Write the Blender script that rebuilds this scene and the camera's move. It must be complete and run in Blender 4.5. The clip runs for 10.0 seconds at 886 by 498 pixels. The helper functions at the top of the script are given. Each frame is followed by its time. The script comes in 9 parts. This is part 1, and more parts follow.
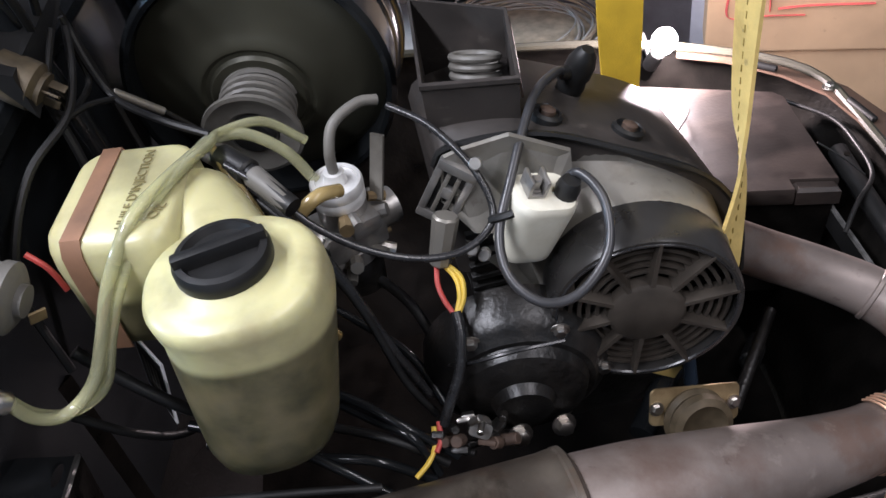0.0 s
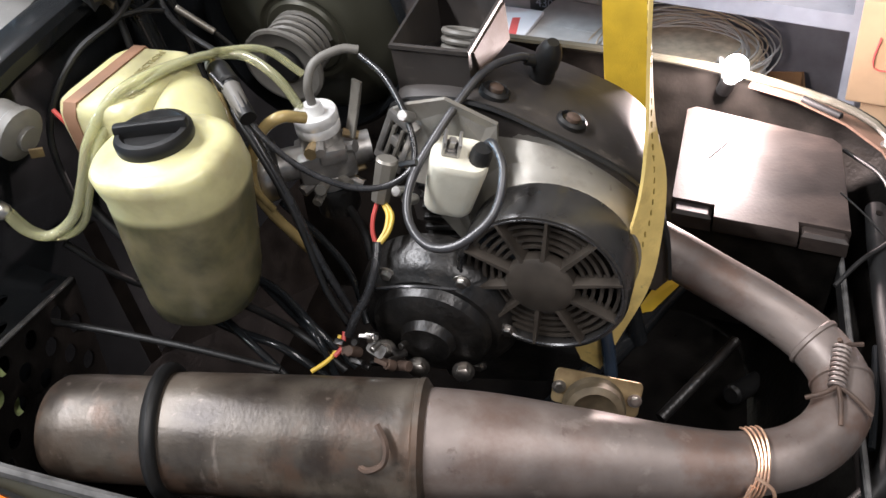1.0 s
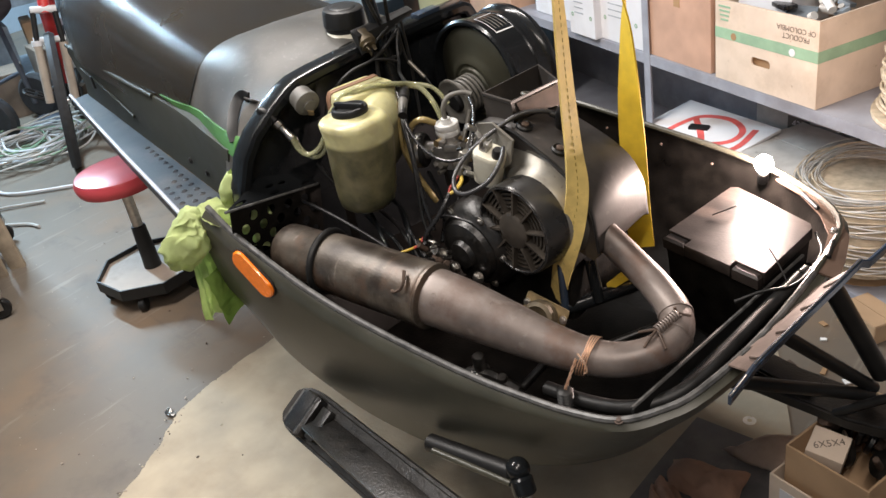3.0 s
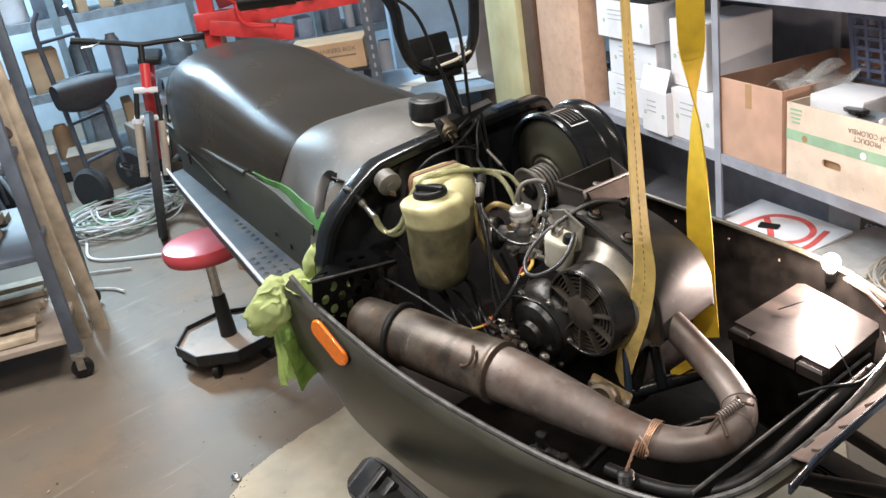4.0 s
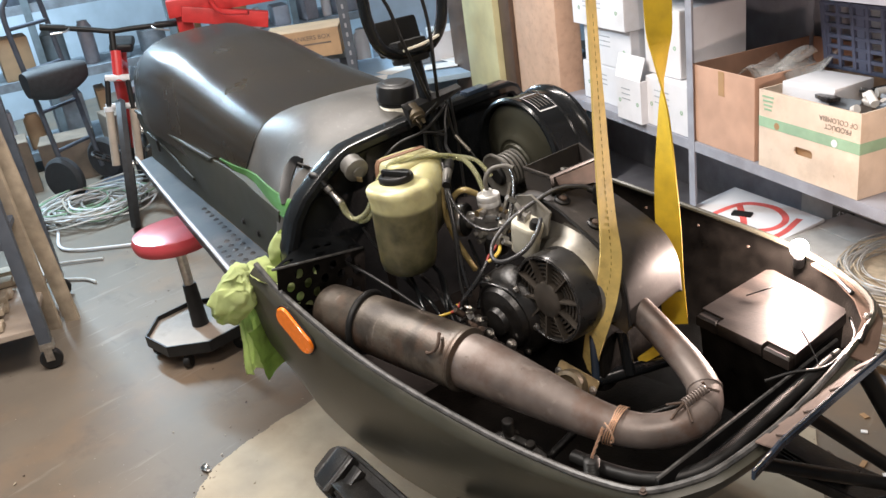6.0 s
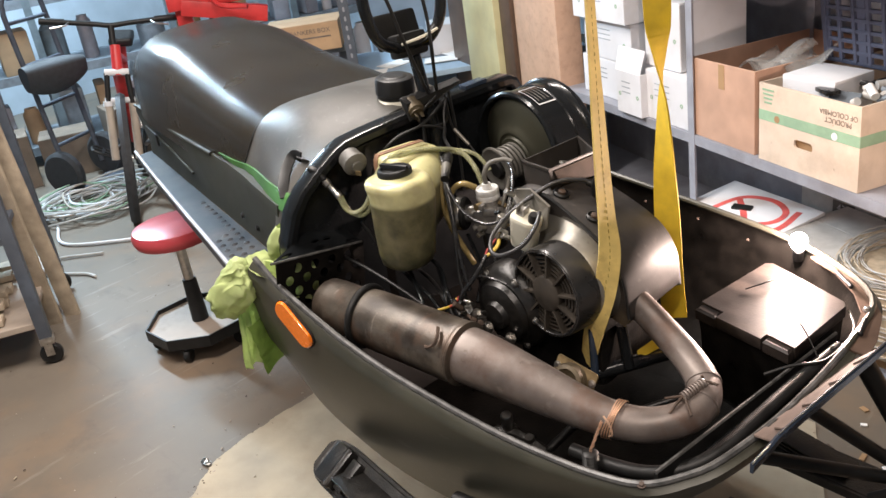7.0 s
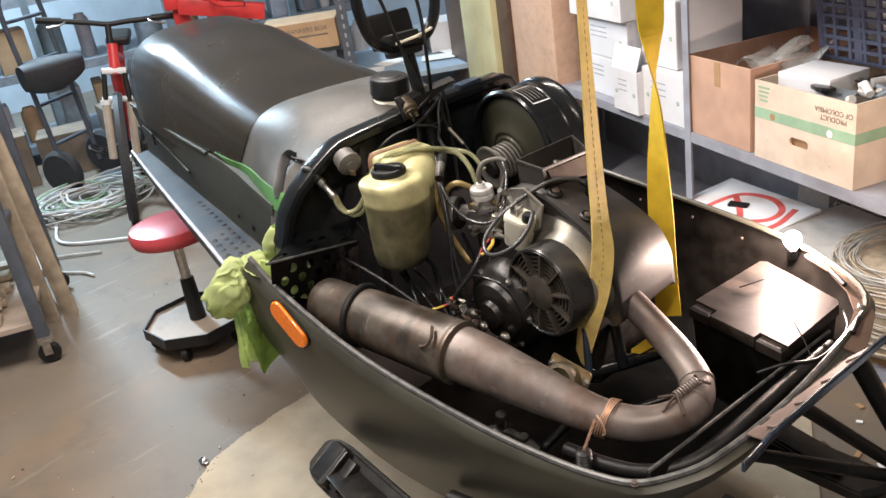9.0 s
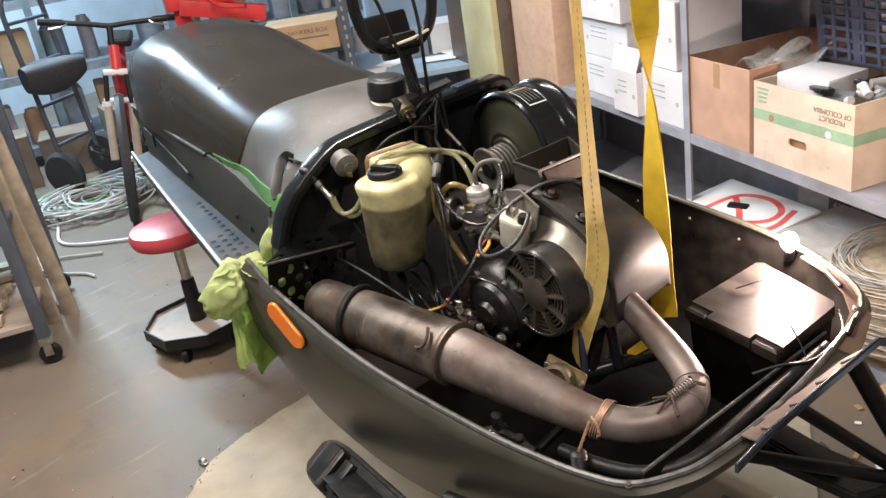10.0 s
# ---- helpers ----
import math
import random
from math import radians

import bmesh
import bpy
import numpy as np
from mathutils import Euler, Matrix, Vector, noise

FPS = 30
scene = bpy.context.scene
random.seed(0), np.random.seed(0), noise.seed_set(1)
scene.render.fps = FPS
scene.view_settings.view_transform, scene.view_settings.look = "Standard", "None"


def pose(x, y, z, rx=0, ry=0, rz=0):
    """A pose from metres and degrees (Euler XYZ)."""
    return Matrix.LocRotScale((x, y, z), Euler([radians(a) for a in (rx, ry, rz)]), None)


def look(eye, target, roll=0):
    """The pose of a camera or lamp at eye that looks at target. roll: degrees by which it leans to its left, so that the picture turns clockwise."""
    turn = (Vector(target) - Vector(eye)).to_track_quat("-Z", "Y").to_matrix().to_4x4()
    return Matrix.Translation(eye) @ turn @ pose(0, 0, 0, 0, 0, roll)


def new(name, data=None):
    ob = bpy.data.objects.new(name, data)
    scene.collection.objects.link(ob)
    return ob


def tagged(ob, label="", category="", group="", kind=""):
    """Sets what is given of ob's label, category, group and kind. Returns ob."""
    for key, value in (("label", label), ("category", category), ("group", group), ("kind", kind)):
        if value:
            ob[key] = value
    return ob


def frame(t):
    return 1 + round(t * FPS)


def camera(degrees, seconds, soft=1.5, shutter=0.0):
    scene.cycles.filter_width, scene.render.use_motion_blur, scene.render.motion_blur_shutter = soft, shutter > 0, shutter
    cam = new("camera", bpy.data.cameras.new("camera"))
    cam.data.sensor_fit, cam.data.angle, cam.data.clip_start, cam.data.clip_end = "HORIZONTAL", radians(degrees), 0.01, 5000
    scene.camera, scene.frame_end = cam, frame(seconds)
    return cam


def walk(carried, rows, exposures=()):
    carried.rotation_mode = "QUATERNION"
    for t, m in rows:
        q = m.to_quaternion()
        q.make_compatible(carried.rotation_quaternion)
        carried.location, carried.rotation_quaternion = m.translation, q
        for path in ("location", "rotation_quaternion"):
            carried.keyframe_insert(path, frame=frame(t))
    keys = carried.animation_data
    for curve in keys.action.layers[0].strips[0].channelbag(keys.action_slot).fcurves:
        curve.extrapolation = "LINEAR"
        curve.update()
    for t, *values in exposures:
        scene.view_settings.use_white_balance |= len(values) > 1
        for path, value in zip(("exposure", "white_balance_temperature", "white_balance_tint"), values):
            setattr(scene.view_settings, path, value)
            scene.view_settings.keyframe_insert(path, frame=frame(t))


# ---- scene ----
from mathutils.bvhtree import BVHTree

cam = camera(54.7, 10.0)
PATH = [
    (0, (-0.226, -0.449, 1.384), (-0.104, 1.015, 0.027), -10.6),
    (0.5, (-0.138, -0.462, 1.393), (-0.224, 1.018, 0.052), -12.2),
    (1, (0.048, -0.569, 1.379), (-0.345, 0.908, 0.088), -9.5),
    (1.5, (0.198, -0.744, 1.384), (-0.332, 0.77, 0.19), -10.5),
    (1.7, (0.277, -0.829, 1.386), (-0.3, 0.682, 0.211), -9.8),
    (2, (0.382, -0.917, 1.429), (-0.27, 0.575, 0.268), -9.2),
    (2.5, (0.616, -0.948, 1.459), (-0.297, 0.478, 0.395), -7.2),
    (3, (0.796, -0.992, 1.533), (-0.423, 0.256, 0.554), -10.5),
    (3.2, (0.816, -1.029, 1.54), (-0.485, 0.201, 0.648), -10.2),
    (4.3, (0.84, -1.056, 1.555), (-0.532, 0.179, 0.784), -9.1),
    (4.5, (0.84, -1.049, 1.547), (-0.53, 0.187, 0.776), -9.0),
    (5, (0.849, -1.034, 1.53), (-0.501, 0.219, 0.749), -8.8),
    (5.5, (0.847, -1.029, 1.532), (-0.491, 0.23, 0.741), -8.7),
    (7, (0.849, -1.022, 1.53), (-0.486, 0.228, 0.719), -8.9),
    (7.5, (0.847, -1.021, 1.525), (-0.49, 0.226, 0.712), -9.0),
    (8, (0.851, -1.017, 1.527), (-0.483, 0.23, 0.711), -9.0),
    (8.5, (0.856, -1.01, 1.532), (-0.478, 0.235, 0.712), -9.1),
    (9, (0.858, -1.015, 1.535), (-0.475, 0.232, 0.717), -9.1),
    (9.5, (0.863, -1.014, 1.53), (-0.472, 0.234, 0.717), -9.1),
    (10, (0.87, -1.007, 1.535), (-0.469, 0.235, 0.72), -9.2),
]
# seconds, stops, kelvin, tint
EXPOSURE = [(0.0, -0.04, 5600, 16), (0.5, 0.04, 5900, 13), (1.0, 0.45, 5900, 13), (1.5, 0.36, 6220, 13), (2.0, 0.20, 6560, 13), (2.5, 0.12, 6620, 14), (3.0, 0.20, 6450, 13), (4.5, 0.32, 6380, 12), (5.5, 0.32, 6500, 13), (7.0, 0.32, 6680, 15), (10.0, 0.32, 6720, 15)]
walk(cam, [(t, look(eye, target, roll)) for t, eye, target, roll in PATH], EXPOSURE)

# ---- light ----
world = bpy.data.worlds.new("workshop_air")
scene.world = world
world.use_nodes = True
world.node_tree.nodes["Background"].inputs[0].default_value = (0.62, 0.75, 0.95, 1)
world.node_tree.nodes["Background"].inputs[1].default_value = 0.12


def area(name, place, target, sx, sy, watts, colour):
    d = bpy.data.lights.new(name, "AREA")
    d.shape, d.size, d.size_y, d.energy, d.color = "RECTANGLE", sx, sy, watts, colour
    ob = new(name, d)
    ob.matrix_world = look(place, target)
    return ob


# overhead fluorescent tubes in rows, and the clamp lamp over the battery box
area("tube_light", (-1.3, -0.2, 2.75), (-1.3, -0.2, 0), 0.12, 2.4, 122, (1.0, 0.95, 0.88))
area("tube_light", (-5.7, 0.9, 2.85), (-5.6, 0.9, 0), 0.12, 2.4, 375, (0.60, 0.84, 1.0))
area("tube_light", (0.9, -1.2, 2.75), (0.9, -1.2, 0), 0.12, 2.4, 48, (1.0, 0.91, 0.81))
bulb_light = bpy.data.lights.new("work_lamp_light", "POINT")
bulb_light.energy, bulb_light.color, bulb_light.shadow_soft_size = 19, (1.0, 0.77, 0.66), 0.020
bl = new("work_lamp_light", bulb_light)
bl.location = (0.213, 0.545, 0.745)


# ---- materials ----
def mat(name, colour, rough=0.5, metal=0.0, vary=0.25, scale=18.0, bump=0.15, fine=180.0, tint=None, coat=0.0, spec=0.5, stain=0.0, stain_scale=5.0, stain_colour=(0.05, 0.04, 0.03)):
    m = bpy.data.materials.new(name)
    m.use_nodes = True
    nt = m.node_tree
    n, l = nt.nodes, nt.links
    b = n["Principled BSDF"]
    geo = n.new("ShaderNodeNewGeometry")
    n1, n2 = n.new("ShaderNodeTexNoise"), n.new("ShaderNodeTexNoise")
    n1.inputs["Scale"].default_value, n1.inputs["Detail"].default_value = scale, 6
    n2.inputs["Scale"].default_value, n2.inputs["Detail"].default_value = fine, 4
    l.new(geo.outputs["Position"], n1.inputs["Vector"])
    l.new(geo.outputs["Position"], n2.inputs["Vector"])
    ramp = n.new("ShaderNodeValToRGB")
    dark = [max(0, c * (1 - vary)) for c in colour]
    lite = [min(1, c * (1 + vary)) for c in (tint or colour)]
    ramp.color_ramp.elements[0].position, ramp.color_ramp.elements[1].position = 0.3, 0.7
    ramp.color_ramp.elements[0].color, ramp.color_ramp.elements[1].color = (*dark, 1), (*lite, 1)
    l.new(n1.outputs[0], ramp.inputs[0])
    out = ramp.outputs[0]
    if stain:
        n3 = n.new("ShaderNodeTexNoise")
        n3.inputs["Scale"].default_value, n3.inputs["Detail"].default_value, n3.inputs["Roughness"].default_value = stain_scale, 8, 0.65
        l.new(geo.outputs["Position"], n3.inputs["Vector"])
        r3 = n.new("ShaderNodeValToRGB")
        r3.color_ramp.elements[0].position, r3.color_ramp.elements[1].position = 0.5, 0.68
        r3.color_ramp.elements[0].color, r3.color_ramp.elements[1].color = (0, 0, 0, 1), (stain, stain, stain, 1)
        l.new(n3.outputs[0], r3.inputs[0])
        mix = n.new("ShaderNodeMixRGB")
        l.new(r3.outputs[0], mix.inputs[0])
        l.new(out, mix.inputs[1])
        mix.inputs[2].default_value = (*stain_colour, 1)
        out = mix.outputs[0]
    l.new(out, b.inputs["Base Color"])
    rr = n.new("ShaderNodeMapRange")
    rr.inputs["To Min"].default_value, rr.inputs["To Max"].default_value = max(0.02, rough * 0.75), min(1, rough * 1.3)
    l.new(n1.outputs[0], rr.inputs["Value"])
    l.new(rr.outputs[0], b.inputs["Roughness"])
    b.inputs["Metallic"].default_value = metal
    b.inputs["Coat Weight"].default_value = coat
    b.inputs["Specular IOR Level"].default_value = spec
    if bump:
        add = n.new("ShaderNodeMath")
        add.operation = "MULTIPLY_ADD"
        l.new(n1.outputs[0], add.inputs[0])
        add.inputs[1].default_value = 0.6
        l.new(n2.outputs[0], add.inputs[2])
        bp = n.new("ShaderNodeBump")
        bp.inputs["Strength"].default_value, bp.inputs["Distance"].default_value = bump, 0.0015
        l.new(add.outputs[0], bp.inputs["Height"])
        l.new(bp.outputs[0], b.inputs["Normal"])
    return m


M = {}
M["pan"] = mat("pan_plastic", (0.043, 0.042, 0.030), 0.40, vary=0.25, scale=9, bump=0.10, stain=0.3, stain_colour=(0.065, 0.06, 0.05))
# oily black, darkened further so the bay's shade is in the colour
M["pan_in"] = mat("pan_inside_oily_shaded", (0.0055, 0.005, 0.0045), 0.30, vary=0.5, scale=26, bump=0.35, spec=0.09, stain=0.3, stain_scale=13, stain_colour=(0.012, 0.010, 0.008))
M["pan_edge"] = mat("worn_and_lit_edge", (0.075, 0.074, 0.072), 0.36, vary=0.5, scale=60, bump=0.1)
M["black_gloss"] = mat("black_gloss_paint", (0.008, 0.009, 0.010), 0.20, vary=0.3, scale=12, bump=0.05, spec=0.3, coat=0.08)
M["black_part"] = mat("black_oily_metal", (0.008, 0.0075, 0.007), 0.36, vary=0.5, scale=45, bump=0.5, spec=0.5, stain=0.3, stain_scale=26, stain_colour=(0.032, 0.026, 0.020))
M["rubber"] = mat("black_rubber", (0.010, 0.010, 0.010), 0.44, spec=0.35, vary=0.3, scale=30, bump=0.08)
M["cable"] = mat("grey_black_cable", (0.016, 0.016, 0.017), 0.26, vary=0.3, scale=60, bump=0.05)
M["lead"] = mat("grey_ignition_lead", (0.030, 0.030, 0.032), 0.30, vary=0.2, scale=40, bump=0.05)
M["vinyl"] = mat("seat_vinyl", (0.019, 0.0155, 0.011), 0.25, vary=0.15, scale=5, bump=0.06, fine=300, spec=0.165)
M["tank"] = mat("tank_plastic", (0.046, 0.043, 0.038), 0.46, vary=0.22, scale=10, bump=0.10, fine=350, stain=0.2, stain_colour=(0.10, 0.09, 0.08))
M["green"] = mat("green_stripe", (0.036, 0.112, 0.028), 0.45, spec=0.3, vary=0.25, scale=10, bump=0.03)
M["exhaust"] = mat("rusty_exhaust", (0.052, 0.041, 0.034), 0.38, metal=0.35, vary=0.45, scale=13, bump=0.20, fine=200, tint=(0.094, 0.080, 0.064), stain=0.75, stain_scale=6, stain_colour=(0.055, 0.036, 0.024))
M["pipe"] = mat("pipe_paint", (0.118, 0.094, 0.083), 0.42, metal=0.30, vary=0.25, scale=12, bump=0.10, fine=240, tint=(0.170, 0.142, 0.127), stain=0.7, stain_scale=9, stain_colour=(0.095, 0.055, 0.040))
M["dark_rust"] = mat("dark_rust", (0.070, 0.045, 0.032), 0.7, metal=0.2, vary=0.4, scale=50, bump=0.4)
M["alu"] = mat("cast_aluminium", (0.30, 0.29, 0.275), 0.34, metal=0.72, vary=0.25, scale=35, bump=0.2, stain=0.5, stain_scale=22, stain_colour=(0.12, 0.10, 0.08))
M["cowl"] = mat("cowl_grey_metal", (0.22, 0.208, 0.182), 0.40, metal=0.55, vary=0.22, scale=14, bump=0.08, stain=0.6, stain_scale=12, stain_colour=(0.10, 0.085, 0.07))
M["cover"] = mat("cover_plastic", (0.026, 0.023, 0.021), 0.45, spec=0.32, vary=0.3, scale=14, bump=0.10, stain=0.4, stain_scale=9, stain_colour=(0.055, 0.046, 0.040))
M["shroud"] = mat("fan_shroud_black", (0.022, 0.021, 0.020), 0.28, vary=0.3, scale=22, bump=0.06, stain=0.25, stain_colour=(0.07, 0.06, 0.05))
M["grille"] = mat("fan_grille_black", (0.042, 0.035, 0.028), 0.5, spec=0.3, vary=0.35, scale=40, bump=0.1)
M["carb_cap"] = mat("bright_cast_zinc", (0.70, 0.70, 0.69), 0.38, metal=0.4, vary=0.12, scale=40, bump=0.12, stain=0.3, stain_scale=30, stain_colour=(0.30, 0.28, 0.25))
M["steel"] = mat("zinc_steel", (0.52, 0.50, 0.47), 0.30, metal=1.0, vary=0.2, scale=60, bump=0.1, stain=0.4, stain_scale=40, stain_colour=(0.14, 0.09, 0.06))
M["brass"] = mat("brass_plating", (0.30, 0.225, 0.12), 0.48, metal=0.7, vary=0.3, scale=50, bump=0.1, stain=0.5, stain_scale=30, stain_colour=(0.16, 0.10, 0.05))
M["copper"] = mat("copper_wire", (0.92, 0.58, 0.40), 0.36, metal=0.8, vary=0.15, scale=60, bump=0.05)
M["battery"] = mat("battery_box_plastic", (0.013, 0.0108, 0.0098), 0.42, spec=0.24, vary=0.4, scale=14, bump=0.16, fine=200, stain=0.6, stain_scale=12, stain_colour=(0.036, 0.028, 0.025))
M["coil"] = mat("white_plastic_yellowed", (0.62, 0.60, 0.50), 0.42, vary=0.08, scale=25, bump=0.05, stain=0.3, stain_scale=25, stain_colour=(0.30, 0.26, 0.18))
M["webbing"] = mat("yellow_webbing", (0.70, 0.52, 0.17), 0.75, vary=0.15, scale=30, bump=0.3, fine=500, stain=0.3, stain_scale=12, stain_colour=(0.40, 0.30, 0.10))
M["webbing2"] = mat("deep_yellow_webbing", (0.60, 0.40, 0.02), 0.75, vary=0.15, scale=30, bump=0.3, fine=500)
M["thread"] = mat("stitching", (0.30, 0.22, 0.05), 0.8, bump=0)
M["rag"] = mat("lime_cloth", (0.54, 0.62, 0.28), 0.9, vary=0.18, scale=22, bump=0.4, fine=600, stain=0.3, stain_colour=(0.16, 0.22, 0.06))
M["rag_dark"] = mat("green_cloth", (0.28, 0.42, 0.10), 0.9, vary=0.25, scale=22, bump=0.4, fine=600)
M["amber"] = mat("amber_reflector", (0.92, 0.21, 0.01), 0.25, vary=0.08, scale=90, bump=0.25, fine=700, coat=0.5)
M["red"] = mat("red_paint", (0.55, 0.035, 0.035), 0.40, vary=0.2, scale=12, bump=0.06, stain=0.2)
M["red_vinyl"] = mat("red_vinyl", (0.42, 0.050, 0.060), 0.30, vary=0.12, scale=12, bump=0.06)
M["wire_red"] = mat("red_wire", (0.38, 0.05, 0.04), 0.45, bump=0)
M["wire_yellow"] = mat("yellow_wire", (0.52, 0.36, 0.04), 0.45, bump=0)
M["blue"] = mat("blue_bar_paint", (0.045, 0.065, 0.10), 0.25, metal=0.5, vary=0.2, scale=30, bump=0.05)
M["card"] = mat("cardboard", (0.42, 0.28, 0.165), 0.85, vary=0.12, scale=10, bump=0.08, fine=120)
M["card_pink"] = mat("cardboard_pinkish", (0.47, 0.29, 0.205), 0.85, vary=0.14, scale=10, bump=0.10, fine=120, stain=0.25, stain_scale=6, stain_colour=(0.36, 0.21, 0.14))
M["card_dark"] = mat("cardboard_brown", (0.33, 0.20, 0.10), 0.85, vary=0.15, scale=10, bump=0.08)
M["card_pale"] = mat("cardboard_pale", (0.62, 0.51, 0.41), 0.85, vary=0.10, scale=10, bump=0.08, stain=0.3, stain_scale=7, stain_colour=(0.40, 0.30, 0.20))
M["white_card"] = mat("white_carton", (0.66, 0.66, 0.68), 0.7, vary=0.06, scale=8, bump=0.05)
M["paper"] = mat("white_paper", (0.75, 0.74, 0.72), 0.8, vary=0.05, scale=20, bump=0.1)
M["pale_ink"] = mat("pale_grey_ink", (0.34, 0.36, 0.38), 0.8, bump=0)
M["ink"] = mat("dark_ink", (0.16, 0.13, 0.11), 0.8, bump=0)
M["ink_red"] = mat("red_ink", (0.60, 0.10, 0.09), 0.8, bump=0)
M["ink_green"] = mat("green_ink", (0.26, 0.40, 0.27), 0.8, vary=0.15, scale=20, bump=0)
M["shelf"] = mat("grey_shelf_paint", (0.28, 0.29, 0.33), 0.45, vary=0.15, scale=14, bump=0.06, stain=0.3, stain_colour=(0.16, 0.13, 0.12))
M["cart"] = mat("cart_blue_grey", (0.075, 0.09, 0.115), 0.5, vary=0.25, scale=20, bump=0.1, stain=0.4)
M["wood"] = mat("raw_wood", (0.36, 0.24, 0.14), 0.7, vary=0.25, scale=16, bump=0.2, stain=0.3, stain_colour=(0.18, 0.12, 0.08))
M["pine"] = mat("painted_board_pinkish", (0.56, 0.36, 0.25), 0.6, vary=0.10, scale=12, bump=0.08, stain=0.25, stain_scale=30, stain_colour=(0.25, 0.14, 0.09))
M["cream"] = mat("cream_paint", (0.56, 0.52, 0.30), 0.5, vary=0.10, scale=9, bump=0.08, stain=0.2)
M["brown_steel"] = mat("brown_steel", (0.11, 0.07, 0.05), 0.45, metal=0.3, vary=0.3, scale=14, bump=0.1)
M["old_wood"] = mat("greyed_wood", (0.40, 0.325, 0.24), 0.75, vary=0.25, scale=16, bump=0.25, stain=0.4, stain_colour=(0.10, 0.08, 0.06))
M["pale_blue"] = mat("pale_blue_enamel", (0.30, 0.41, 0.52), 0.45, vary=0.12, scale=6, bump=0.05, stain=0.25, stain_colour=(0.12, 0.15, 0.18))
M["beige"] = mat("worn_beige_paint", (0.42, 0.36, 0.30), 0.5, vary=0.12, scale=20, bump=0.05, stain=0.3, stain_colour=(0.2, 0.17, 0.14))
M["rope"] = mat("pale_rope", (0.50, 0.42, 0.31), 0.75, vary=0.25, scale=40, bump=0.2)
M["film"] = mat("cloudy_plastic_film", (0.48, 0.47, 0.45), 0.3, vary=0.15, scale=20, bump=0.3)
M["clear_film"] = mat("thin_clear_film", (0.60, 0.60, 0.58), 0.2, vary=0.1, scale=20, bump=0.2)
M["clear_film"].node_tree.nodes["Principled BSDF"].inputs["Alpha"].default_value = 0.38
M["red_dark"] = mat("dark_red_paint", (0.16, 0.015, 0.018), 0.4, vary=0.25, scale=12, bump=0.06)
M["crate"] = mat("navy_plastic", (0.05, 0.06, 0.10), 0.5, vary=0.2, scale=20, bump=0.05)
M["floor_mat"] = mat("dusty_rubber_mat", (0.075, 0.074, 0.080), 0.62, vary=0.35, scale=9, bump=0.25, fine=240, tint=(0.12, 0.112, 0.108), stain=0.5, stain_scale=12, stain_colour=(0.03, 0.03, 0.034))
M["tyre"] = mat("tyre_rubber", (0.03, 0.032, 0.036), 0.7, vary=0.3, scale=40, bump=0.3)
M["grey_bin"] = mat("blue_grey_plastic", (0.20, 0.235, 0.27), 0.55, vary=0.3, scale=14, bump=0.1)
M["teal"] = mat("teal_paint", (0.15, 0.20, 0.23), 0.5, vary=0.2, scale=14, bump=0.1)
M["base_top"] = mat("stool_base_worn", (0.33, 0.27, 0.22), 0.55, vary=0.15, scale=9, bump=0.08, stain=0.4)
M["wall"] = mat("blue_grey_wall", (0.42, 0.48, 0.54), 0.8, vary=0.15, scale=3, bump=0.1)
M["ceiling"] = mat("pale_ceiling", (0.70, 0.70, 0.69), 0.9, vary=0.15, scale=3, bump=0.1)


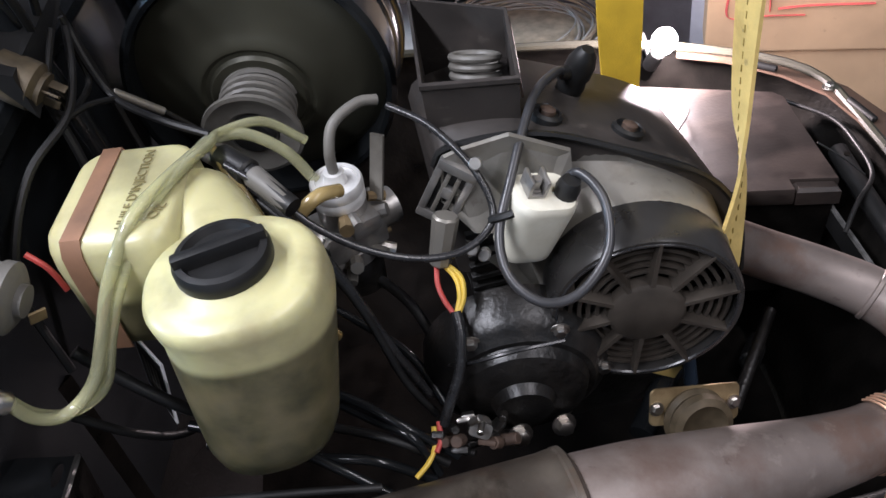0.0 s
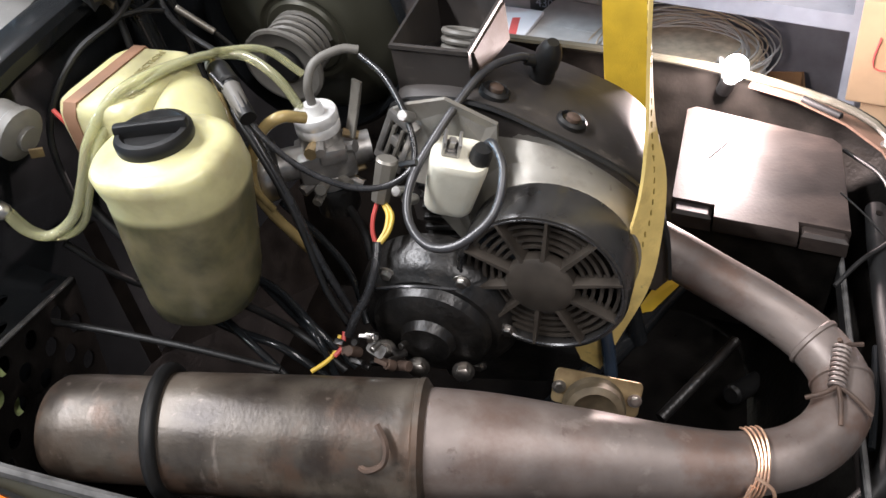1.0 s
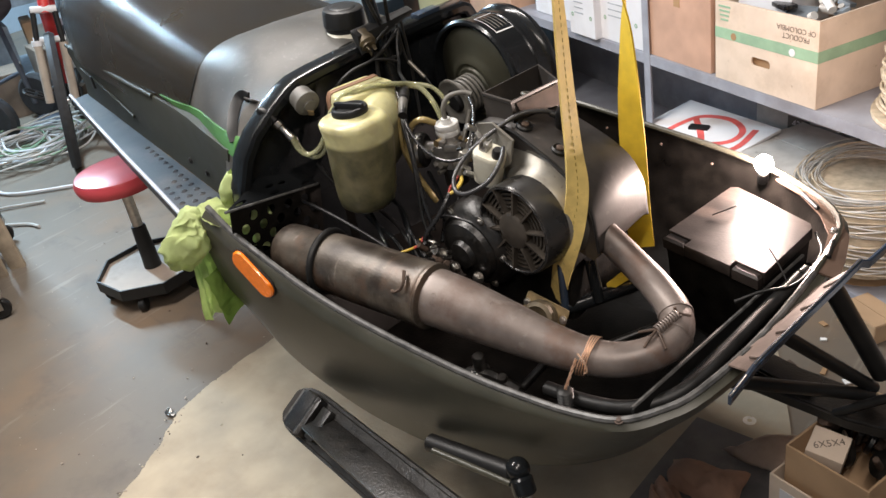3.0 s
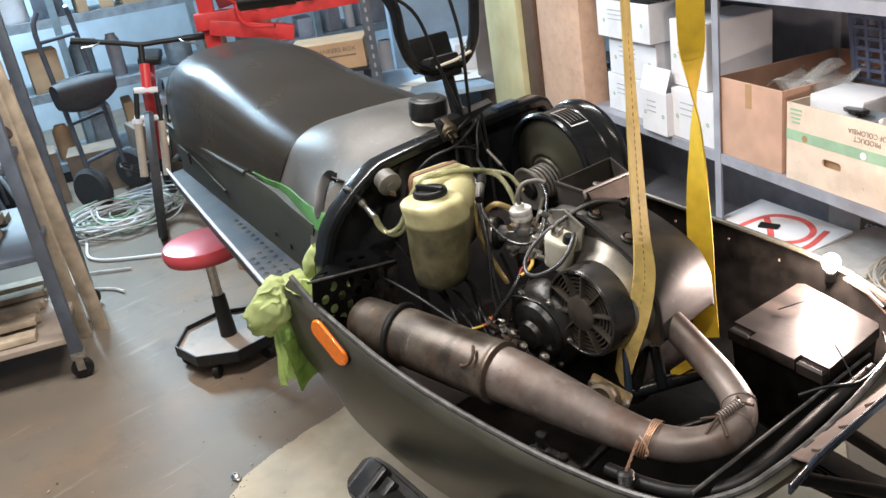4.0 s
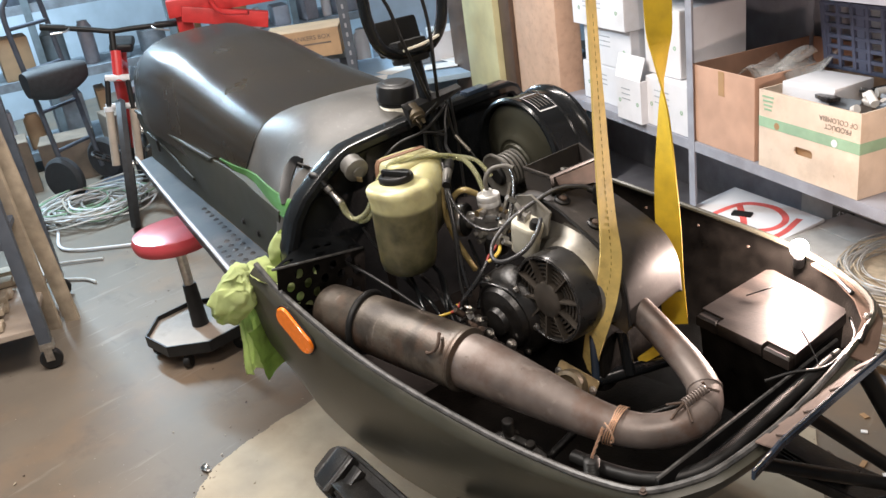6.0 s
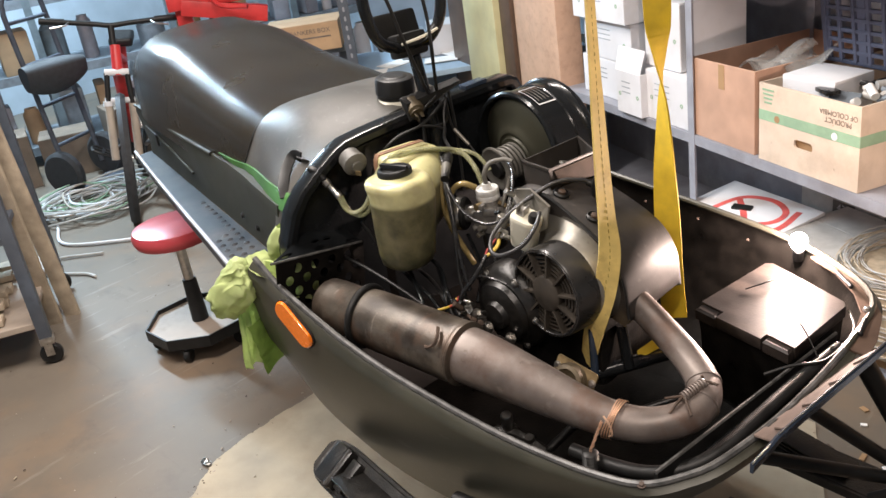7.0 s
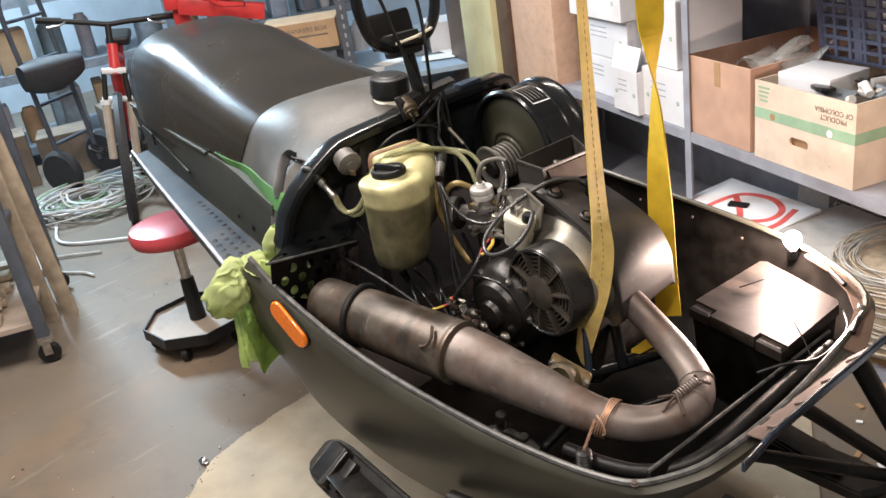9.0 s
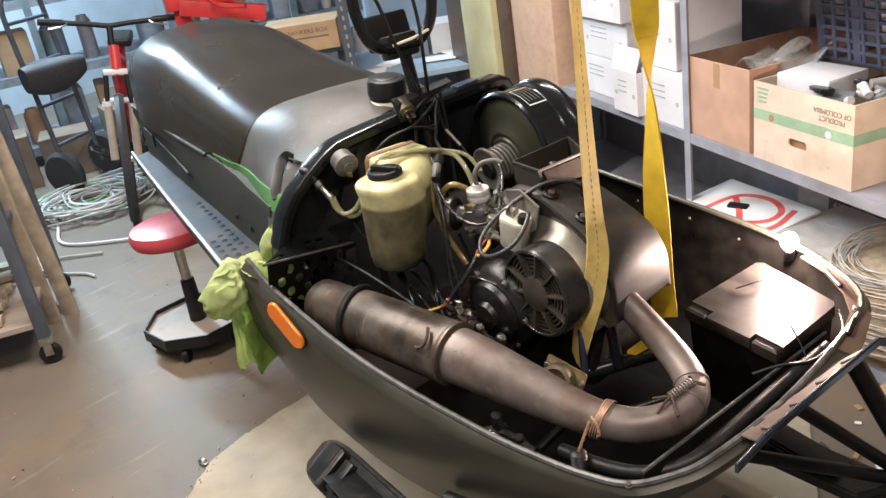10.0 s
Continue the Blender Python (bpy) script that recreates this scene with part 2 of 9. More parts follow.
def poly_material(name, clear, fill_level):
    """Milky polyethylene that lets light through; the oil inside darkens it below its level."""
    m = bpy.data.materials.new(name)
    m.use_nodes = True
    n, l = m.node_tree.nodes, m.node_tree.links
    b = n["Principled BSDF"]
    geo, sep = n.new("ShaderNodeNewGeometry"), n.new("ShaderNodeSeparateXYZ")
    noise_node = n.new("ShaderNodeTexNoise")
    noise_node.inputs["Scale"].default_value, noise_node.inputs["Detail"].default_value = 22, 7
    l.new(geo.outputs["Position"], sep.inputs[0])
    l.new(geo.outputs["Position"], noise_node.inputs["Vector"])
    lev = n.new("ShaderNodeMapRange")
    lev.interpolation_type = "SMOOTHSTEP"
    lev.inputs["From Min"].default_value, lev.inputs["From Max"].default_value = fill_level - 0.007, fill_level + 0.004
    l.new(sep.outputs["Z"], lev.inputs["Value"])
    mix = n.new("ShaderNodeMixRGB")
    l.new(lev.outputs[0], mix.inputs[0])
    film_ = n.new("ShaderNodeTexNoise")
    film_.inputs["Scale"].default_value, film_.inputs["Detail"].default_value, film_.inputs["Roughness"].default_value = 34, 6, 0.6
    l.new(geo.outputs["Position"], film_.inputs["Vector"])
    oil_ramp = n.new("ShaderNodeValToRGB")
    oil_ramp.color_ramp.elements[0].position, oil_ramp.color_ramp.elements[1].position = 0.36, 0.66
    oil_ramp.color_ramp.elements[0].color, oil_ramp.color_ramp.elements[1].color = (0.060, 0.060, 0.033, 1), (0.125, 0.115, 0.060, 1)
    l.new(film_.outputs[0], oil_ramp.inputs[0])
    l.new(oil_ramp.outputs[0], mix.inputs[1])
    mix.inputs[2].default_value = (*clear, 1)
    grime = n.new("ShaderNodeMixRGB")
    r = n.new("ShaderNodeValToRGB")
    r.color_ramp.elements[0].position, r.color_ramp.elements[1].position = 0.44, 0.66
    r.color_ramp.elements[1].color = (0.55, 0.55, 0.55, 1)
    l.new(noise_node.outputs[0], r.inputs[0])
    l.new(r.outputs[0], grime.inputs[0])
    l.new(mix.outputs[0], grime.inputs[1])
    grime.inputs[2].default_value = (0.22, 0.19, 0.11, 1)
    l.new(grime.outputs[0], b.inputs["Base Color"])
    b.inputs["Roughness"].default_value = 0.34
    b.inputs["Subsurface Weight"].default_value = 0.25
    b.inputs["Subsurface Radius"].default_value = (0.02, 0.016, 0.006)
    b.inputs["Subsurface Scale"].default_value = 0.5
    return m


M["poly"] = poly_material("oil_tank_polyethylene", (0.50, 0.475, 0.255), 0.960)
M["hose"] = mat("yellowed_clear_hose", (0.74, 0.74, 0.46), 0.14, vary=0.15, scale=30, bump=0.03, coat=0.5)
M["hose"].node_tree.nodes["Principled BSDF"].inputs["Transmission Weight"].default_value = 0.7
M["hose_brown"] = mat("browned_clear_hose", (0.46, 0.35, 0.15), 0.18, vary=0.3, scale=30, bump=0.03, coat=0.4)
M["hose_brown"].node_tree.nodes["Principled BSDF"].inputs["Transmission Weight"].default_value = 0.45
M["dusty"] = mat("dusty_brown_steel", (0.105, 0.080, 0.068), 0.6, spec=0.08, vary=0.35, scale=24, bump=0.25, stain=0.6, stain_scale=14, stain_colour=(0.045, 0.030, 0.024))
M["dull_brass"] = mat("dull_brass", (0.085, 0.066, 0.040), 0.5, metal=0.4, vary=0.4, scale=60, bump=0.2)
M["sheave"] = mat("sheave_olive_grey", (0.048, 0.047, 0.033), 0.42, metal=0.3, vary=0.18, scale=9, bump=0.02)
M["olive"] = mat("tunnel_dark_olive", (0.026, 0.027, 0.020), 0.62, spec=0.25, vary=0.25, scale=9, bump=0.08, stain=0.3, stain_scale=7, stain_colour=(0.055, 0.05, 0.04))
M["board"] = mat("running_board_blue_black", (0.011, 0.014, 0.020), 0.42, metal=0.0, spec=0.16, vary=0.3, scale=14, bump=0.15, stain=0.4, stain_colour=(0.10, 0.09, 0.08))
M["perished"] = mat("perished_rubber", (0.19, 0.10, 0.055), 0.7, vary=0.3, scale=25, bump=0.2)
M["ink_olive"] = mat("olive_moulding", (0.20, 0.17, 0.07), 0.6, bump=0)
M["glow"] = bpy.data.materials.new("lit_bulb")
M["glow"].use_nodes = True
_b = M["glow"].node_tree.nodes["Principled BSDF"]
_b.inputs["Emission Color"].default_value = (1.0, 0.90, 0.80, 1)
_b.inputs["Emission Strength"].default_value = 90.0


def layers(m, rows):
    """Lays patches over a material: (scale, from, to, colour, stretch, amount, turn)."""
    n, l = m.node_tree.nodes, m.node_tree.links
    b = n["Principled BSDF"]
    geo = n["Geometry"]
    base = b.inputs["Base Color"].links[0].from_socket
    for scale_, lo, hi, colour, stretch, amount, turn in rows:
        mp = n.new("ShaderNodeMapping")
        mp.inputs["Scale"].default_value = stretch
        mp.inputs["Rotation"].default_value = (0, 0, turn)
        mp.inputs["Location"].default_value = (scale_ * 0.13, 3.1, 0.7)
        tx = n.new("ShaderNodeTexNoise")
        tx.inputs["Scale"].default_value, tx.inputs["Detail"].default_value, tx.inputs["Roughness"].default_value = scale_, 7, 0.62
        l.new(geo.outputs["Position"], mp.inputs["Vector"])
        l.new(mp.outputs[0], tx.inputs["Vector"])
        r = n.new("ShaderNodeMapRange")
        r.inputs["From Min"].default_value, r.inputs["From Max"].default_value = lo, hi
        r.inputs["To Max"].default_value = amount
        l.new(tx.outputs[0], r.inputs["Value"])
        mx = n.new("ShaderNodeMixRGB")
        l.new(r.outputs[0], mx.inputs[0])
        l.new(base, mx.inputs[1])
        mx.inputs[2].default_value = (*colour, 1)
        base = mx.outputs[0]
    l.new(base, b.inputs["Base Color"])
    return m


ONE = (1, 1, 1)
# grey-brown floor paint: broad dirt, dark scuffs, pale and dark specks
M["floor"] = layers(mat("floor_paint", (0.142, 0.120, 0.096), 0.50, spec=0.22, vary=0.22, scale=1.7, bump=0.10, fine=70, stain=0.7, stain_scale=1.3, stain_colour=(0.205, 0.138, 0.088)), (
    (4.5, 0.56, 0.72, (0.085, 0.072, 0.060), ONE, 0.6, 0.6), (9.0, 0.64, 0.71, (0.11, 0.095, 0.08), (0.25, 1.6, 1), 0.6, 0.6), (12.0, 0.63, 0.69, (0.28, 0.25, 0.21), (1.8, 0.2, 1), 0.35, 0.2),
    (75.0, 0.69, 0.73, (0.36, 0.33, 0.29), ONE, 0.6, 0), (55.0, 0.70, 0.75, (0.05, 0.045, 0.04), ONE, 0.7, 0)))
layers(M["exhaust"], ((9, 0.52, 0.62, (0.085, 0.050, 0.032), ONE, 0.7, 0), (13, 0.53, 0.62, (0.026, 0.019, 0.014), (1.0, 0.5, 0.5), 0.8, 0.3), (22, 0.62, 0.70, (0.27, 0.23, 0.20), (1.0, 0.25, 0.25), 0.6, 0.05), (38, 0.58, 0.66, (0.03, 0.022, 0.016), ONE, 0.6, 0), (70, 0.64, 0.72, (0.24, 0.20, 0.17), ONE, 0.4, 0)))
layers(M["pipe"], ((10, 0.55, 0.63, (0.11, 0.060, 0.040), ONE, 0.55, 0), (24, 0.60, 0.68, (0.27, 0.235, 0.21), ONE, 0.4, 0), (50, 0.64, 0.70, (0.07, 0.045, 0.035), ONE, 0.5, 0)))
layers(M["pan"], ((6, 0.52, 0.70, (0.055, 0.052, 0.043), ONE, 0.5, 0), (28, 0.63, 0.70, (0.10, 0.095, 0.085), (0.25, 1, 1), 0.45, 0.5), (80, 0.68, 0.73, (0.15, 0.14, 0.125), ONE, 0.5, 0)))
layers(M["battery"], ((12, 0.50, 0.62, (0.046, 0.036, 0.031), (0.35, 1, 1), 0.5, 0.3), (30, 0.58, 0.66, (0.010, 0.007, 0.006), (0.4, 1, 1), 0.5, 1.2)))
layers(M["cover"], ((9, 0.50, 0.68, (0.065, 0.055, 0.049), ONE, 0.6, 0), (40, 0.62, 0.70, (0.10, 0.088, 0.078), (0.3, 1, 1), 0.4, 0.4)))
layers(M["cowl"], ((14, 0.56, 0.66, (0.15, 0.13, 0.105), ONE, 0.55, 0), (60, 0.64, 0.70, (0.10, 0.085, 0.07), ONE, 0.5, 0)))
layers(M["tank"], ((9, 0.50, 0.66, (0.095, 0.090, 0.082), ONE, 0.5, 0), (90, 0.60, 0.68, (0.13, 0.125, 0.115), ONE, 0.35, 0)))
layers(M["webbing"], ((22, 0.56, 0.66, (0.36, 0.25, 0.08), ONE, 0.45, 0), (60, 0.64, 0.70, (0.16, 0.12, 0.06), ONE, 0.5, 0)))
layers(M["shelf"], ((7, 0.55, 0.68, (0.19, 0.185, 0.19), ONE, 0.4, 0), (60, 0.68, 0.73, (0.10, 0.08, 0.07), ONE, 0.6, 0)))
for nm_ in ("card", "card_pale", "card_dark"):
    layers(M[nm_], ((5, 0.54, 0.70, (0.30, 0.20, 0.12), ONE, 0.35, 0), (45, 0.66, 0.72, (0.22, 0.14, 0.085), ONE, 0.4, 0)))
layers(M["white_card"], ((6, 0.55, 0.70, (0.52, 0.50, 0.48), ONE, 0.5, 0),))
layers(M["wood"], ((14, 0.52, 0.64, (0.20, 0.125, 0.07), (1, 1, 0.12), 0.55, 0), (40, 0.60, 0.68, (0.12, 0.08, 0.05), ONE, 0.4, 0)))
M["paper_tan"] = mat("tan_packing_paper", (0.50, 0.385, 0.31), 0.8, vary=0.15, scale=12, bump=0.2, stain=0.4, stain_scale=9, stain_colour=(0.28, 0.19, 0.14))
M["paper_brown"] = layers(mat("brown_wrapping", (0.48, 0.30, 0.215), 0.8, vary=0.2, scale=14, bump=0.3), ((12, 0.58, 0.70, (0.22, 0.135, 0.10), ONE, 0.4, 0),))
M["card_grey"] = mat("greyed_cardboard", (0.19, 0.145, 0.11), 0.85, vary=0.25, scale=8, bump=0.1, stain=0.4, stain_scale=5, stain_colour=(0.11, 0.09, 0.075))
M["grey_plastic"] = mat("grey_plastic", (0.115, 0.110, 0.098), 0.5, vary=0.2, scale=30, bump=0.1, stain=0.4, stain_scale=25, stain_colour=(0.06, 0.05, 0.04))
M["concrete"] = mat("bare_concrete", (0.35, 0.295, 0.215), 0.75, vary=0.18, scale=7, bump=0.35, fine=110, stain=0.5, stain_scale=5, stain_colour=(0.25, 0.20, 0.14))


# ---- mesh helpers ----
def V(*a):
    return Vector(a)


def wm(ob):
    return (wm(ob.parent) @ ob.matrix_parent_inverse if ob.parent else Matrix()) @ ob.matrix_basis


def part(name, bm, material, parent=None, label="", angle=38, smooth=True):
    """Links a bmesh, drawn in world places, as one mesh object, under a thing if one is given."""
    bmesh.ops.recalc_face_normals(bm, faces=bm.faces)
    me = bpy.data.meshes.new(name)
    if smooth:
        for f in bm.faces:
            f.smooth = True
        lim = radians(angle)
        for e in bm.edges:
            if len(e.link_faces) == 2 and e.calc_face_angle(0) > lim:
                e.smooth = False
    bm.to_mesh(me)
    bm.free()
    for mm in material if isinstance(material, (list, tuple)) else [material]:
        me.materials.append(M[mm] if isinstance(mm, str) else mm)
    ob = new(name, me)
    if parent:
        ob.parent = parent
        ob.matrix_parent_inverse = wm(parent).inverted()
    if label:
        ob["label"] = label
    return ob


def thing(name, place, label, category, group="", kind=""):
    ob = new(name)
    ob.empty_display_size = 0.05
    ob.location = place
    return tagged(ob, label, category, group, kind)


def box(bm, size, m=Matrix(), bevel=0.0, seg=2):
    r = bmesh.ops.create_cube(bm, size=1, matrix=m @ Matrix.Diagonal((*size, 1)))
    if bevel:
        es = {e for v in r["verts"] for e in v.link_edges}
        bmesh.ops.bevel(bm, geom=list(es), offset=bevel, segments=seg, affect="EDGES", profile=0.6)
    return bm


def nb():
    return bmesh.new()


def along(a, b):
    """A pose at a whose z looks at b."""
    a, b = Vector(a), Vector(b)
    return Matrix.Translation(a) @ (b - a).to_track_quat("Z", "Y").to_matrix().to_4x4()


def lathe(bm, profile, m=Matrix(), seg=32, close=True):
    """Turns (radius, height) pairs round z."""
    rings = []
    for r, z in profile:
        if r < 1e-6:
            rings.append([bm.verts.new(m @ V(0, 0, z))])
        else:
            rings.append([bm.verts.new(m @ V(r * math.cos(2 * math.pi * i / seg), r * math.sin(2 * math.pi * i / seg), z)) for i in range(seg)])
    for a, b in zip(rings, rings[1:]):
        for i in range(seg):
            j = (i + 1) % seg
            if len(a) == 1 and len(b) > 1:
                bm.faces.new((a[0], b[i], b[j]))
            elif len(b) == 1 and len(a) > 1:
                bm.faces.new((a[i], b[0], a[j]))
            elif len(a) > 1:
                bm.faces.new((a[i], b[i], b[j], a[j]))
    if close:
        for ring in (rings[0], rings[-1]):
            if len(ring) > 2:
                bm.faces.new(ring)
    return bm


def cyl(bm, a, b, r1, r2=None, seg=20, bevel=0.0):
    a, b = Vector(a), Vector(b)
    h = (b - a).length
    r2 = r1 if r2 is None else r2
    prof = [(r1, 0), (r2, h)] if not bevel else [(r1 - bevel, 0), (r1, bevel), (r2, h - bevel), (r2 - bevel, h)]
    return lathe(bm, prof, along(a, b), seg)


def smooth_path(pts, n=8):
    """Catmull-Rom through the points; each may carry further numbers."""
    p = [np.array(q, float) for q in pts]
    p = [2 * p[0] - p[1]] + p + [2 * p[-1] - p[-2]]
    out = []
    for i in range(1, len(p) - 2):
        for k in range(n):
            t = k / n
            out.append(0.5 * (2 * p[i] + (p[i + 1] - p[i - 1]) * t + (2 * p[i - 1] - 5 * p[i] + 4 * p[i + 1] - p[i + 2]) * t**2 + (3 * p[i] - p[i - 1] - 3 * p[i + 1] + p[i + 2]) * t**3))
    out.append(p[-2])
    return out


def sweep(bm, pts, r, seg=12, n=8, shape=None, caps=True):
    """A tube through points (x, y, z[, radius]); shape: cross-section as (u, v) pairs instead of a circle."""
    path = smooth_path(pts, n) if n > 1 else [np.array(q, float) for q in pts]
    path = [q for i, q in enumerate(path) if i == 0 or np.linalg.norm(q[:3] - path[i - 1][:3]) > 1e-6]
    prev, side = None, None
    rings = []
    for i, q in enumerate(path):
        c = Vector(q[:3])
        d = Vector(path[min(i + 1, len(path) - 1)][:3]) - Vector(path[max(i - 1, 0)][:3])
        d.normalize()
        if side is None:
            side = d.cross(V(0, 0, 1)) if abs(d.z) < 0.95 else d.cross(V(1, 0, 0))
        side = (side - d * side.dot(d)).normalized()
        up = side.cross(d)
        rad = q[3] if len(q) > 3 else r
        if shape:
            rings.append([bm.verts.new(c + side * u * rad + up * v * rad) for u, v in shape])
        else:
            rings.append([bm.verts.new(c + (side * math.cos(2 * math.pi * k / seg) + up * math.sin(2 * math.pi * k / seg)) * rad) for k in range(seg)])
    m = len(rings[0])
    for a, b in zip(rings, rings[1:]):
        for k in range(m):
            bm.faces.new((a[k], a[(k + 1) % m], b[(k + 1) % m], b[k]))
    if caps:
        bm.faces.new(rings[0][::-1])
        bm.faces.new(rings[-1])
    return bm


def loft(bm, rings, closed=True, caps=True):
    vs = [[bm.verts.new(Vector(p)) for p in ring] for ring in rings]
    for a, b in zip(vs, vs[1:]):
        m = len(a)
        for k in range(m if closed else m - 1):
            bm.faces.new((a[k], a[(k + 1) % m], b[(k + 1) % m], b[k]))
    if caps and closed:
        bm.faces.new(vs[0][::-1])
        bm.faces.new(vs[-1])
    return bm


def rrect(w, h, r, n=5):
    """A rounded rectangle round the origin, as (u, v) pairs."""
    out = []
    for cx, cy, a0 in ((w / 2 - r, h / 2 - r, 0), (-w / 2 + r, h / 2 - r, 90), (-w / 2 + r, -h / 2 + r, 180), (w / 2 - r, -h / 2 + r, 270)):
        for k in range(n + 1):
            a = radians(a0 + 90 * k / n)
            out.append((cx + r * math.cos(a), cy + r * math.sin(a)))
    return out


def prism(bm, outline, thick, m=Matrix(), bevel=0.0):
    """A plate: the outline in local xy, from z 0 to thick."""
    ins = bevel
    c = np.mean(np.array(outline), axis=0)

    def ring(k, z):
        return [m @ V(c[0] + (u - c[0]) * k, c[1] + (v - c[1]) * k, z) for u, v in outline]

    size = max(np.ptp(np.array(outline), axis=0)) / 2
    k = 1 - ins / size
    rings = [ring(1, 0), ring(1, thick)] if not bevel else [ring(k, 0), ring(1, ins), ring(1, thick - ins), ring(k, thick)]
    return loft(bm, rings)


def frame_of(origin, xdir, zdir=(0, 0, 1)):
    """A pose with x along xdir and z near zdir."""
    x = Vector(xdir).normalized()
    y = Vector(zdir).cross(x).normalized()
    z = x.cross(y)
    m = Matrix((x, y, z)).transposed().to_4x4()
    m.translation = Vector(origin)
    return m


def bolt(bm, place, axis, r=0.007, h=0.005, washer=True):
    m = along(place, Vector(place) + Vector(axis))
    if washer:
        lathe(bm, [(r * 1.5, 0), (r * 1.5, 0.0015), (r * 0.9, 0.0018)], m, 14)
    lathe(bm, [(r, 0.0015), (r, h), (r * 0.8, h + 0.001)], m, 6)
    return bm


def text_mesh(name, words, size, m, material, parent=None, depth=0.0004):
    cu = bpy.data.curves.new(name, "FONT")
    cu.body, cu.size, cu.extrude, cu.align_x, cu.align_y = words, size, depth, "CENTER", "CENTER"
    ob = new(name + "_text", cu)
    me = bpy.data.meshes.new_from_object(ob)
    bpy.data.objects.remove(ob)
    me.transform(m)
    me.materials.append(M[material])
    ob = new(name, me)
    if parent:
        ob.parent = parent
        ob.matrix_parent_inverse = wm(parent).inverted()
    return ob


# ---- room ----
fl_bm = nb()
box(fl_bm, (16, 16, 0.2), pose(-3, 1, -0.1))
tagged(part("floor", fl_bm, "floor", smooth=False), "worn grey painted workshop floor with dirt stains", "floor", kind="structure")

# bare patch where the paint is gone
rnd = random.Random(3)
edge_pts = [(-1.12, -0.36), (-1.19, -0.24), (-1.235, -0.15), (-1.26, -0.03), (-1.28, 0.11), (-1.28, 0.30), (-1.33, 0.62), (-1.0, 1.05), (0.1, 0.95), (0.5, 0.1), (0.3, -0.8), (-0.55, -1.0), (-0.98, -0.7)]
ring = []
for a, b in zip(edge_pts, edge_pts[1:] + edge_pts[:1]):
    for k in range(16):
        t = k / 16
        w = 0.008 * math.sin(len(ring) * 0.11) + 0.003 * math.sin(len(ring) * 0.43 + 1)
        ring.append((a[0] + (b[0] - a[0]) * t + w + rnd.uniform(-0.0025, 0.0025), a[1] + (b[1] - a[1]) * t + w * 0.6 + rnd.uniform(-0.0025, 0.0025)))
pm = nb()
prism(pm, ring, 0.004)
tagged(part("bare_concrete_patch", pm, "concrete", smooth=False), "bare tan concrete where floor paint is worn off", "floor", kind="structure")
# crumbs and grit, thickest along the patch's edge
gr_bm = nb()
for k in range(300):
    if k < 70:
        ex, ey = ring[rnd.randrange(len(ring))]
        gx, gy, gs = ex + rnd.gauss(0, 0.016), ey + rnd.gauss(0, 0.016), rnd.uniform(0.001, 0.0035)
    else:
        gx, gy, gs = rnd.uniform(-3.4, 0.8), rnd.uniform(-0.9, 1.3), rnd.uniform(0.001, 0.0045)
    bmesh.ops.create_icosphere(gr_bm, subdivisions=1, radius=gs, matrix=pose(gx, gy, 0.004 + gs * 0.3, 0, 0, rnd.uniform(0, 180)) @ Matrix.Diagonal((rnd.uniform(0.8, 2.2), 1, 0.5, 1)))
gr_bm.faces.ensure_lookup_table()
for i, f in enumerate(gr_bm.faces):
    f.material_index = (i // 20) % 3
tagged(part("floor_grit", gr_bm, ["dark_rust", "concrete", "base_top"], smooth=False), "scattered crumbs and grit on the floor", "grit", kind="stuff")
# a scrap of foil
fo = nb()
fg = [[fo.verts.new(V(-1.285 + 0.010 * i + rnd.uniform(-0.004, 0.004), -0.155 + 0.007 * j + rnd.uniform(-0.003, 0.003), 0.004 + rnd.uniform(0, 0.012))) for j in range(4)] for i in range(5)]
for i in range(4):
    for j in range(3):
        fo.faces.new((fg[i][j], fg[i + 1][j], fg[i + 1][j + 1], fg[i][j + 1]))
tagged(part("foil_scrap", fo, "steel", smooth=False), "crumpled bit of silver foil on the floor", "litter")

for nm, size, where in (("wall_west", (0.2, 16.4, 3.2), (-7.6, 1, 1.5)), ("wall_east", (0.2, 16.4, 3.2), (5.1, 1, 1.5)), ("wall_south", (12.5, 0.2, 3.2), (-1.25, -4.6, 1.5)), ("wall_north", (12.5, 0.2, 3.2), (-1.25, 5.4, 1.5))):
    wb = nb()
    box(wb, size, pose(*where))
    tagged(part(nm, wb, "wall", smooth=False), "plain blue-grey painted workshop wall", "wall", kind="structure")
cb = nb()
box(cb, (12.9, 10.4, 0.15), pose(-1.25, 0.4, 3.15))
tagged(part("ceiling", cb, "ceiling", smooth=False), "pale grey workshop ceiling", "ceiling", kind="structure")

# ---- snowmobile ----
sled = thing("snowmobile", (-0.5, 0.2, 0.4), "old black snowmobile with hood off and engine bare", "snowmobile")
SO = Vector((-0.51, 0.2, 0.0))
SM = Matrix.Translation(SO) @ Matrix.Rotation(radians(-12), 4, "Z")


def sl(x, y, z):
    """From the sled's own axes (ahead, left, height) to the world."""
    return SM @ V(x, y, z)


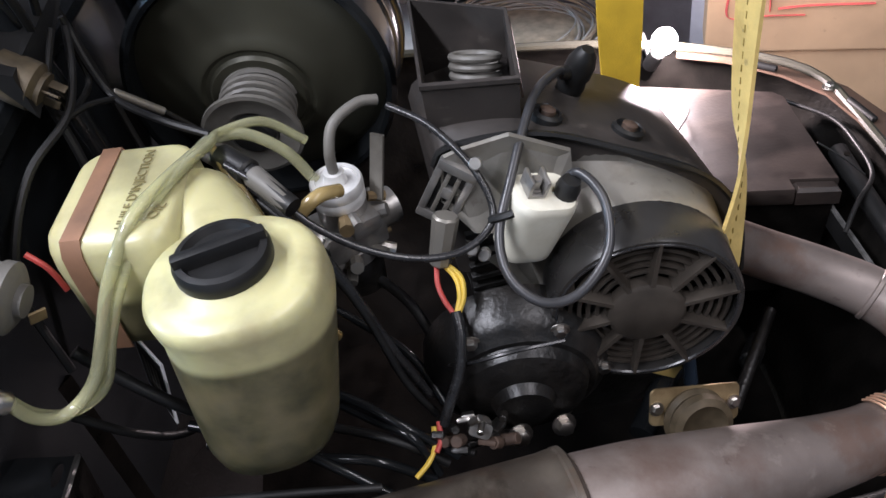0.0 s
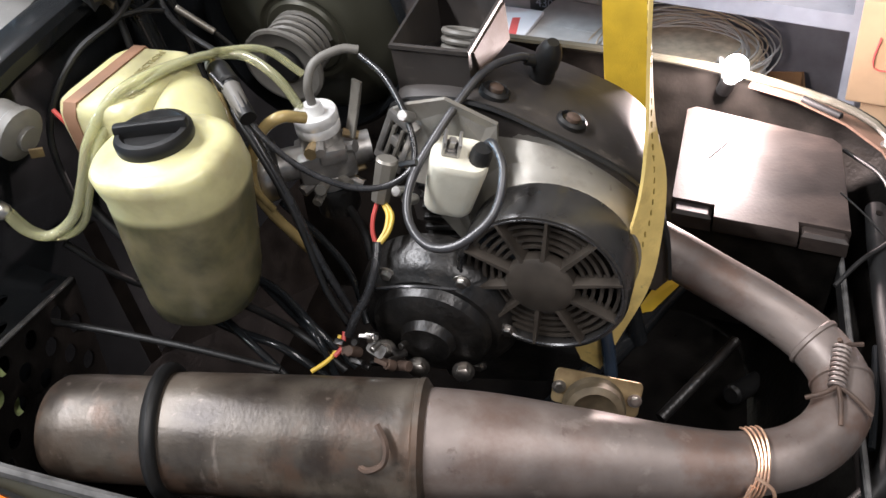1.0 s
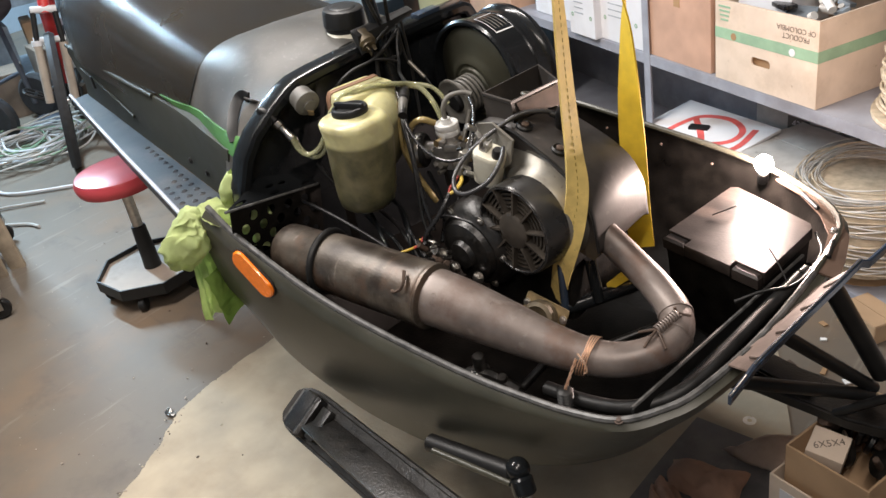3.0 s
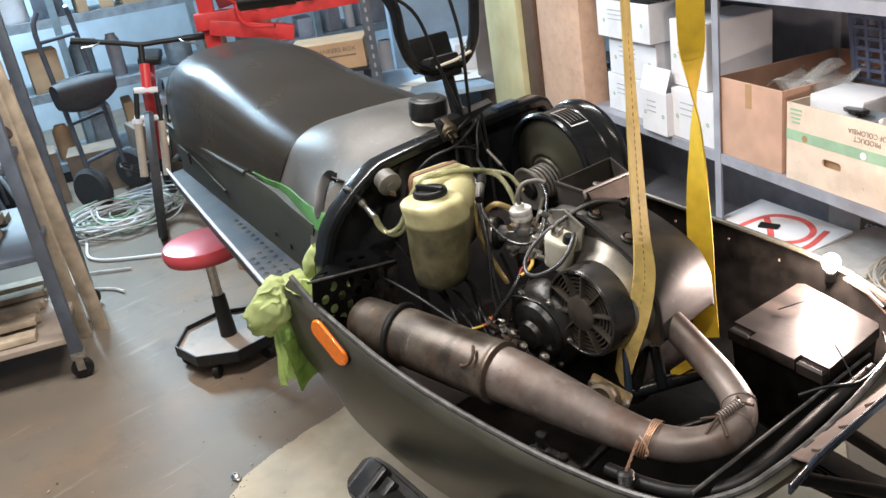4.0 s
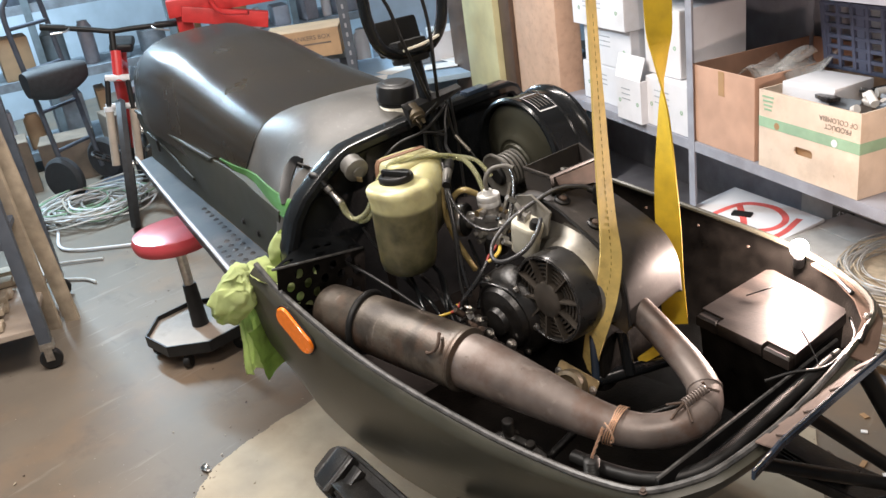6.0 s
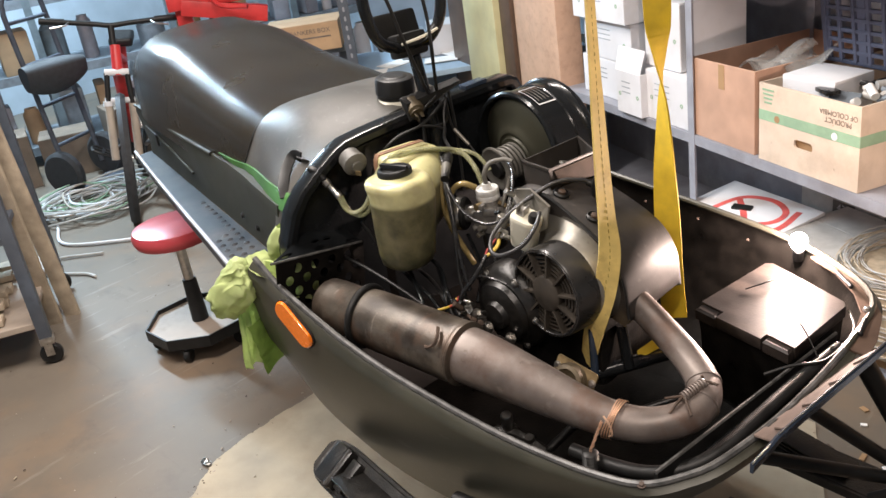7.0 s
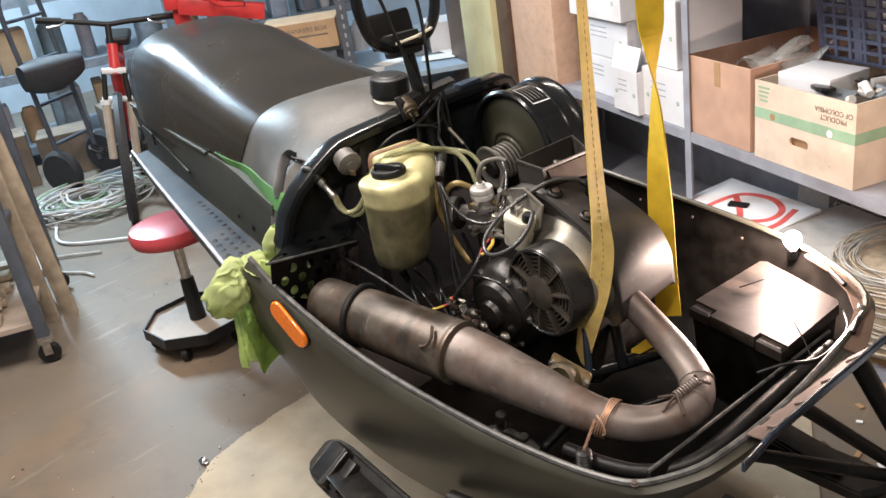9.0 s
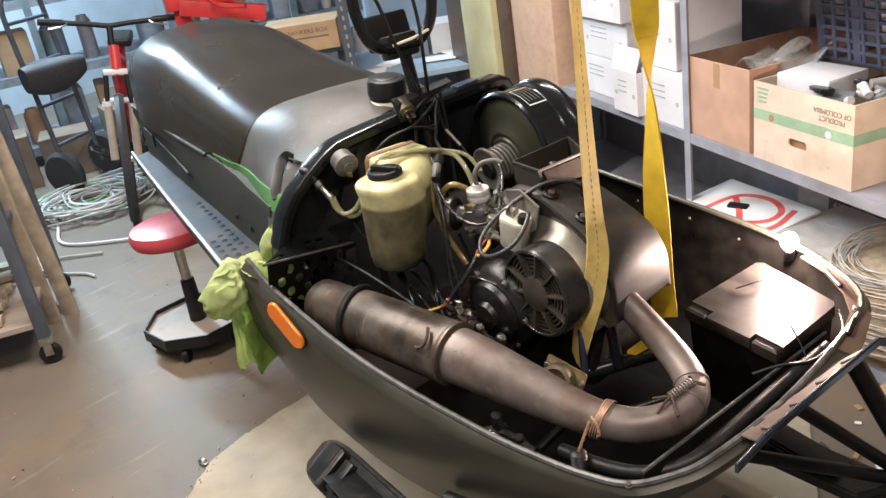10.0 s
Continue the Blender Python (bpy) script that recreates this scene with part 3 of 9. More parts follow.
# belly pan: rim and keel round from the rear right, over the nose, to the rear left
rim = [(-0.602, -0.192, 0.852), (-0.54, -0.192, 0.807), (-0.46, -0.190, 0.766), (-0.36, -0.186, 0.722), (-0.25, -0.180, 0.686), (-0.13, -0.170, 0.655), (0.00, -0.160, 0.630), (0.11, -0.152, 0.620), (0.19, -0.146, 0.620), (0.26, -0.135, 0.627), (0.31, -0.10, 0.640), (0.35, -0.045, 0.655), (0.385, 0.12, 0.668), (0.40, 0.34, 0.686), (0.385, 0.46, 0.70), (0.28, 0.545, 0.712), (0.14, 0.585, 0.735), (-0.05, 0.60, 0.765), (-0.26, 0.625, 0.79), (-0.5, 0.65, 0.82), (-0.62, 0.66, 0.83)]
keel = [(-0.655, -0.165, 0.640), (-0.585, -0.165, 0.585), (-0.505, -0.163, 0.512), (-0.40, -0.16, 0.462), (-0.28, -0.155, 0.425), (-0.14, -0.142, 0.405), (-0.01, -0.115, 0.405), (0.11, -0.10, 0.44), (0.18, -0.09, 0.475), (0.245, -0.075, 0.52), (0.29, -0.045, 0.56), (0.33, 0.0, 0.595), (0.362, 0.13, 0.605), (0.375, 0.33, 0.61), (0.35, 0.42, 0.60), (0.26, 0.5, 0.57), (0.13, 0.53, 0.53), (-0.05, 0.54, 0.5), (-0.26, 0.56, 0.5), (-0.5, 0.58, 0.56), (-0.6, 0.6, 0.62)]
rim_s, keel_s = smooth_path(rim, 4), smooth_path(keel, 4)
pan_c = V(-0.15, 0.2, 0)
outer, inner = [], []
for r, k in zip(rim_s, keel_s):
    r, k = Vector(r), Vector(k)
    out = V(r.x - pan_c.x, r.y - pan_c.y, 0).normalized()
    if r.x < -0.3:
        out = V(0.25 * out.x, out.y, 0).normalized()
    col_o, col_i = [], []
    for t in (0, 0.035, 0.09, 0.13, 0.3, 0.5, 0.7, 0.86, 1):
        p = r.lerp(k, t) + out * (0.012 * math.sin(math.pi * t) * (1 - 0.3 * t) + 0.017 * min(1, t / 0.09) ** 0.8 * (1 - 0.5 * t))
        col_o.append(p)
        col_i.append(p - out * 0.006)
    f = V(pan_c.x + (k.x - pan_c.x) * 0.72, pan_c.y + (k.y - pan_c.y) * 0.62, min(k.z, 0.44) - 0.035)
    col_o.append(f)
    col_i.append(f + V(0, 0, 0.01))
    outer.append(col_o)
    inner.append(col_i)
pb = nb()
loft(pb, [o + i[::-1] for o, i in zip(outer, inner)], closed=True, caps=True)
ring_n = len(outer[0]) * 2
# inner faces take the blacker material that holds the bay's shade
pb.faces.ensure_lookup_table()
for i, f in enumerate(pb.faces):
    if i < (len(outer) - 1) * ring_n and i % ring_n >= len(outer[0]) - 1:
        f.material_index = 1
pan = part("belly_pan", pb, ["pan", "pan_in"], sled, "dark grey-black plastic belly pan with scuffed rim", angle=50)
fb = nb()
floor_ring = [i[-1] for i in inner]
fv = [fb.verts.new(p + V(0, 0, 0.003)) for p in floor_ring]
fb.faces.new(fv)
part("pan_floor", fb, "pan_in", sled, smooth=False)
# rolled lip along the rim
lip = nb()
sweep(lip, [tuple(Vector(r) + V(0, 0, 0.002)) for r in rim_s[:52]], 0.0062, 8, n=1)
part("rim_lip", lip, "pan_edge", pan, "scuffed paler lip of the pan")
lip = nb()
sweep(lip, [tuple(Vector(r) + V(0, 0, 0.002)) for r in rim_s[51:]], 0.0062, 8, n=1)
part("rim_lip", lip, "pan", pan)
# drilled box in the pan's rear corner: a front plate and a top sheet


def drilled_sheet(bm, place, normal, u0, v0, cw, ch, cols, rows, r, holed, thick=0.003):
    """Cells in staggered rows over a flat or bent sheet, those named by holed cut through by a round hole; place maps (u, v) to the world."""
    seg = 16
    for j in range(rows):
        shift = 0.5 * (j % 2)
        cells = [((i + shift) * cw, cw, holed(i, j)) for i in range(cols - (1 if shift else 0))]
        if shift:
            cells += [(0.0, cw / 2, False), ((cols - 0.5) * cw, cw / 2, False)]
        for x0, w, hole in cells:
            if hole is None:
                continue
            for side in (0, 1):
                off = normal * (-thick * side)
                cx, cy = u0 + x0 + w / 2, v0 + (j + 0.5) * ch
                sq = []
                for k in range(seg):
                    t = 2 * math.pi * k / seg
                    co, si = math.cos(t), math.sin(t)
                    q = max(abs(co), abs(si))
                    sq.append((cx + co / q * w / 2, cy + si / q * ch / 2, cx + r * co, cy + r * si))
                outer_ = [bm.verts.new(place(a, b_) + off) for a, b_, c, d in sq]
                if not hole:
                    bm.faces.new(outer_)
                    continue
                inner_ = [bm.verts.new(place(c, d) + off) for a, b_, c, d in sq]
                for k in range(seg):
                    k2 = (k + 1) % seg
                    bm.faces.new((inner_[k], outer_[k], outer_[k2], inner_[k2]))
    bmesh.ops.remove_doubles(bm, verts=bm.verts[:], dist=0.0004)
    return bm


BOX_A, BOX_B, BOX_C, BOX_D = V(-0.527, -0.203, 0.860), V(-0.517, 0.022, 0.818), V(-0.578, -0.066, 0.869), V(-0.573, 0.012, 0.853)
bu = (BOX_B - BOX_A).normalized()
bn = bu.cross(V(0, 0, 1)).normalized()
bv = bn.cross(bu)
dp = nb()
drilled_sheet(dp, lambda u, v: BOX_A + bu * u + bv * v, bn, 0.0215, -0.009 - 4 * 0.0243, 0.0425, 0.0243, 5, 4, 0.0104, lambda i, j: None if i == 0 and j == 0 else True)
for u0, u1, v0, v1 in ((0.012, 0.0215, -0.045, 0.0), (0.0215, 0.234, -0.009, 0.0), (0.075, 0.234, -0.19, -0.1062)):
    loft(dp, [[BOX_A + bu * u + bv * v + bn * o for u, v in ((u0, v0), (u1, v0), (u1, v1), (u0, v1))] for o in (0.0, -0.003)])
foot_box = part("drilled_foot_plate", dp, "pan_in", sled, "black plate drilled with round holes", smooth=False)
tp = nb()


def on_top(u, v):
    return BOX_A.lerp(BOX_B, u).lerp(BOX_C.lerp(BOX_D, u), v) + V(0, 0, 0.001)


drilled_sheet(tp, on_top, V(0, 0, 1), 0.0, 0.02, 0.2, 0.32, 5, 3, 0.07, lambda i, j: (i, j) in ((0, 0), (2, 0), (4, 0), (1, 1), (2, 1)))
part("box_top", tp, "black_gloss", foot_box, "glossy black drilled top sheet, dusty", smooth=False)
tp = nb()
loft(tp, [[p + V(0, 0, o) for p in (BOX_C, BOX_D, V(-0.62, 0.10, 0.86), V(-0.70, -0.02, 0.895), V(-0.66, -0.12, 0.85))] for o in (0.0, -0.004)])
part("foot_well_top", tp, "olive", sled, "black dusty sheet over the foot well", smooth=False)
rl = nb()
sweep(rl, [BOX_A + V(0, 0, 0.001), BOX_A.lerp(BOX_B, 0.5) + V(0, 0, 0.001), BOX_B + V(0, 0, 0.001)], 0.0028, 6, n=2)
part("plate_edge", rl, "pan_edge", foot_box)
# added dark sheets that close the foot well and the pan's rear under the bulkhead
# backing that gives the drilled holes the dark of shade
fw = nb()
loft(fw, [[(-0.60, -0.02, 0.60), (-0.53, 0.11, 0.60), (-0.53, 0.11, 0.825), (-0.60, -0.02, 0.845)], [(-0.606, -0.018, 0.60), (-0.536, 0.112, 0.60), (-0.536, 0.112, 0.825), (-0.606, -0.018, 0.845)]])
part("dark_hole_backing", fw, "pan_in", sled, smooth=False)
# covers the open gap in place of the shade there
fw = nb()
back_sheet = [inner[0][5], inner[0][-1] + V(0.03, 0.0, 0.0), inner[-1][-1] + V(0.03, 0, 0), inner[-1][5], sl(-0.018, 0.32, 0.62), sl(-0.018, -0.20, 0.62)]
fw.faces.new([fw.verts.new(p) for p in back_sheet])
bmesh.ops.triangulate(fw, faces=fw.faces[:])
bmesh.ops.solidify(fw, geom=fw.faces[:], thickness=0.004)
part("dark_gap_sheet", fw, "pan_in", sled, smooth=False)
# reflector
rf = nb()
rm = frame_of((-0.480, -0.2070, 0.742), (0.073, 0.004, -0.070), (0.05, -0.99, 0.0))
prism(rf, rrect(0.112, 0.044, 0.020, 6), 0.011, rm, bevel=0.003)
part("reflector", rf, "amber", pan, "oblong amber side reflector")
rb = nb()
prism(rb, rrect(0.118, 0.050, 0.023, 6), 0.005, rm)
part("reflector_base", rb, "rubber", pan)

# tunnel with sloping side panels, running boards
tb = nb()
loft(tb, [[sl(x, -yb, 0.752), sl(x, -yb + 0.004, 0.79), sl(x, -yt - 0.004, zt - 0.02), sl(x, -yt, zt), sl(x, -0.16, 0.935), sl(x, 0.16, 0.935), sl(x, yt, zt), sl(x, yb, 0.752), sl(x, 0.18, 0.70), sl(x, -0.18, 0.70)] for x, yb, yt, zt in ((-1.48, 0.197, 0.206, 0.925), (-1.2, 0.215, 0.218, 0.918), (-0.76, 0.246, 0.246, 0.921), (-0.5, 0.263, 0.254, 0.920), (-0.36, 0.273, 0.268, 0.921), (-0.25, 0.281, 0.284, 0.921), (-0.06, 0.295, 0.310, 0.926))])
tunnel = part("tunnel", tb, "olive", sled, "dark olive-black tunnel panel under the seat", angle=22)
for x, z in ((-0.42, 0.80), (-0.33, 0.79)):
    rv = nb()
    bolt(rv, sl(x, -0.272, z), sl(0, -1, 0.1) - sl(0, 0, 0), 0.006, 0.004)
    part("rivet", rv, "black_part", tunnel)
# pressed ridge and slot in the panel
rd_ = nb()
sweep(rd_, [sl(-1.40, -0.209, 0.862), sl(-1.15, -0.222, 0.84), sl(-0.87, -0.242, 0.812)], 0.004, 8, n=4)
part("pressed_rib", rd_, "olive", tunnel)
hd = nb()
box(hd, (0.022, 0.008, 0.042), SM @ pose(-1.26, -0.222, 0.842), 0.006)
part("strap_slot", hd, "rubber", tunnel)
fl_ = nb()
sweep(fl_, [sl(-1.48, -0.208, 0.927), sl(-1.2, -0.22, 0.92), sl(-0.9, -0.240, 0.920), sl(-0.62, -0.251, 0.921)], 0.006, 8, n=4)
part("panel_bead", fl_, "olive", tunnel)
BOARD = ((-1.50, 0.194, 0.246), (-1.1, 0.222, 0.294), (-0.72, 0.249, 0.337), (-0.45, 0.267, 0.366), (-0.2, 0.285, 0.394), (-0.08, 0.293, 0.405))
for side in (-1, 1):
    bb = nb()
    loft(bb, [[sl(x, side * yi, 0.752), sl(x, side * (yo - 0.01), 0.748), sl(x, side * yo, 0.762), sl(x, side * (yo + 0.004), 0.760), sl(x, side * yo, 0.722), sl(x, side * yi, 0.742)] for x, yi, yo in BOARD])
    board = part("running_board", bb, "board", sled, "blue-black steel running board with punched grip holes", angle=25)
    if side < 0:
        eg = nb()
        sweep(eg, [sl(x, -yo - 0.002, 0.764) for x, yi, yo in BOARD], 0.0055, 8, n=3)
        part("board_edge", eg, "shelf", board, "bare worn steel edge")
        for i in range(17):
            for j in range(3):
                x = -0.12 - 0.040 * i - 0.020 * (j % 2)
                if i > 8 and j < 2:
                    continue
                f = (x + 0.08) / -1.42
                yi, yo = 0.293 - 0.10 * f, 0.405 - 0.159 * f
                place = sl(x, -(yi + (yo - yi) * (0.78 - 0.26 * j)), 0.7515 - 0.004 * (0.78 - 0.26 * j))
                hb = nb()
                lathe(hb, [(0.0042, 0.0036), (0.0058, 0.0032), (0.0085, 0.0)], Matrix.Translation(place), 12, close=False)
                part("grip_hole", hb, "board", board)
                # a black disc paints the shade inside the hole
                hb = nb()
                bmesh.ops.create_circle(hb, cap_ends=True, radius=0.0043, segments=12, matrix=Matrix.Translation(place + V(0, 0, 0.0030)))
                part("hole_dark", hb, "pan_in", board, smooth=False)


def seat_ring(x, half, low, top, rt, crown, n=20):
    """A cross-section of the seat: flat underneath, straight flanks, rounded shoulders."""
    pts = []
    for k in range(n + 1):
        a = math.pi * k / n
        u, v = math.cos(a), math.sin(a)
        e = 0.46
        uu = math.copysign(abs(u) ** e, u)
        vv = abs(v) ** e
        pts.append(sl(x, -half * uu, low + (top - low) * vv + crown * (1 - uu * uu) * 0.5))
    return pts


def lean(bm, back_end, fore_end):
    """Pushes the upper part of a body forward towards the seam between seat and tank."""
    for v in bm.verts:
        q = SM.inverted() @ v.co
        w = min(1, max(0, (q.x - back_end[0]) / (back_end[1] - back_end[0]))) * min(1, max(0, (fore_end[1] - q.x) / (fore_end[1] - fore_end[0])))
        up = min(1, max(0, (q.z - 0.86) / 0.15))
        q.x += 0.095 * w * up * up * (3 - 2 * up)
        v.co = SM @ q


sb = nb()
loft(sb, [seat_ring(x, h, lo, tp_, 0, c) for x, h, lo, tp_, c in ((-1.44, 0.14, 0.93, 1.03, 0.0), (-1.428, 0.185, 0.91, 1.085, 0.01), (-1.39, 0.215, 0.90, 1.13, 0.02), (-1.25, 0.232, 0.895, 1.17, 0.02), (-1.0, 0.238, 0.885, 1.155, 0.012), (-0.75, 0.243, 0.87, 1.107, 0.012), (-0.6, 0.247, 0.86, 1.078, 0.012), (-0.5, 0.249, 0.855, 1.066, 0.012), (-0.435, 0.247, 0.855, 1.056, 0.010))])
lean(sb, (-0.80, -0.45), (9.0, 10.0))
for v in sb.verts:
    q = SM.inverted() @ v.co
    v.co.z += 0.0035 * math.sin(q.x * 9 + q.y * 14) * math.sin(q.x * 4.1 + 1)
flanks = [BVHTree.FromBMesh(sb)]
part("seat", sb, "vinyl", sled, "long black vinyl seat with a soft sheen", angle=60)
tk = nb()


def tank_ring(x, f):
    """f 0 at the seat, 1 at the dash, where the tank is as broad as the dash frame."""
    a = seat_ring(x, 0.242, 0.84, 1.060, 0, 0.010)
    b = []
    n = 20
    prof = [(-0.330, 0.82), (-0.332, 0.90), (-0.322, 0.925), (-0.308, 0.945), (-0.287, 0.965), (-0.262, 0.985), (-0.235, 1.003), (-0.205, 1.018), (-0.165, 1.030), (-0.08, 1.036), (0.0, 1.038)]
    prof = prof + [(-u, v) for u, v in prof[:-1][::-1]]
    b = [sl(x, u * 0.96, v - 0.006) for u, v in prof]
    return [p.lerp(q, f) for p, q in zip(a, b)]


loft(tk, [tank_ring(-0.44, 0.05), tank_ring(-0.42, 0.08), tank_ring(-0.35, 0.16), tank_ring(-0.25, 0.40), tank_ring(-0.19, 0.58), tank_ring(-0.15, 0.70), tank_ring(-0.11, 0.82), tank_ring(-0.07, 0.93), tank_ring(-0.045, 0.97), tank_ring(-0.024, 1.0)])
for v in tk.verts:
    lx = (SM.inverted() @ v.co).x
    ly = (SM.inverted() @ v.co).y
    v.co.z += 0.006 * math.exp(-((lx + 0.08) ** 2 + (ly - 0.03) ** 2) / 0.0085)
    if v.co.z > 1.0:
        v.co.z += (0.03 * max(0, math.sin(math.pi * (lx + 0.46) / 0.46)) + 0.032 * max(0, 1 + lx / 0.30) * max(0, 1 - abs((SM.inverted() @ v.co).y) / 0.25)) * (v.co.z - 1.0) / 0.05
lean(tk, (-9.0, -8.0), (-0.42, -0.06))
flanks.append(BVHTree.FromBMesh(tk))
tank = part("fuel_tank", tk, "tank", sled, "satin black plastic fuel tank, scuffed", angle=60)
sm_ = nb()
sweep(sm_, [tuple(p + V(0, 0, 0.0015)) for p in tank_ring(-0.437, 0.05)[1:-1]], 0.0035, 6, n=1)
lean(sm_, (-9.0, -8.0), (-0.42, -0.06))
part("seam", sm_, "rubber", tank)
# green stripe low along the flanks of seat and tank, broadening to the front
gs = nb()
rings = []
for k in range(41):
    x = -0.56 + 0.54 * k / 40
    zu = np.interp(x, (-0.66, -0.54, -0.44, -0.27, -0.10, -0.02), (0.936, 0.935, 0.936, 0.944, 0.950, 0.951))
    zl = np.interp(x, (-0.56, -0.50, -0.42, -0.32, -0.22, -0.09, -0.02), (0.934, 0.928, 0.919, 0.914, 0.914, 0.920, 0.920))
    row = []
    for f in (0.0, 0.25, 0.5, 0.75, 1.0):
        z = zl + (zu - zl) * f
        hits = [h[3] for h in (tree.ray_cast(sl(x, -0.6, z), sl(0, 1, 0) - sl(0, 0, 0)) for tree in flanks) if h[3] is not None]
        row.append(sl(x, -0.6 + min(hits + [0.36]) - 0.0040, z))
    rings.append([row[0] + V(0, 0.006, 0)] + row + [row[-1] + V(0, 0.006, 0)])
loft(gs, rings)
part("green_stripe", gs, "green", sled, "dull green painted stripe", angle=50)
# filler neck and cap
gc = sl(-0.078, 0.030, 1.074)
cb2 = nb()
lathe(cb2, [(0.050, -0.016), (0.049, -0.010), (0.044, -0.007), (0.040, 0.000)], Matrix.Translation(gc) @ pose(0, 0, 0, 0, 6), 32)
neck = part("filler_neck", cb2, "coil", sled, "yellowed filler collar")
cp = nb()
seg = 40
gm = Matrix.Translation(gc) @ pose(0, 0, 0, 0, 6)
rings = []
for z, r in ((-0.002, 0.040), (0.001, 0.0425), (0.008, 0.0425), (0.010, 0.0455), (0.038, 0.0445), (0.044, 0.0415), (0.047, 0.035), (0.0465, 0.029), (0.0485, 0.026), (0.0485, 0.018)):
    rings.append([gm @ V((r * (1 - (0.05 if k % 5 == 0 and 0.009 < z < 0.042 else 0))) * math.cos(2 * math.pi * k / seg), (r * (1 - (0.05 if k % 5 == 0 and 0.009 < z < 0.042 else 0))) * math.sin(2 * math.pi * k / seg), z) for k in range(seg)])
loft(cp, rings)
part("fuel_cap", cp, "rubber", neck, "black ribbed fuel cap")
# grab loop at the tank's front flank, with its pale plate
kp = nb()
sweep(kp, [sl(-0.048, -0.292, 0.942), sl(-0.066, -0.284, 0.962), sl(-0.088, -0.262, 0.985), sl(-0.098, -0.242, 1.004), sl(-0.090, -0.232, 1.012), sl(-0.074, -0.228, 1.008)], 0.0050, 8, n=5, shape=rrect(4.6, 0.9, 0.3, 2))
loop_ = part("grab_loop", kp, "rubber", sled, "black moulded grab loop")
kp = nb()
box(kp, (0.034, 0.020, 0.003), SM @ pose(-0.066, -0.226, 1.004, -32, 0, 0), 0.001)
part("loop_plate", kp, "tank", loop_, "grey end plate")

# dash frame and bulkhead
dash_pts = [(-0.345, 0.80), (-0.340, 0.865), (-0.314, 0.925), (-0.282, 0.965), (-0.232, 1.003), (-0.188, 1.030), (-0.163, 1.040), (-0.115, 1.047), (-0.03, 1.055), (0.06, 1.062), (0.217, 1.070), (0.280, 1.070), (0.302, 1.060), (0.325, 1.02), (0.335, 0.97), (0.338, 0.88)]
df = nb()
rings = []
for i, (u, z) in enumerate(dash_pts):
    a_, b_ = dash_pts[max(i - 1, 0)], dash_pts[min(i + 1, len(dash_pts) - 1)]
    du_, dz_ = b_[0] - a_[0], b_[1] - a_[1]
    ln = math.hypot(du_, dz_)
    nu, nz = -dz_ / ln, du_ / ln
    rings.append([sl(x, u + nu * o, z + nz * o) for x, o in ((-0.024, 0.0), (0.012, 0.002), (0.020, -0.001), (0.024, -0.008), (0.023, -0.020), (0.018, -0.026), (0.012, -0.010), (-0.024, -0.006))])
loft(df, rings)
part("dash_frame", df, "black_gloss", sled, "glossy black folded dash frame", angle=32)
bh = nb()
outl = [(u * 0.975, z - 0.008) for u, z in dash_pts] + [(0.33, 0.6), (-0.33, 0.6)]
loft(bh, [[sl(-0.018, u, z) for u, z in outl], [sl(-0.006, u, z) for u, z in outl]])
part("bulkhead", bh, "black_gloss", sled, "black bulkhead sheet under the dash", smooth=False)
pl = nb()
box(pl, (0.030, 0.060, 0.010), SM @ pose(0.006, 0.185, 1.073, 3), 0.003)
part("dash_plate", pl, "blue", sled, "bluish metal plate on the dash")

# steering post and handlebar
spb = nb()
sweep(spb, [sl(0.05, 0.055, 0.85), sl(0.035, 0.05, 1.0), sl(0.015, 0.045, 1.12), sl(0.0, 0.045, 1.185)], 0.014, 12, n=4)
part("steering_post", spb, "black_gloss", sled, "black steering column")
cl = nb()
box(cl, (0.045, 0.075, 0.05), SM @ pose(0.0, 0.035, 1.195, 0, -10), 0.008)
part("bar_clamp", cl, "rubber", sled)
cl2 = nb()
box(cl2, (0.012, 0.11, 0.075), SM @ pose(-0.03, 0.03, 1.225, 0, -15), 0.008)
part("bar_pad", cl2, "rubber", sled, "black rubber bar pad")
hbr = nb()
sweep(hbr, [sl(-0.12, -0.34, 1.40), sl(-0.06, -0.22, 1.395), sl(-0.01, -0.10, 1.385), sl(0.015, -0.069, 1.345), sl(0.02, -0.064, 1.28), sl(0.02, -0.045, 1.222), sl(0.015, 0.0, 1.196), sl(0.012, 0.045, 1.19), sl(0.015, 0.085, 1.203), sl(0.02, 0.112, 1.24), sl(0.02, 0.125, 1.30), sl(0.015, 0.135, 1.36), sl(-0.01, 0.17, 1.40), sl(-0.06, 0.30, 1.41), sl(-0.12, 0.42, 1.41)], 0.0125, 12, n=6)
hbar = part("handlebar", hbr, "black_gloss", sled, "glossy black bent handlebar")
for a, b in ((sl(-0.12, -0.34, 1.40), sl(-0.07, -0.235, 1.396)), (sl(-0.12, 0.42, 1.41), sl(-0.07, 0.32, 1.41))):
    gp = nb()
    cyl(gp, a, b, 0.0165, bevel=0.003)
    part("grip", gp, "rubber", hbar, "black rubber grip")
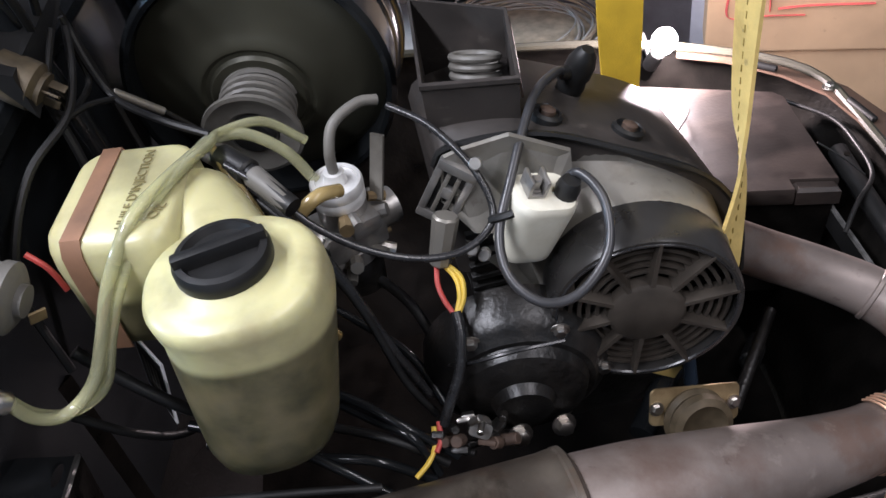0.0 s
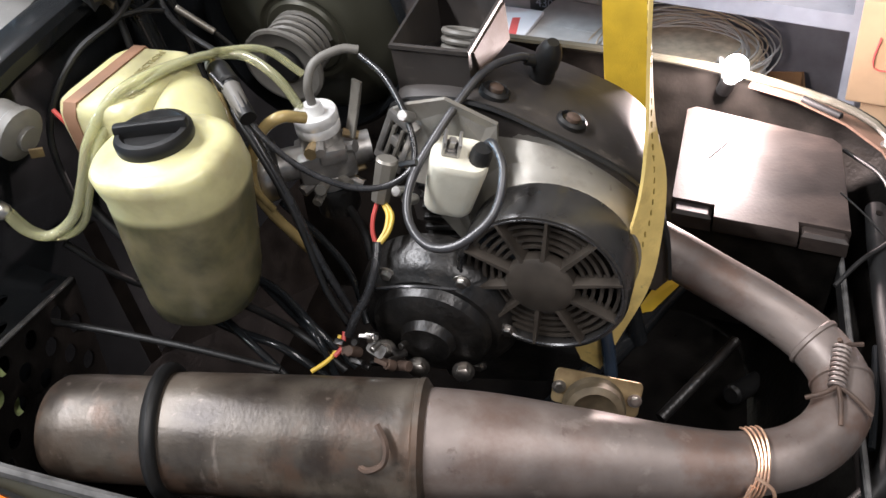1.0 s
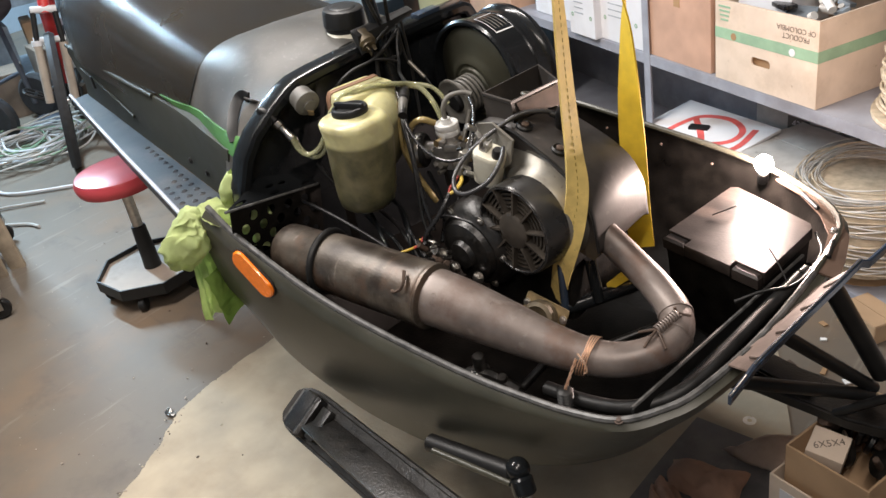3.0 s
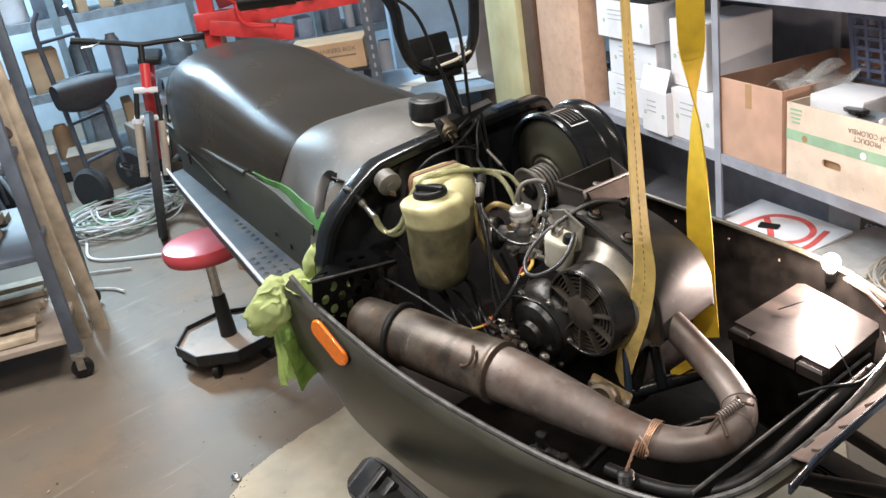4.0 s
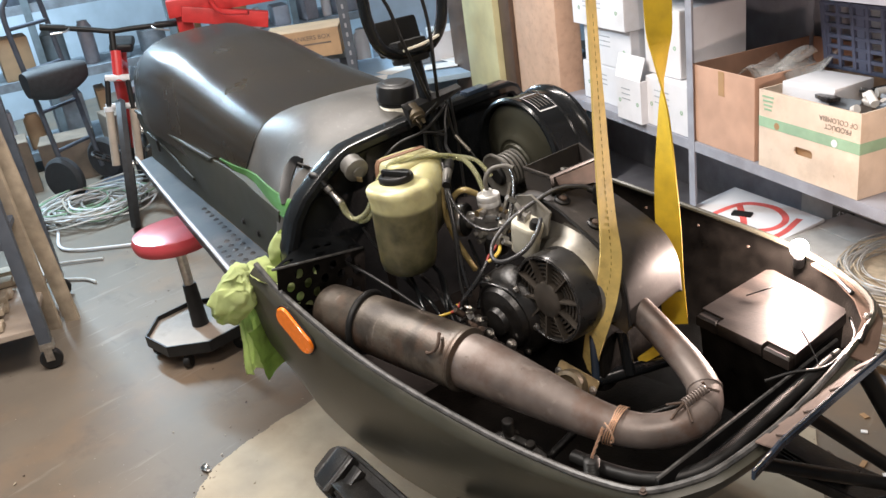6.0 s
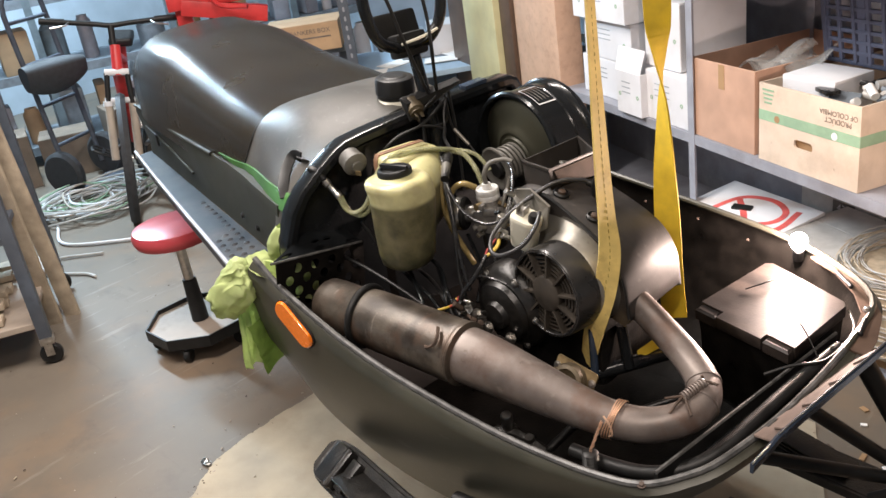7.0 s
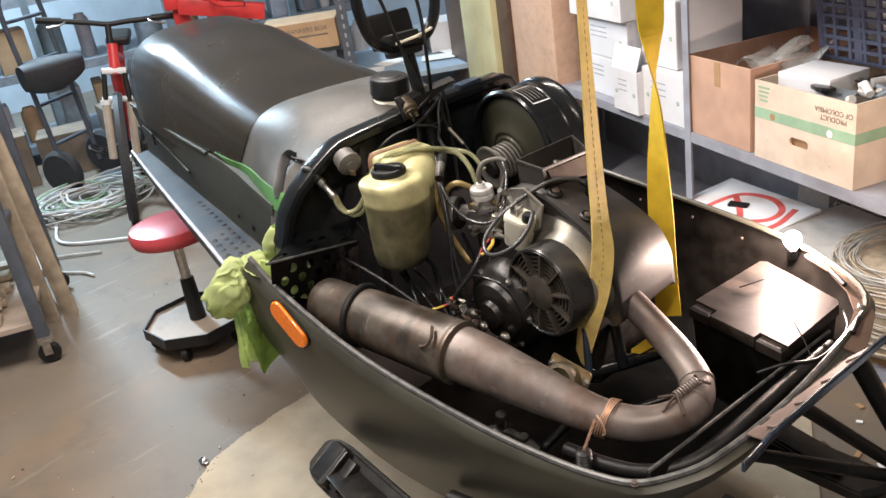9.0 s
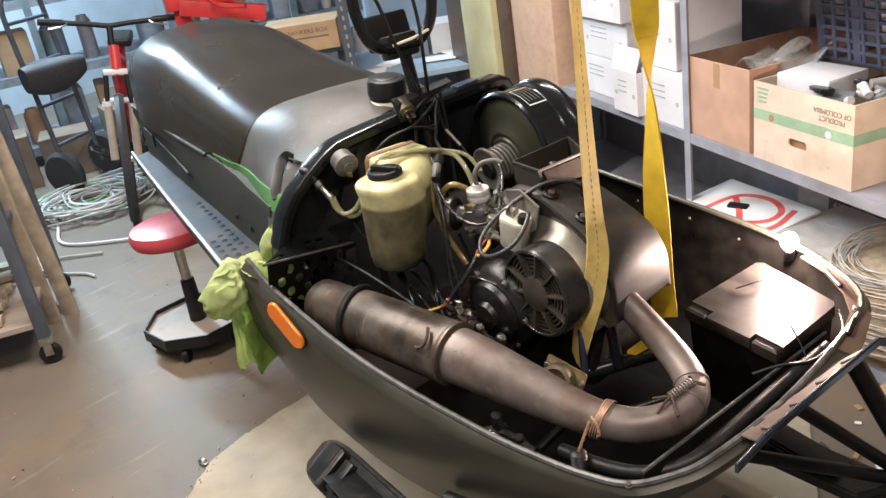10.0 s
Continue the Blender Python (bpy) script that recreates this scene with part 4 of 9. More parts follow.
for pts, r in (
    ([sl(0.03, 0.06, 1.06), sl(0.045, 0.03, 1.12), sl(0.04, 0.0, 1.22), sl(0.02, -0.03, 1.33), sl(-0.02, -0.12, 1.40)], 0.0038),
    ([sl(0.03, 0.07, 1.06), sl(0.05, 0.06, 1.15), sl(0.05, 0.06, 1.26), sl(0.03, 0.05, 1.38)], 0.0038),
    # loops that hang from the switch
    ([(-0.450, 0.243, 1.083), (-0.458, 0.202, 1.059), (-0.460, 0.195, 1.035), (-0.455, 0.219, 1.022), (-0.446, 0.260, 1.023), (-0.446, 0.261, 1.066)], 0.0030),
    ([(-0.445, 0.267, 1.075), (-0.444, 0.223, 1.052), (-0.452, 0.185, 1.034), (-0.481, 0.143, 1.020), (-0.500, 0.104, 0.991), (-0.51, 0.08, 0.95), (-0.50, 0.06, 0.88)], 0.0036),
    ([(-0.445, 0.267, 1.075), (-0.436, 0.245, 1.045), (-0.422, 0.228, 1.018), (-0.383, 0.185, 1.013), (-0.345, 0.159, 1.005)], 0.0034),
    ([(-0.452, 0.185, 1.034), (-0.437, 0.205, 1.030), (-0.422, 0.228, 1.018)], 0.0028),
    ([(-0.452, 0.285, 1.083), (-0.44, 0.28, 1.0), (-0.43, 0.27, 0.93), (-0.41, 0.25, 0.87)], 0.0034),
    ([(-0.470, 0.215, 1.04), (-0.462, 0.20, 0.98), (-0.465, 0.19, 0.90), (-0.45, 0.17, 0.82)], 0.0042),
):
    wb_ = nb()
    sweep(wb_, pts, r, 8, n=6)
    part("control_cable", wb_, "rubber", sled)
# throttle cable with its bright adjuster
wb_ = nb()
sweep(wb_, [(-0.445, 0.264, 1.083), (-0.435, 0.266, 1.007), (-0.403, 0.272, 0.975), (-0.362, 0.269, 0.930)], 0.0026, 8, n=5)
part("control_cable", wb_, "rubber", sled)
wb_ = nb()
cyl(wb_, (-0.433, 0.267, 1.004), (-0.398, 0.271, 0.970), 0.0042, seg=10, bevel=0.001)
part("cable_adjuster", wb_, "cowl", sled, "plated cable adjuster")
zt = nb()
sweep(zt, [sl(0.035, 0.0, 1.205), sl(0.045, 0.05, 1.213), sl(0.03, 0.095, 1.218)], 0.003, 6, n=3)
part("zip_tie", zt, "coil", sled)
# bracket with the ignition switch under it
ks = nb()
loft(ks, [[(-0.492, 0.176, 1.094), (-0.462, 0.322, 1.104), (-0.445, 0.318, 1.098), (-0.470, 0.174, 1.084)], [(-0.492, 0.176, 1.090), (-0.462, 0.322, 1.100), (-0.443, 0.316, 1.094), (-0.466, 0.172, 1.046)]])
part("switch_bracket", ks, "rubber", sled, "black sheet bracket over the switch", smooth=False)
kb = nb()
m = along((-0.476, 0.196, 1.070), (-0.440, 0.183, 1.046))
lathe(kb, [(0.019, -0.016), (0.020, 0.0), (0.020, 0.014), (0.015, 0.018), (0.015, 0.022), (0.0, 0.022)], m, 22)
sw = part("ignition_switch", kb, "dull_brass", sled, "dull brass ignition switch body")
for a_ in (20, 140, 260):
    kb = nb()
    box(kb, (0.007, 0.002, 0.014), m @ pose(0.008 * math.cos(radians(a_)), 0.008 * math.sin(radians(a_)), 0.028, 0, 0, a_), 0.0005)
    part("brass_terminal", kb, "dull_brass", sw)
# ---- engine bay ----
# muffler and pipe
mu = nb()
ax = [(-0.482, -0.112, 0.743), (-0.380, -0.108, 0.745), (-0.133, -0.092, 0.718)]
dirm = (Vector(ax[2]) - Vector(ax[0])).normalized()
mm = along(ax[0], ax[2])
L = (Vector(ax[2]) - Vector(ax[0])).length
lathe(mu, [(0.030, -0.012), (0.046, -0.010), (0.051, -0.002), (0.0525, 0.02), (0.053, 0.094), (0.057, 0.102), (0.0585, 0.122), (0.0595, 0.25), (0.0595, L - 0.012), (0.0605, L - 0.004), (0.057, L + 0.004)], mm, 48)
muff = part("muffler", mu, "exhaust", sled, "rust-brown cylindrical exhaust muffler")
rg = nb()
lathe(rg, [(0.0605 + 0.007 * math.cos(a_), 0.104 + 0.0075 * math.sin(a_)) for a_ in np.linspace(0, 2 * math.pi, 11)], mm @ pose(0, 0, 0.104, 0, 5) @ pose(0, 0, -0.104), 48, close=False)
part("muffler_ring", rg, "rubber", muff, "dark rubbery ring round the muffler")
pc = Vector(ax[2])
pp = nb()
pipe_pts = [(*(pc + dirm * -0.002), 0.052), (*(pc + dirm * 0.02), 0.052), (-0.06, -0.086, 0.708, 0.050), (0.02, -0.080, 0.694, 0.0435), (0.10, -0.074, 0.680, 0.036), (0.165, -0.066, 0.672, 0.031), (0.22, -0.048, 0.670, 0.029), (0.258, -0.012, 0.673, 0.0285), (0.270, 0.035, 0.678, 0.0285), (0.250, 0.080, 0.686, 0.028), (0.205, 0.112, 0.704, 0.027), (0.150, 0.130, 0.732, 0.0265), (0.100, 0.140, 0.762, 0.026), (0.05, 0.15, 0.785, 0.026), (0.0, 0.16, 0.79, 0.026)]
sweep(pp, pipe_pts, 0.03, 28, n=7)
pipe = part("exhaust_pipe", pp, "pipe", sled, "grey-brown tapered exhaust pipe bent back to the engine")
sj = nb()
lathe(sj, [(0.058, L - 0.004), (0.0612, L), (0.0612, L + 0.005), (0.054, L + 0.010)], mm, 48)
part("weld_seam", sj, "exhaust", muff, "dark welded seam")
# welded collar of the pipe's bend
for i in (8, 9):
    q = pipe_pts[i]
    d = (Vector(pipe_pts[i + 1][:3]) - Vector(pipe_pts[i - 1][:3])).normalized()
    cc = nb()
    lathe(cc, [(q[3] - 0.001, -0.004), (q[3] + 0.002, -0.002), (q[3] + 0.002, 0.002), (q[3] - 0.001, 0.004)], along(Vector(q[:3]), Vector(q[:3]) + d), 28)
    part("pipe_joint", cc, "pipe", pipe)
# short welded stub with its pin, and the bent hooks beside it
hk = nb()
p0, p1 = V(0.256, 0.002, 0.706), V(0.268, 0.050, 0.713)
d = p1 - p0
side = d.cross(V(0, 0, 1)).normalized()
upv = side.cross(d).normalized()
sweep(hk, [tuple(p0 + d * (k / 108) + (side * math.cos(2 * math.pi * k / 12) + upv * math.sin(2 * math.pi * k / 12)) * 0.0072) for k in range(109)], 0.0021, 6, n=1)
stub = part("exhaust_spring", hk, "pipe", pipe, "rusty coil spring on the pipe")
hk = nb()
sweep(hk, [(0.264, 0.049, 0.724), (0.268, 0.050, 0.714), (0.276, 0.054, 0.711), (0.289, 0.055, 0.711)], 0.0026, 6, n=3)
part("spring_hook", hk, "dark_rust", pipe)
for pts in ([(0.228, -0.004, 0.698), (0.244, -0.004, 0.706), (0.257, 0.003, 0.709)], [(0.254, -0.036, 0.698), (0.256, -0.018, 0.706), (0.257, 0.003, 0.709)], [(0.284, -0.022, 0.696), (0.270, -0.010, 0.706), (0.257, 0.003, 0.709)]):
    hk = nb()
    sweep(hk, pts, 0.0023, 8, n=4)
    part("spring_hook", hk, "dark_rust", pipe)
for pts in ([(-0.178, -0.140, 0.748), (-0.165, -0.150, 0.752), (-0.150, -0.147, 0.760), (-0.148, -0.136, 0.772), (-0.157, -0.122, 0.782)],):
    hk = nb()
    sweep(hk, pts, 0.0032, 6, n=5)
    part("wire_hook", hk, "dark_rust", muff, "bent wire hook")
# copper wire: parallel strands laid over the pipe and twisted below
for k in range(4):
    w = nb()
    c0 = Vector((0.162 + 0.0046 * k, -0.0665 + 0.0008 * k, 0.672))
    d = V(0.06, 0.010, 0).normalized()
    sd = V(-d.y, d.x, 0)
    pts = []
    for j in range(15):
        a = radians(-58 + 200 * j / 14)
        pinch = 0.5 + 0.5 * abs(math.sin(radians(-58 + 200 * j / 14) - 0.9))
        pts.append(tuple(c0 + (-sd * math.cos(a) + V(0, 0, 1) * math.sin(a)) * 0.0335 + d * ((2.5 - k) * 0.0036 * (1 - pinch) + 0.010 * math.sin(a * 0.9))))
    sweep(w, pts, 0.0013, 6, n=2)
    part("copper_wire", w, "copper", pipe, "bright copper wire strand round the pipe")
for k in range(3):
    w = nb()
    pts = []
    for j in range(13):
        t = j / 12
        a = 2 * math.pi * (1.6 * t + k / 3)
        p = V(0.170, -0.100, 0.690).lerp(V(0.152, -0.112, 0.632), t)
        pts.append(tuple(p + V(math.cos(a) * 0.0018, -0.002, math.sin(a) * 0.0018)))
    sweep(w, pts, 0.0013, 6, n=2)
    part("copper_wire", w, "copper", pipe)
w = nb()
sweep(w, [(0.172, -0.099, 0.700), (0.186, -0.103, 0.690), (0.190, -0.104, 0.674), (0.184, -0.103, 0.668)], 0.0018, 6, n=4)
part("copper_wire", w, "copper", pipe)
# rubber boot and spring under the wire
bo = nb()
prof = []
for k in range(9):
    prof += [(0.010, -0.006 * k), (0.014, -0.006 * k - 0.003)]
lathe(bo, prof, Matrix.Translation((0.150, -0.113, 0.630)), 16)
part("bellows_boot", bo, "rubber", sled, "small black rubber bellows")

# engine block, recoil housing, fan
eng_bm = nb()
box(eng_bm, (0.20, 0.20, 0.16), pose(-0.05, 0.18, 0.68), 0.02)
engine = part("engine_block", eng_bm, "black_part", sled, "black finned two-stroke engine block")
for k in range(7):
    fbm = nb()
    box(fbm, (0.19, 0.13, 0.006), pose(-0.06, 0.20, 0.765 + 0.014 * k), 0.002)
    part("cooling_fin", fbm, "black_part", engine)
FAX = V(-0.174, -0.985, 0.018).normalized()
fan_c = V(-0.022, 0.022, 0.814)
fm = along(fan_c - FAX * 0.062, fan_c)
R = 0.084
sh = nb()
lathe(sh, [(R - 0.004, -0.01), (R + 0.001, -0.004), (R + 0.001, 0.055), (R - 0.001, 0.060), (R - 0.005, 0.060), (R - 0.006, 0.0)], fm, 56, close=False)
part("fan_shroud", sh, "shroud", engine, "round black fan shroud, shiny and worn")
gr = nb()
lathe(gr, [(0.0, 0.063), (0.030, 0.063), (0.034, 0.060), (0.034, 0.048)], fm, 32)
part("fan_hub_cap", gr, "grille", engine, "flat round grille centre")
for r in (0.042, 0.050, 0.058, 0.066, 0.074):
    g2 = nb()
    lathe(g2, [(r - 0.0018, 0.044), (r - 0.0018, 0.052), (r + 0.0018, 0.052), (r + 0.0018, 0.044), (r - 0.0018, 0.044)], fm, 48, close=False)
    part("grille_ring", g2, "grille", engine)
for k in range(10):
    a = 2 * math.pi * (k + 0.3) / 10
    g3 = nb()
    m = fm @ Matrix.Rotation(a, 4, "Z")
    loft(g3, [[m @ V(r, s * w, z) for s, z in ((-1, 0.046), (1, 0.046), (0.55, 0.0615), (-0.55, 0.0615))] for r, w in ((0.030, 0.0042), (0.080, 0.0024))])
    part("grille_rib", g3, "grille", engine)
g4 = nb()
lathe(g4, [(R - 0.0065, 0.0595), (R - 0.0055, 0.0612), (R - 0.0040, 0.0612), (R - 0.0035, 0.0598)], fm, 56, close=False)
part("grille_edge", g4, "cable", engine, "bare metal edge of the fan opening")
fb2 = nb()
lathe(fb2, [(0.0, 0.02), (0.079, 0.02)], fm, 40, close=False)
part("fan_backing", fb2, "rubber", engine)
for k in range(9):
    bl2 = nb()
    m = fm @ Matrix.Rotation(2 * math.pi * k / 9, 4, "Z")
    loft(bl2, [[m @ V(r, -0.016, 0.024), m @ V(r, 0.012, 0.036), m @ V(r, 0.012, 0.038), m @ V(r, -0.016, 0.026)] for r in (0.03, 0.076)])
    part("fan_blade", bl2, "black_part", engine)

# grey metal cowl behind the fan, scrolling up to the cylinder cover
cw_ = nb()
ridge = [(-0.178, 0.15, 0.90), (-0.160, 0.138, 0.950), (-0.112, 0.135, 0.956), (-0.013, 0.118, 0.922), (0.071, 0.106, 0.868), (0.098, 0.108, 0.80), (0.085, 0.11, 0.745), (0.0, 0.11, 0.735), (-0.09, 0.115, 0.76), (-0.15, 0.14, 0.83)]


def outline_at(a):
    """Where a ray from the fan's axis at angle a, seen from ahead, meets the cowl's back outline."""
    c, s = math.cos(a), math.sin(a)
    best = None
    for p, q in zip(ridge, ridge[1:] + ridge[:1]):
        px, pz, qx, qz = p[0] - fan_c.x, p[2] - fan_c.z, q[0] - fan_c.x, q[2] - fan_c.z
        den = (qx - px) * s - (qz - pz) * c
        if abs(den) < 1e-9:
            continue
        t = (pz * c - px * s) / den
        if -1e-6 <= t <= 1 + 1e-6:
            r = (px + (qx - px) * t) * c + (pz + (qz - pz) * t) * s
            if r > 0:
                best = V(fan_c.x + px + (qx - px) * t, p[1] + (q[1] - p[1]) * t, fan_c.z + pz + (qz - pz) * t)
    return best


angs = [2 * math.pi * j / 64 for j in range(64)]
back = [outline_at(a) for a in angs]
fx = FAX.cross(V(0, 0, 1)).normalized()
if fx.x < 0:
    fx = -fx


def circ_ring(d, k):
    return [fan_c - FAX * d + (fx * math.cos(a) + V(0, 0, 1) * math.sin(a)) * R * k for a in angs]


mid_ring = circ_ring(0.078, 1.03)
loft(cw_, [circ_ring(0.050, 0.99), circ_ring(0.056, 1.025), [p.lerp(q, 0.12) for p, q in zip(mid_ring, back)], [V(p.lerp(q, 0.5).x, 0.15 * p.y + 0.85 * q.y, p.lerp(q, 0.5).z) for p, q in zip(mid_ring, back)], back, [q + V(0, 0.01, 0) for q in back]])
part("fan_cowl", cw_, "cowl", engine, "bare grey metal fan cowl", angle=35)
# dark cover over the cylinder
cv = nb()
prof_top = [(-0.172, 0.935), (-0.160, 0.951), (-0.112, 0.957), (-0.067, 0.950), (-0.013, 0.926), (0.006, 0.917), (0.04, 0.899), (0.066, 0.880), (0.085, 0.855), (0.098, 0.82), (0.103, 0.76)]


def cover_ring(f, drop):
    pts = []
    for x, z in smooth_path(prof_top, 3):
        y0 = 0.142 - 0.17 * (x + 0.16)
        pts.append(V(x, y0 + (0.275 - y0) * f, z - drop))
    return pts + [V(0.09, pts[-1].y, 0.74), V(-0.165, pts[0].y, 0.80)]


loft(cv, [cover_ring(0.0, 0.004), cover_ring(0.03, 0.0), cover_ring(0.5, 0.001), cover_ring(0.95, 0.006), cover_ring(1.0, 0.014)])
cover = part("cylinder_cover", cv, "cover", engine, "dusty black plastic cylinder cover", angle=45)
ce = nb()
sweep(ce, [(x, 0.138 - 0.17 * (x + 0.16), z + 0.001) for x, z in prof_top], 0.0032, 6, n=3)
part("cover_edge", ce, "rubber", engine)
for p in ((-0.067, 0.152, 0.950), (0.006, 0.147, 0.917)):
    gb = nb()
    m = along(p, Vector(p) + V(0.38, 0.02, 0.92))
    lathe(gb, [(0.0155, -0.006), (0.0155, 0.004), (0.0125, 0.0065), (0.0105, 0.004), (0.0, 0.004)], m, 24)
    g_ = part("grommet", gb, "rubber", cover, "rubber grommet round a bolt")
    bb3 = nb()
    lathe(bb3, [(0.0072, 0.002), (0.0072, 0.008), (0.005, 0.0095), (0, 0.0095)], m, 16)
    part("bolt_head", bb3, "dark_rust", g_)
# spark plug cap
sc = nb()
m = along((-0.028, 0.212, 0.930), (-0.012, 0.199, 0.976))
lathe(sc, [(0.009, -0.004), (0.0125, 0.0), (0.0135, 0.010), (0.0122, 0.018), (0.0138, 0.022), (0.0135, 0.036), (0.0105, 0.046), (0.006, 0.052)], m, 20)
cyl(sc, (-0.022, 0.207, 0.952), (-0.040, 0.196, 0.962), 0.0078, 0.006, seg=14)
part("spark_plug_cap", sc, "rubber", engine, "black rubber spark plug cap")
si = nb()
lathe(si, [(0.0085, -0.018), (0.0085, -0.008), (0.007, -0.002)], m, 14)
part("spark_plug", si, "coil", engine, "white spark plug insulator")
# thin grey plate along the cowl's top, with the module's frame at its end
br = nb()
plate = [(-0.172, 0.128, 0.905), (-0.166, 0.127, 0.950), (-0.150, 0.122, 0.958), (-0.109, 0.113, 0.968), (-0.060, 0.104, 0.944), (-0.062, 0.090, 0.905), (-0.100, 0.085, 0.880), (-0.150, 0.105, 0.880)]
loft(br, [[V(*p) for p in plate], [V(*p) + V(0.001, 0.004, 0.001) for p in plate]])
part("coil_bracket", br, "cowl", engine, "grey sheet bracket behind the coil", smooth=False)
mu_ = V(0.029, -0.012, 0.060).normalized()
mn_ = V(-0.15, -0.75, 0.45)
mn_ = (mn_ - mu_ * mn_.dot(mu_)).normalized()
mx_ = mu_.cross(mn_).normalized()
if mx_.x < 0:
    mx_ = -mx_
mod_m = frame_of(V(-0.179, 0.134, 0.922) + mx_ * 0.017, mx_, mn_)
mo = nb()
for u, v, w_, h_ in ((0, 0.029, 0.036, 0.010), (0, -0.029, 0.036, 0.010), (-0.0145, 0, 0.007, 0.05), (0.0145, 0, 0.007, 0.05)):
    box(mo, (w_, h_, 0.010), mod_m @ pose(u, v, 0), 0.0022)
module = part("module_frame", mo, "alu", engine, "grey cast frame of the ignition module")
mo = nb()
box(mo, (0.022, 0.048, 0.008), mod_m @ pose(0, 0, -0.003))
part("module_core", mo, "rubber", module)
for k in (-1, 1):
    sb2 = nb()
    box(sb2, (0.004, 0.044, 0.006), mod_m @ pose(0.0048 * k, 0, 0.003), 0.001)
    part("module_rib", sb2, "cowl", module)
sb2 = nb()
box(sb2, (0.010, 0.012, 0.008), mod_m @ pose(0.0, 0.004, 0.003), 0.002)
part("module_key", sb2, "alu", module)
cn = nb()
cyl(cn, (-0.172, 0.105, 0.908), (-0.186, 0.096, 0.862), 0.012, 0.010, seg=8, bevel=0.002)
part("wire_connector", cn, "cowl", engine, "grey plastic wire connector")
# white ignition coil
ic = nb()
icm = frame_of((-0.102, 0.082, 0.902), (0.93, 0.10, -0.30), (0.25, -0.16, 0.95))
loft(ic, [[icm @ V(u * k, v * k, z) for u, v in rrect(0.056, 0.046, 0.016, 4)] for z, k in ((-0.037, 0.80), (-0.034, 0.86), (-0.028, 0.88), (0.024, 1.0), (0.029, 0.99), (0.032, 0.92))])
coilp = part("ignition_coil", ic, "coil", engine, "yellowed white ignition coil")
ib = nb()
lathe(ib, [(0.0105, 0.0), (0.0105, 0.012), (0.008, 0.018)], icm @ pose(0.018, -0.004, 0.030), 14)
part("lead_socket", ib, "rubber", coilp)
ib = nb()
box(ib, (0.016, 0.020, 0.003), icm @ pose(-0.010, 0.002, 0.0335), 0.001)
box(ib, (0.003, 0.020, 0.016), icm @ pose(-0.017, 0.002, 0.041), 0.001)
box(ib, (0.003, 0.020, 0.016), icm @ pose(-0.003, 0.002, 0.041), 0.001)
bolt(ib, icm @ V(-0.010, 0.002, 0.035), icm.to_3x3() @ V(0, 0, 1), 0.005, 0.010)
part("coil_terminal", ib, "alu", coilp)
for p in ((-0.140, 0.104, 0.955), (-0.155, 0.088, 0.880), (-0.146, 0.086, 0.872)):
    st_ = nb()
    cyl(st_, p, Vector(p) + V(-0.004, -0.018, 0.014), 0.0055, seg=12, bevel=0.001)
    part("bracket_stud", st_, "alu", engine)
# recoil starter housing below the fan, black
rc = nb()
rmx = along((-0.135, 0.055, 0.745), (-0.145, -0.02, 0.738))
lathe(rc, [(0.088, -0.03), (0.088, 0.0), (0.080, 0.012), (0.076, 0.014), (0.070, 0.020), (0.064, 0.020), (0.060, 0.030), (0.045, 0.036), (0.030, 0.036), (0.026, 0.046), (0.0, 0.046)], rmx, 40)
rec = part("recoil_housing", rc, "black_part", engine, "black round starter housing with ridges")
for a in range(0, 360, 60):
    rbm = nb()
    p = rmx @ V(0.079 * math.cos(radians(a)), 0.079 * math.sin(radians(a)), 0.012)
    bolt(rbm, p, rmx.to_3x3() @ V(0, 0, 1), 0.006, 0.005)
    part("housing_bolt", rbm, "steel", rec)
for p in ((-0.106, 0.010, 0.704), (-0.150, 0.0, 0.72), (-0.185, 0.01, 0.735)):
    nbm = nb()
    bolt(nbm, p, (0.1, -0.9, 0.3), 0.008, 0.009)
    part("nut", nbm, "steel", engine)
# metal rim line over the housing
rl_ = nb()
sweep(rl_, [(-0.205, 0.055, 0.775), (-0.18, 0.02, 0.812), (-0.145, 0.01, 0.825), (-0.10, 0.012, 0.82)], 0.0018, 6, n=5)
part("pull_wire", rl_, "cable", engine)
# oil pump: small plated lumps and levers
pr_ = random.Random(11)
for k in range(18):
    ob_ = nb()
    p = V(-0.188 + pr_.uniform(-0.035, 0.03), 0.0 + pr_.uniform(-0.015, 0.02), 0.742 + pr_.uniform(-0.022, 0.022))
    d = V(pr_.uniform(-0.6, 0.6), pr_.uniform(-1, -0.1), pr_.uniform(0.0, 0.8)).normalized()
    if k % 3:
        cyl(ob_, p, p + d * pr_.uniform(0.010, 0.020), pr_.uniform(0.003, 0.006), seg=10, bevel=0.0008)
    else:
        box(ob_, (pr_.uniform(0.010, 0.018), pr_.uniform(0.004, 0.008), pr_.uniform(0.010, 0.016)), along(p, p + d), 0.0015)
    part("oil_pump_fitting", ob_, ("steel", "dark_rust", "black_part", "black_part")[k % 4], engine)
ob_ = nb()
prism(ob_, rrect(0.020, 0.014, 0.004, 3), 0.003, frame_of((-0.186, -0.008, 0.755), (0.8, -0.3, -0.4), (-0.2, -0.7, 0.6)))
part("pump_lever", ob_, "alu", engine, "plated pump lever")

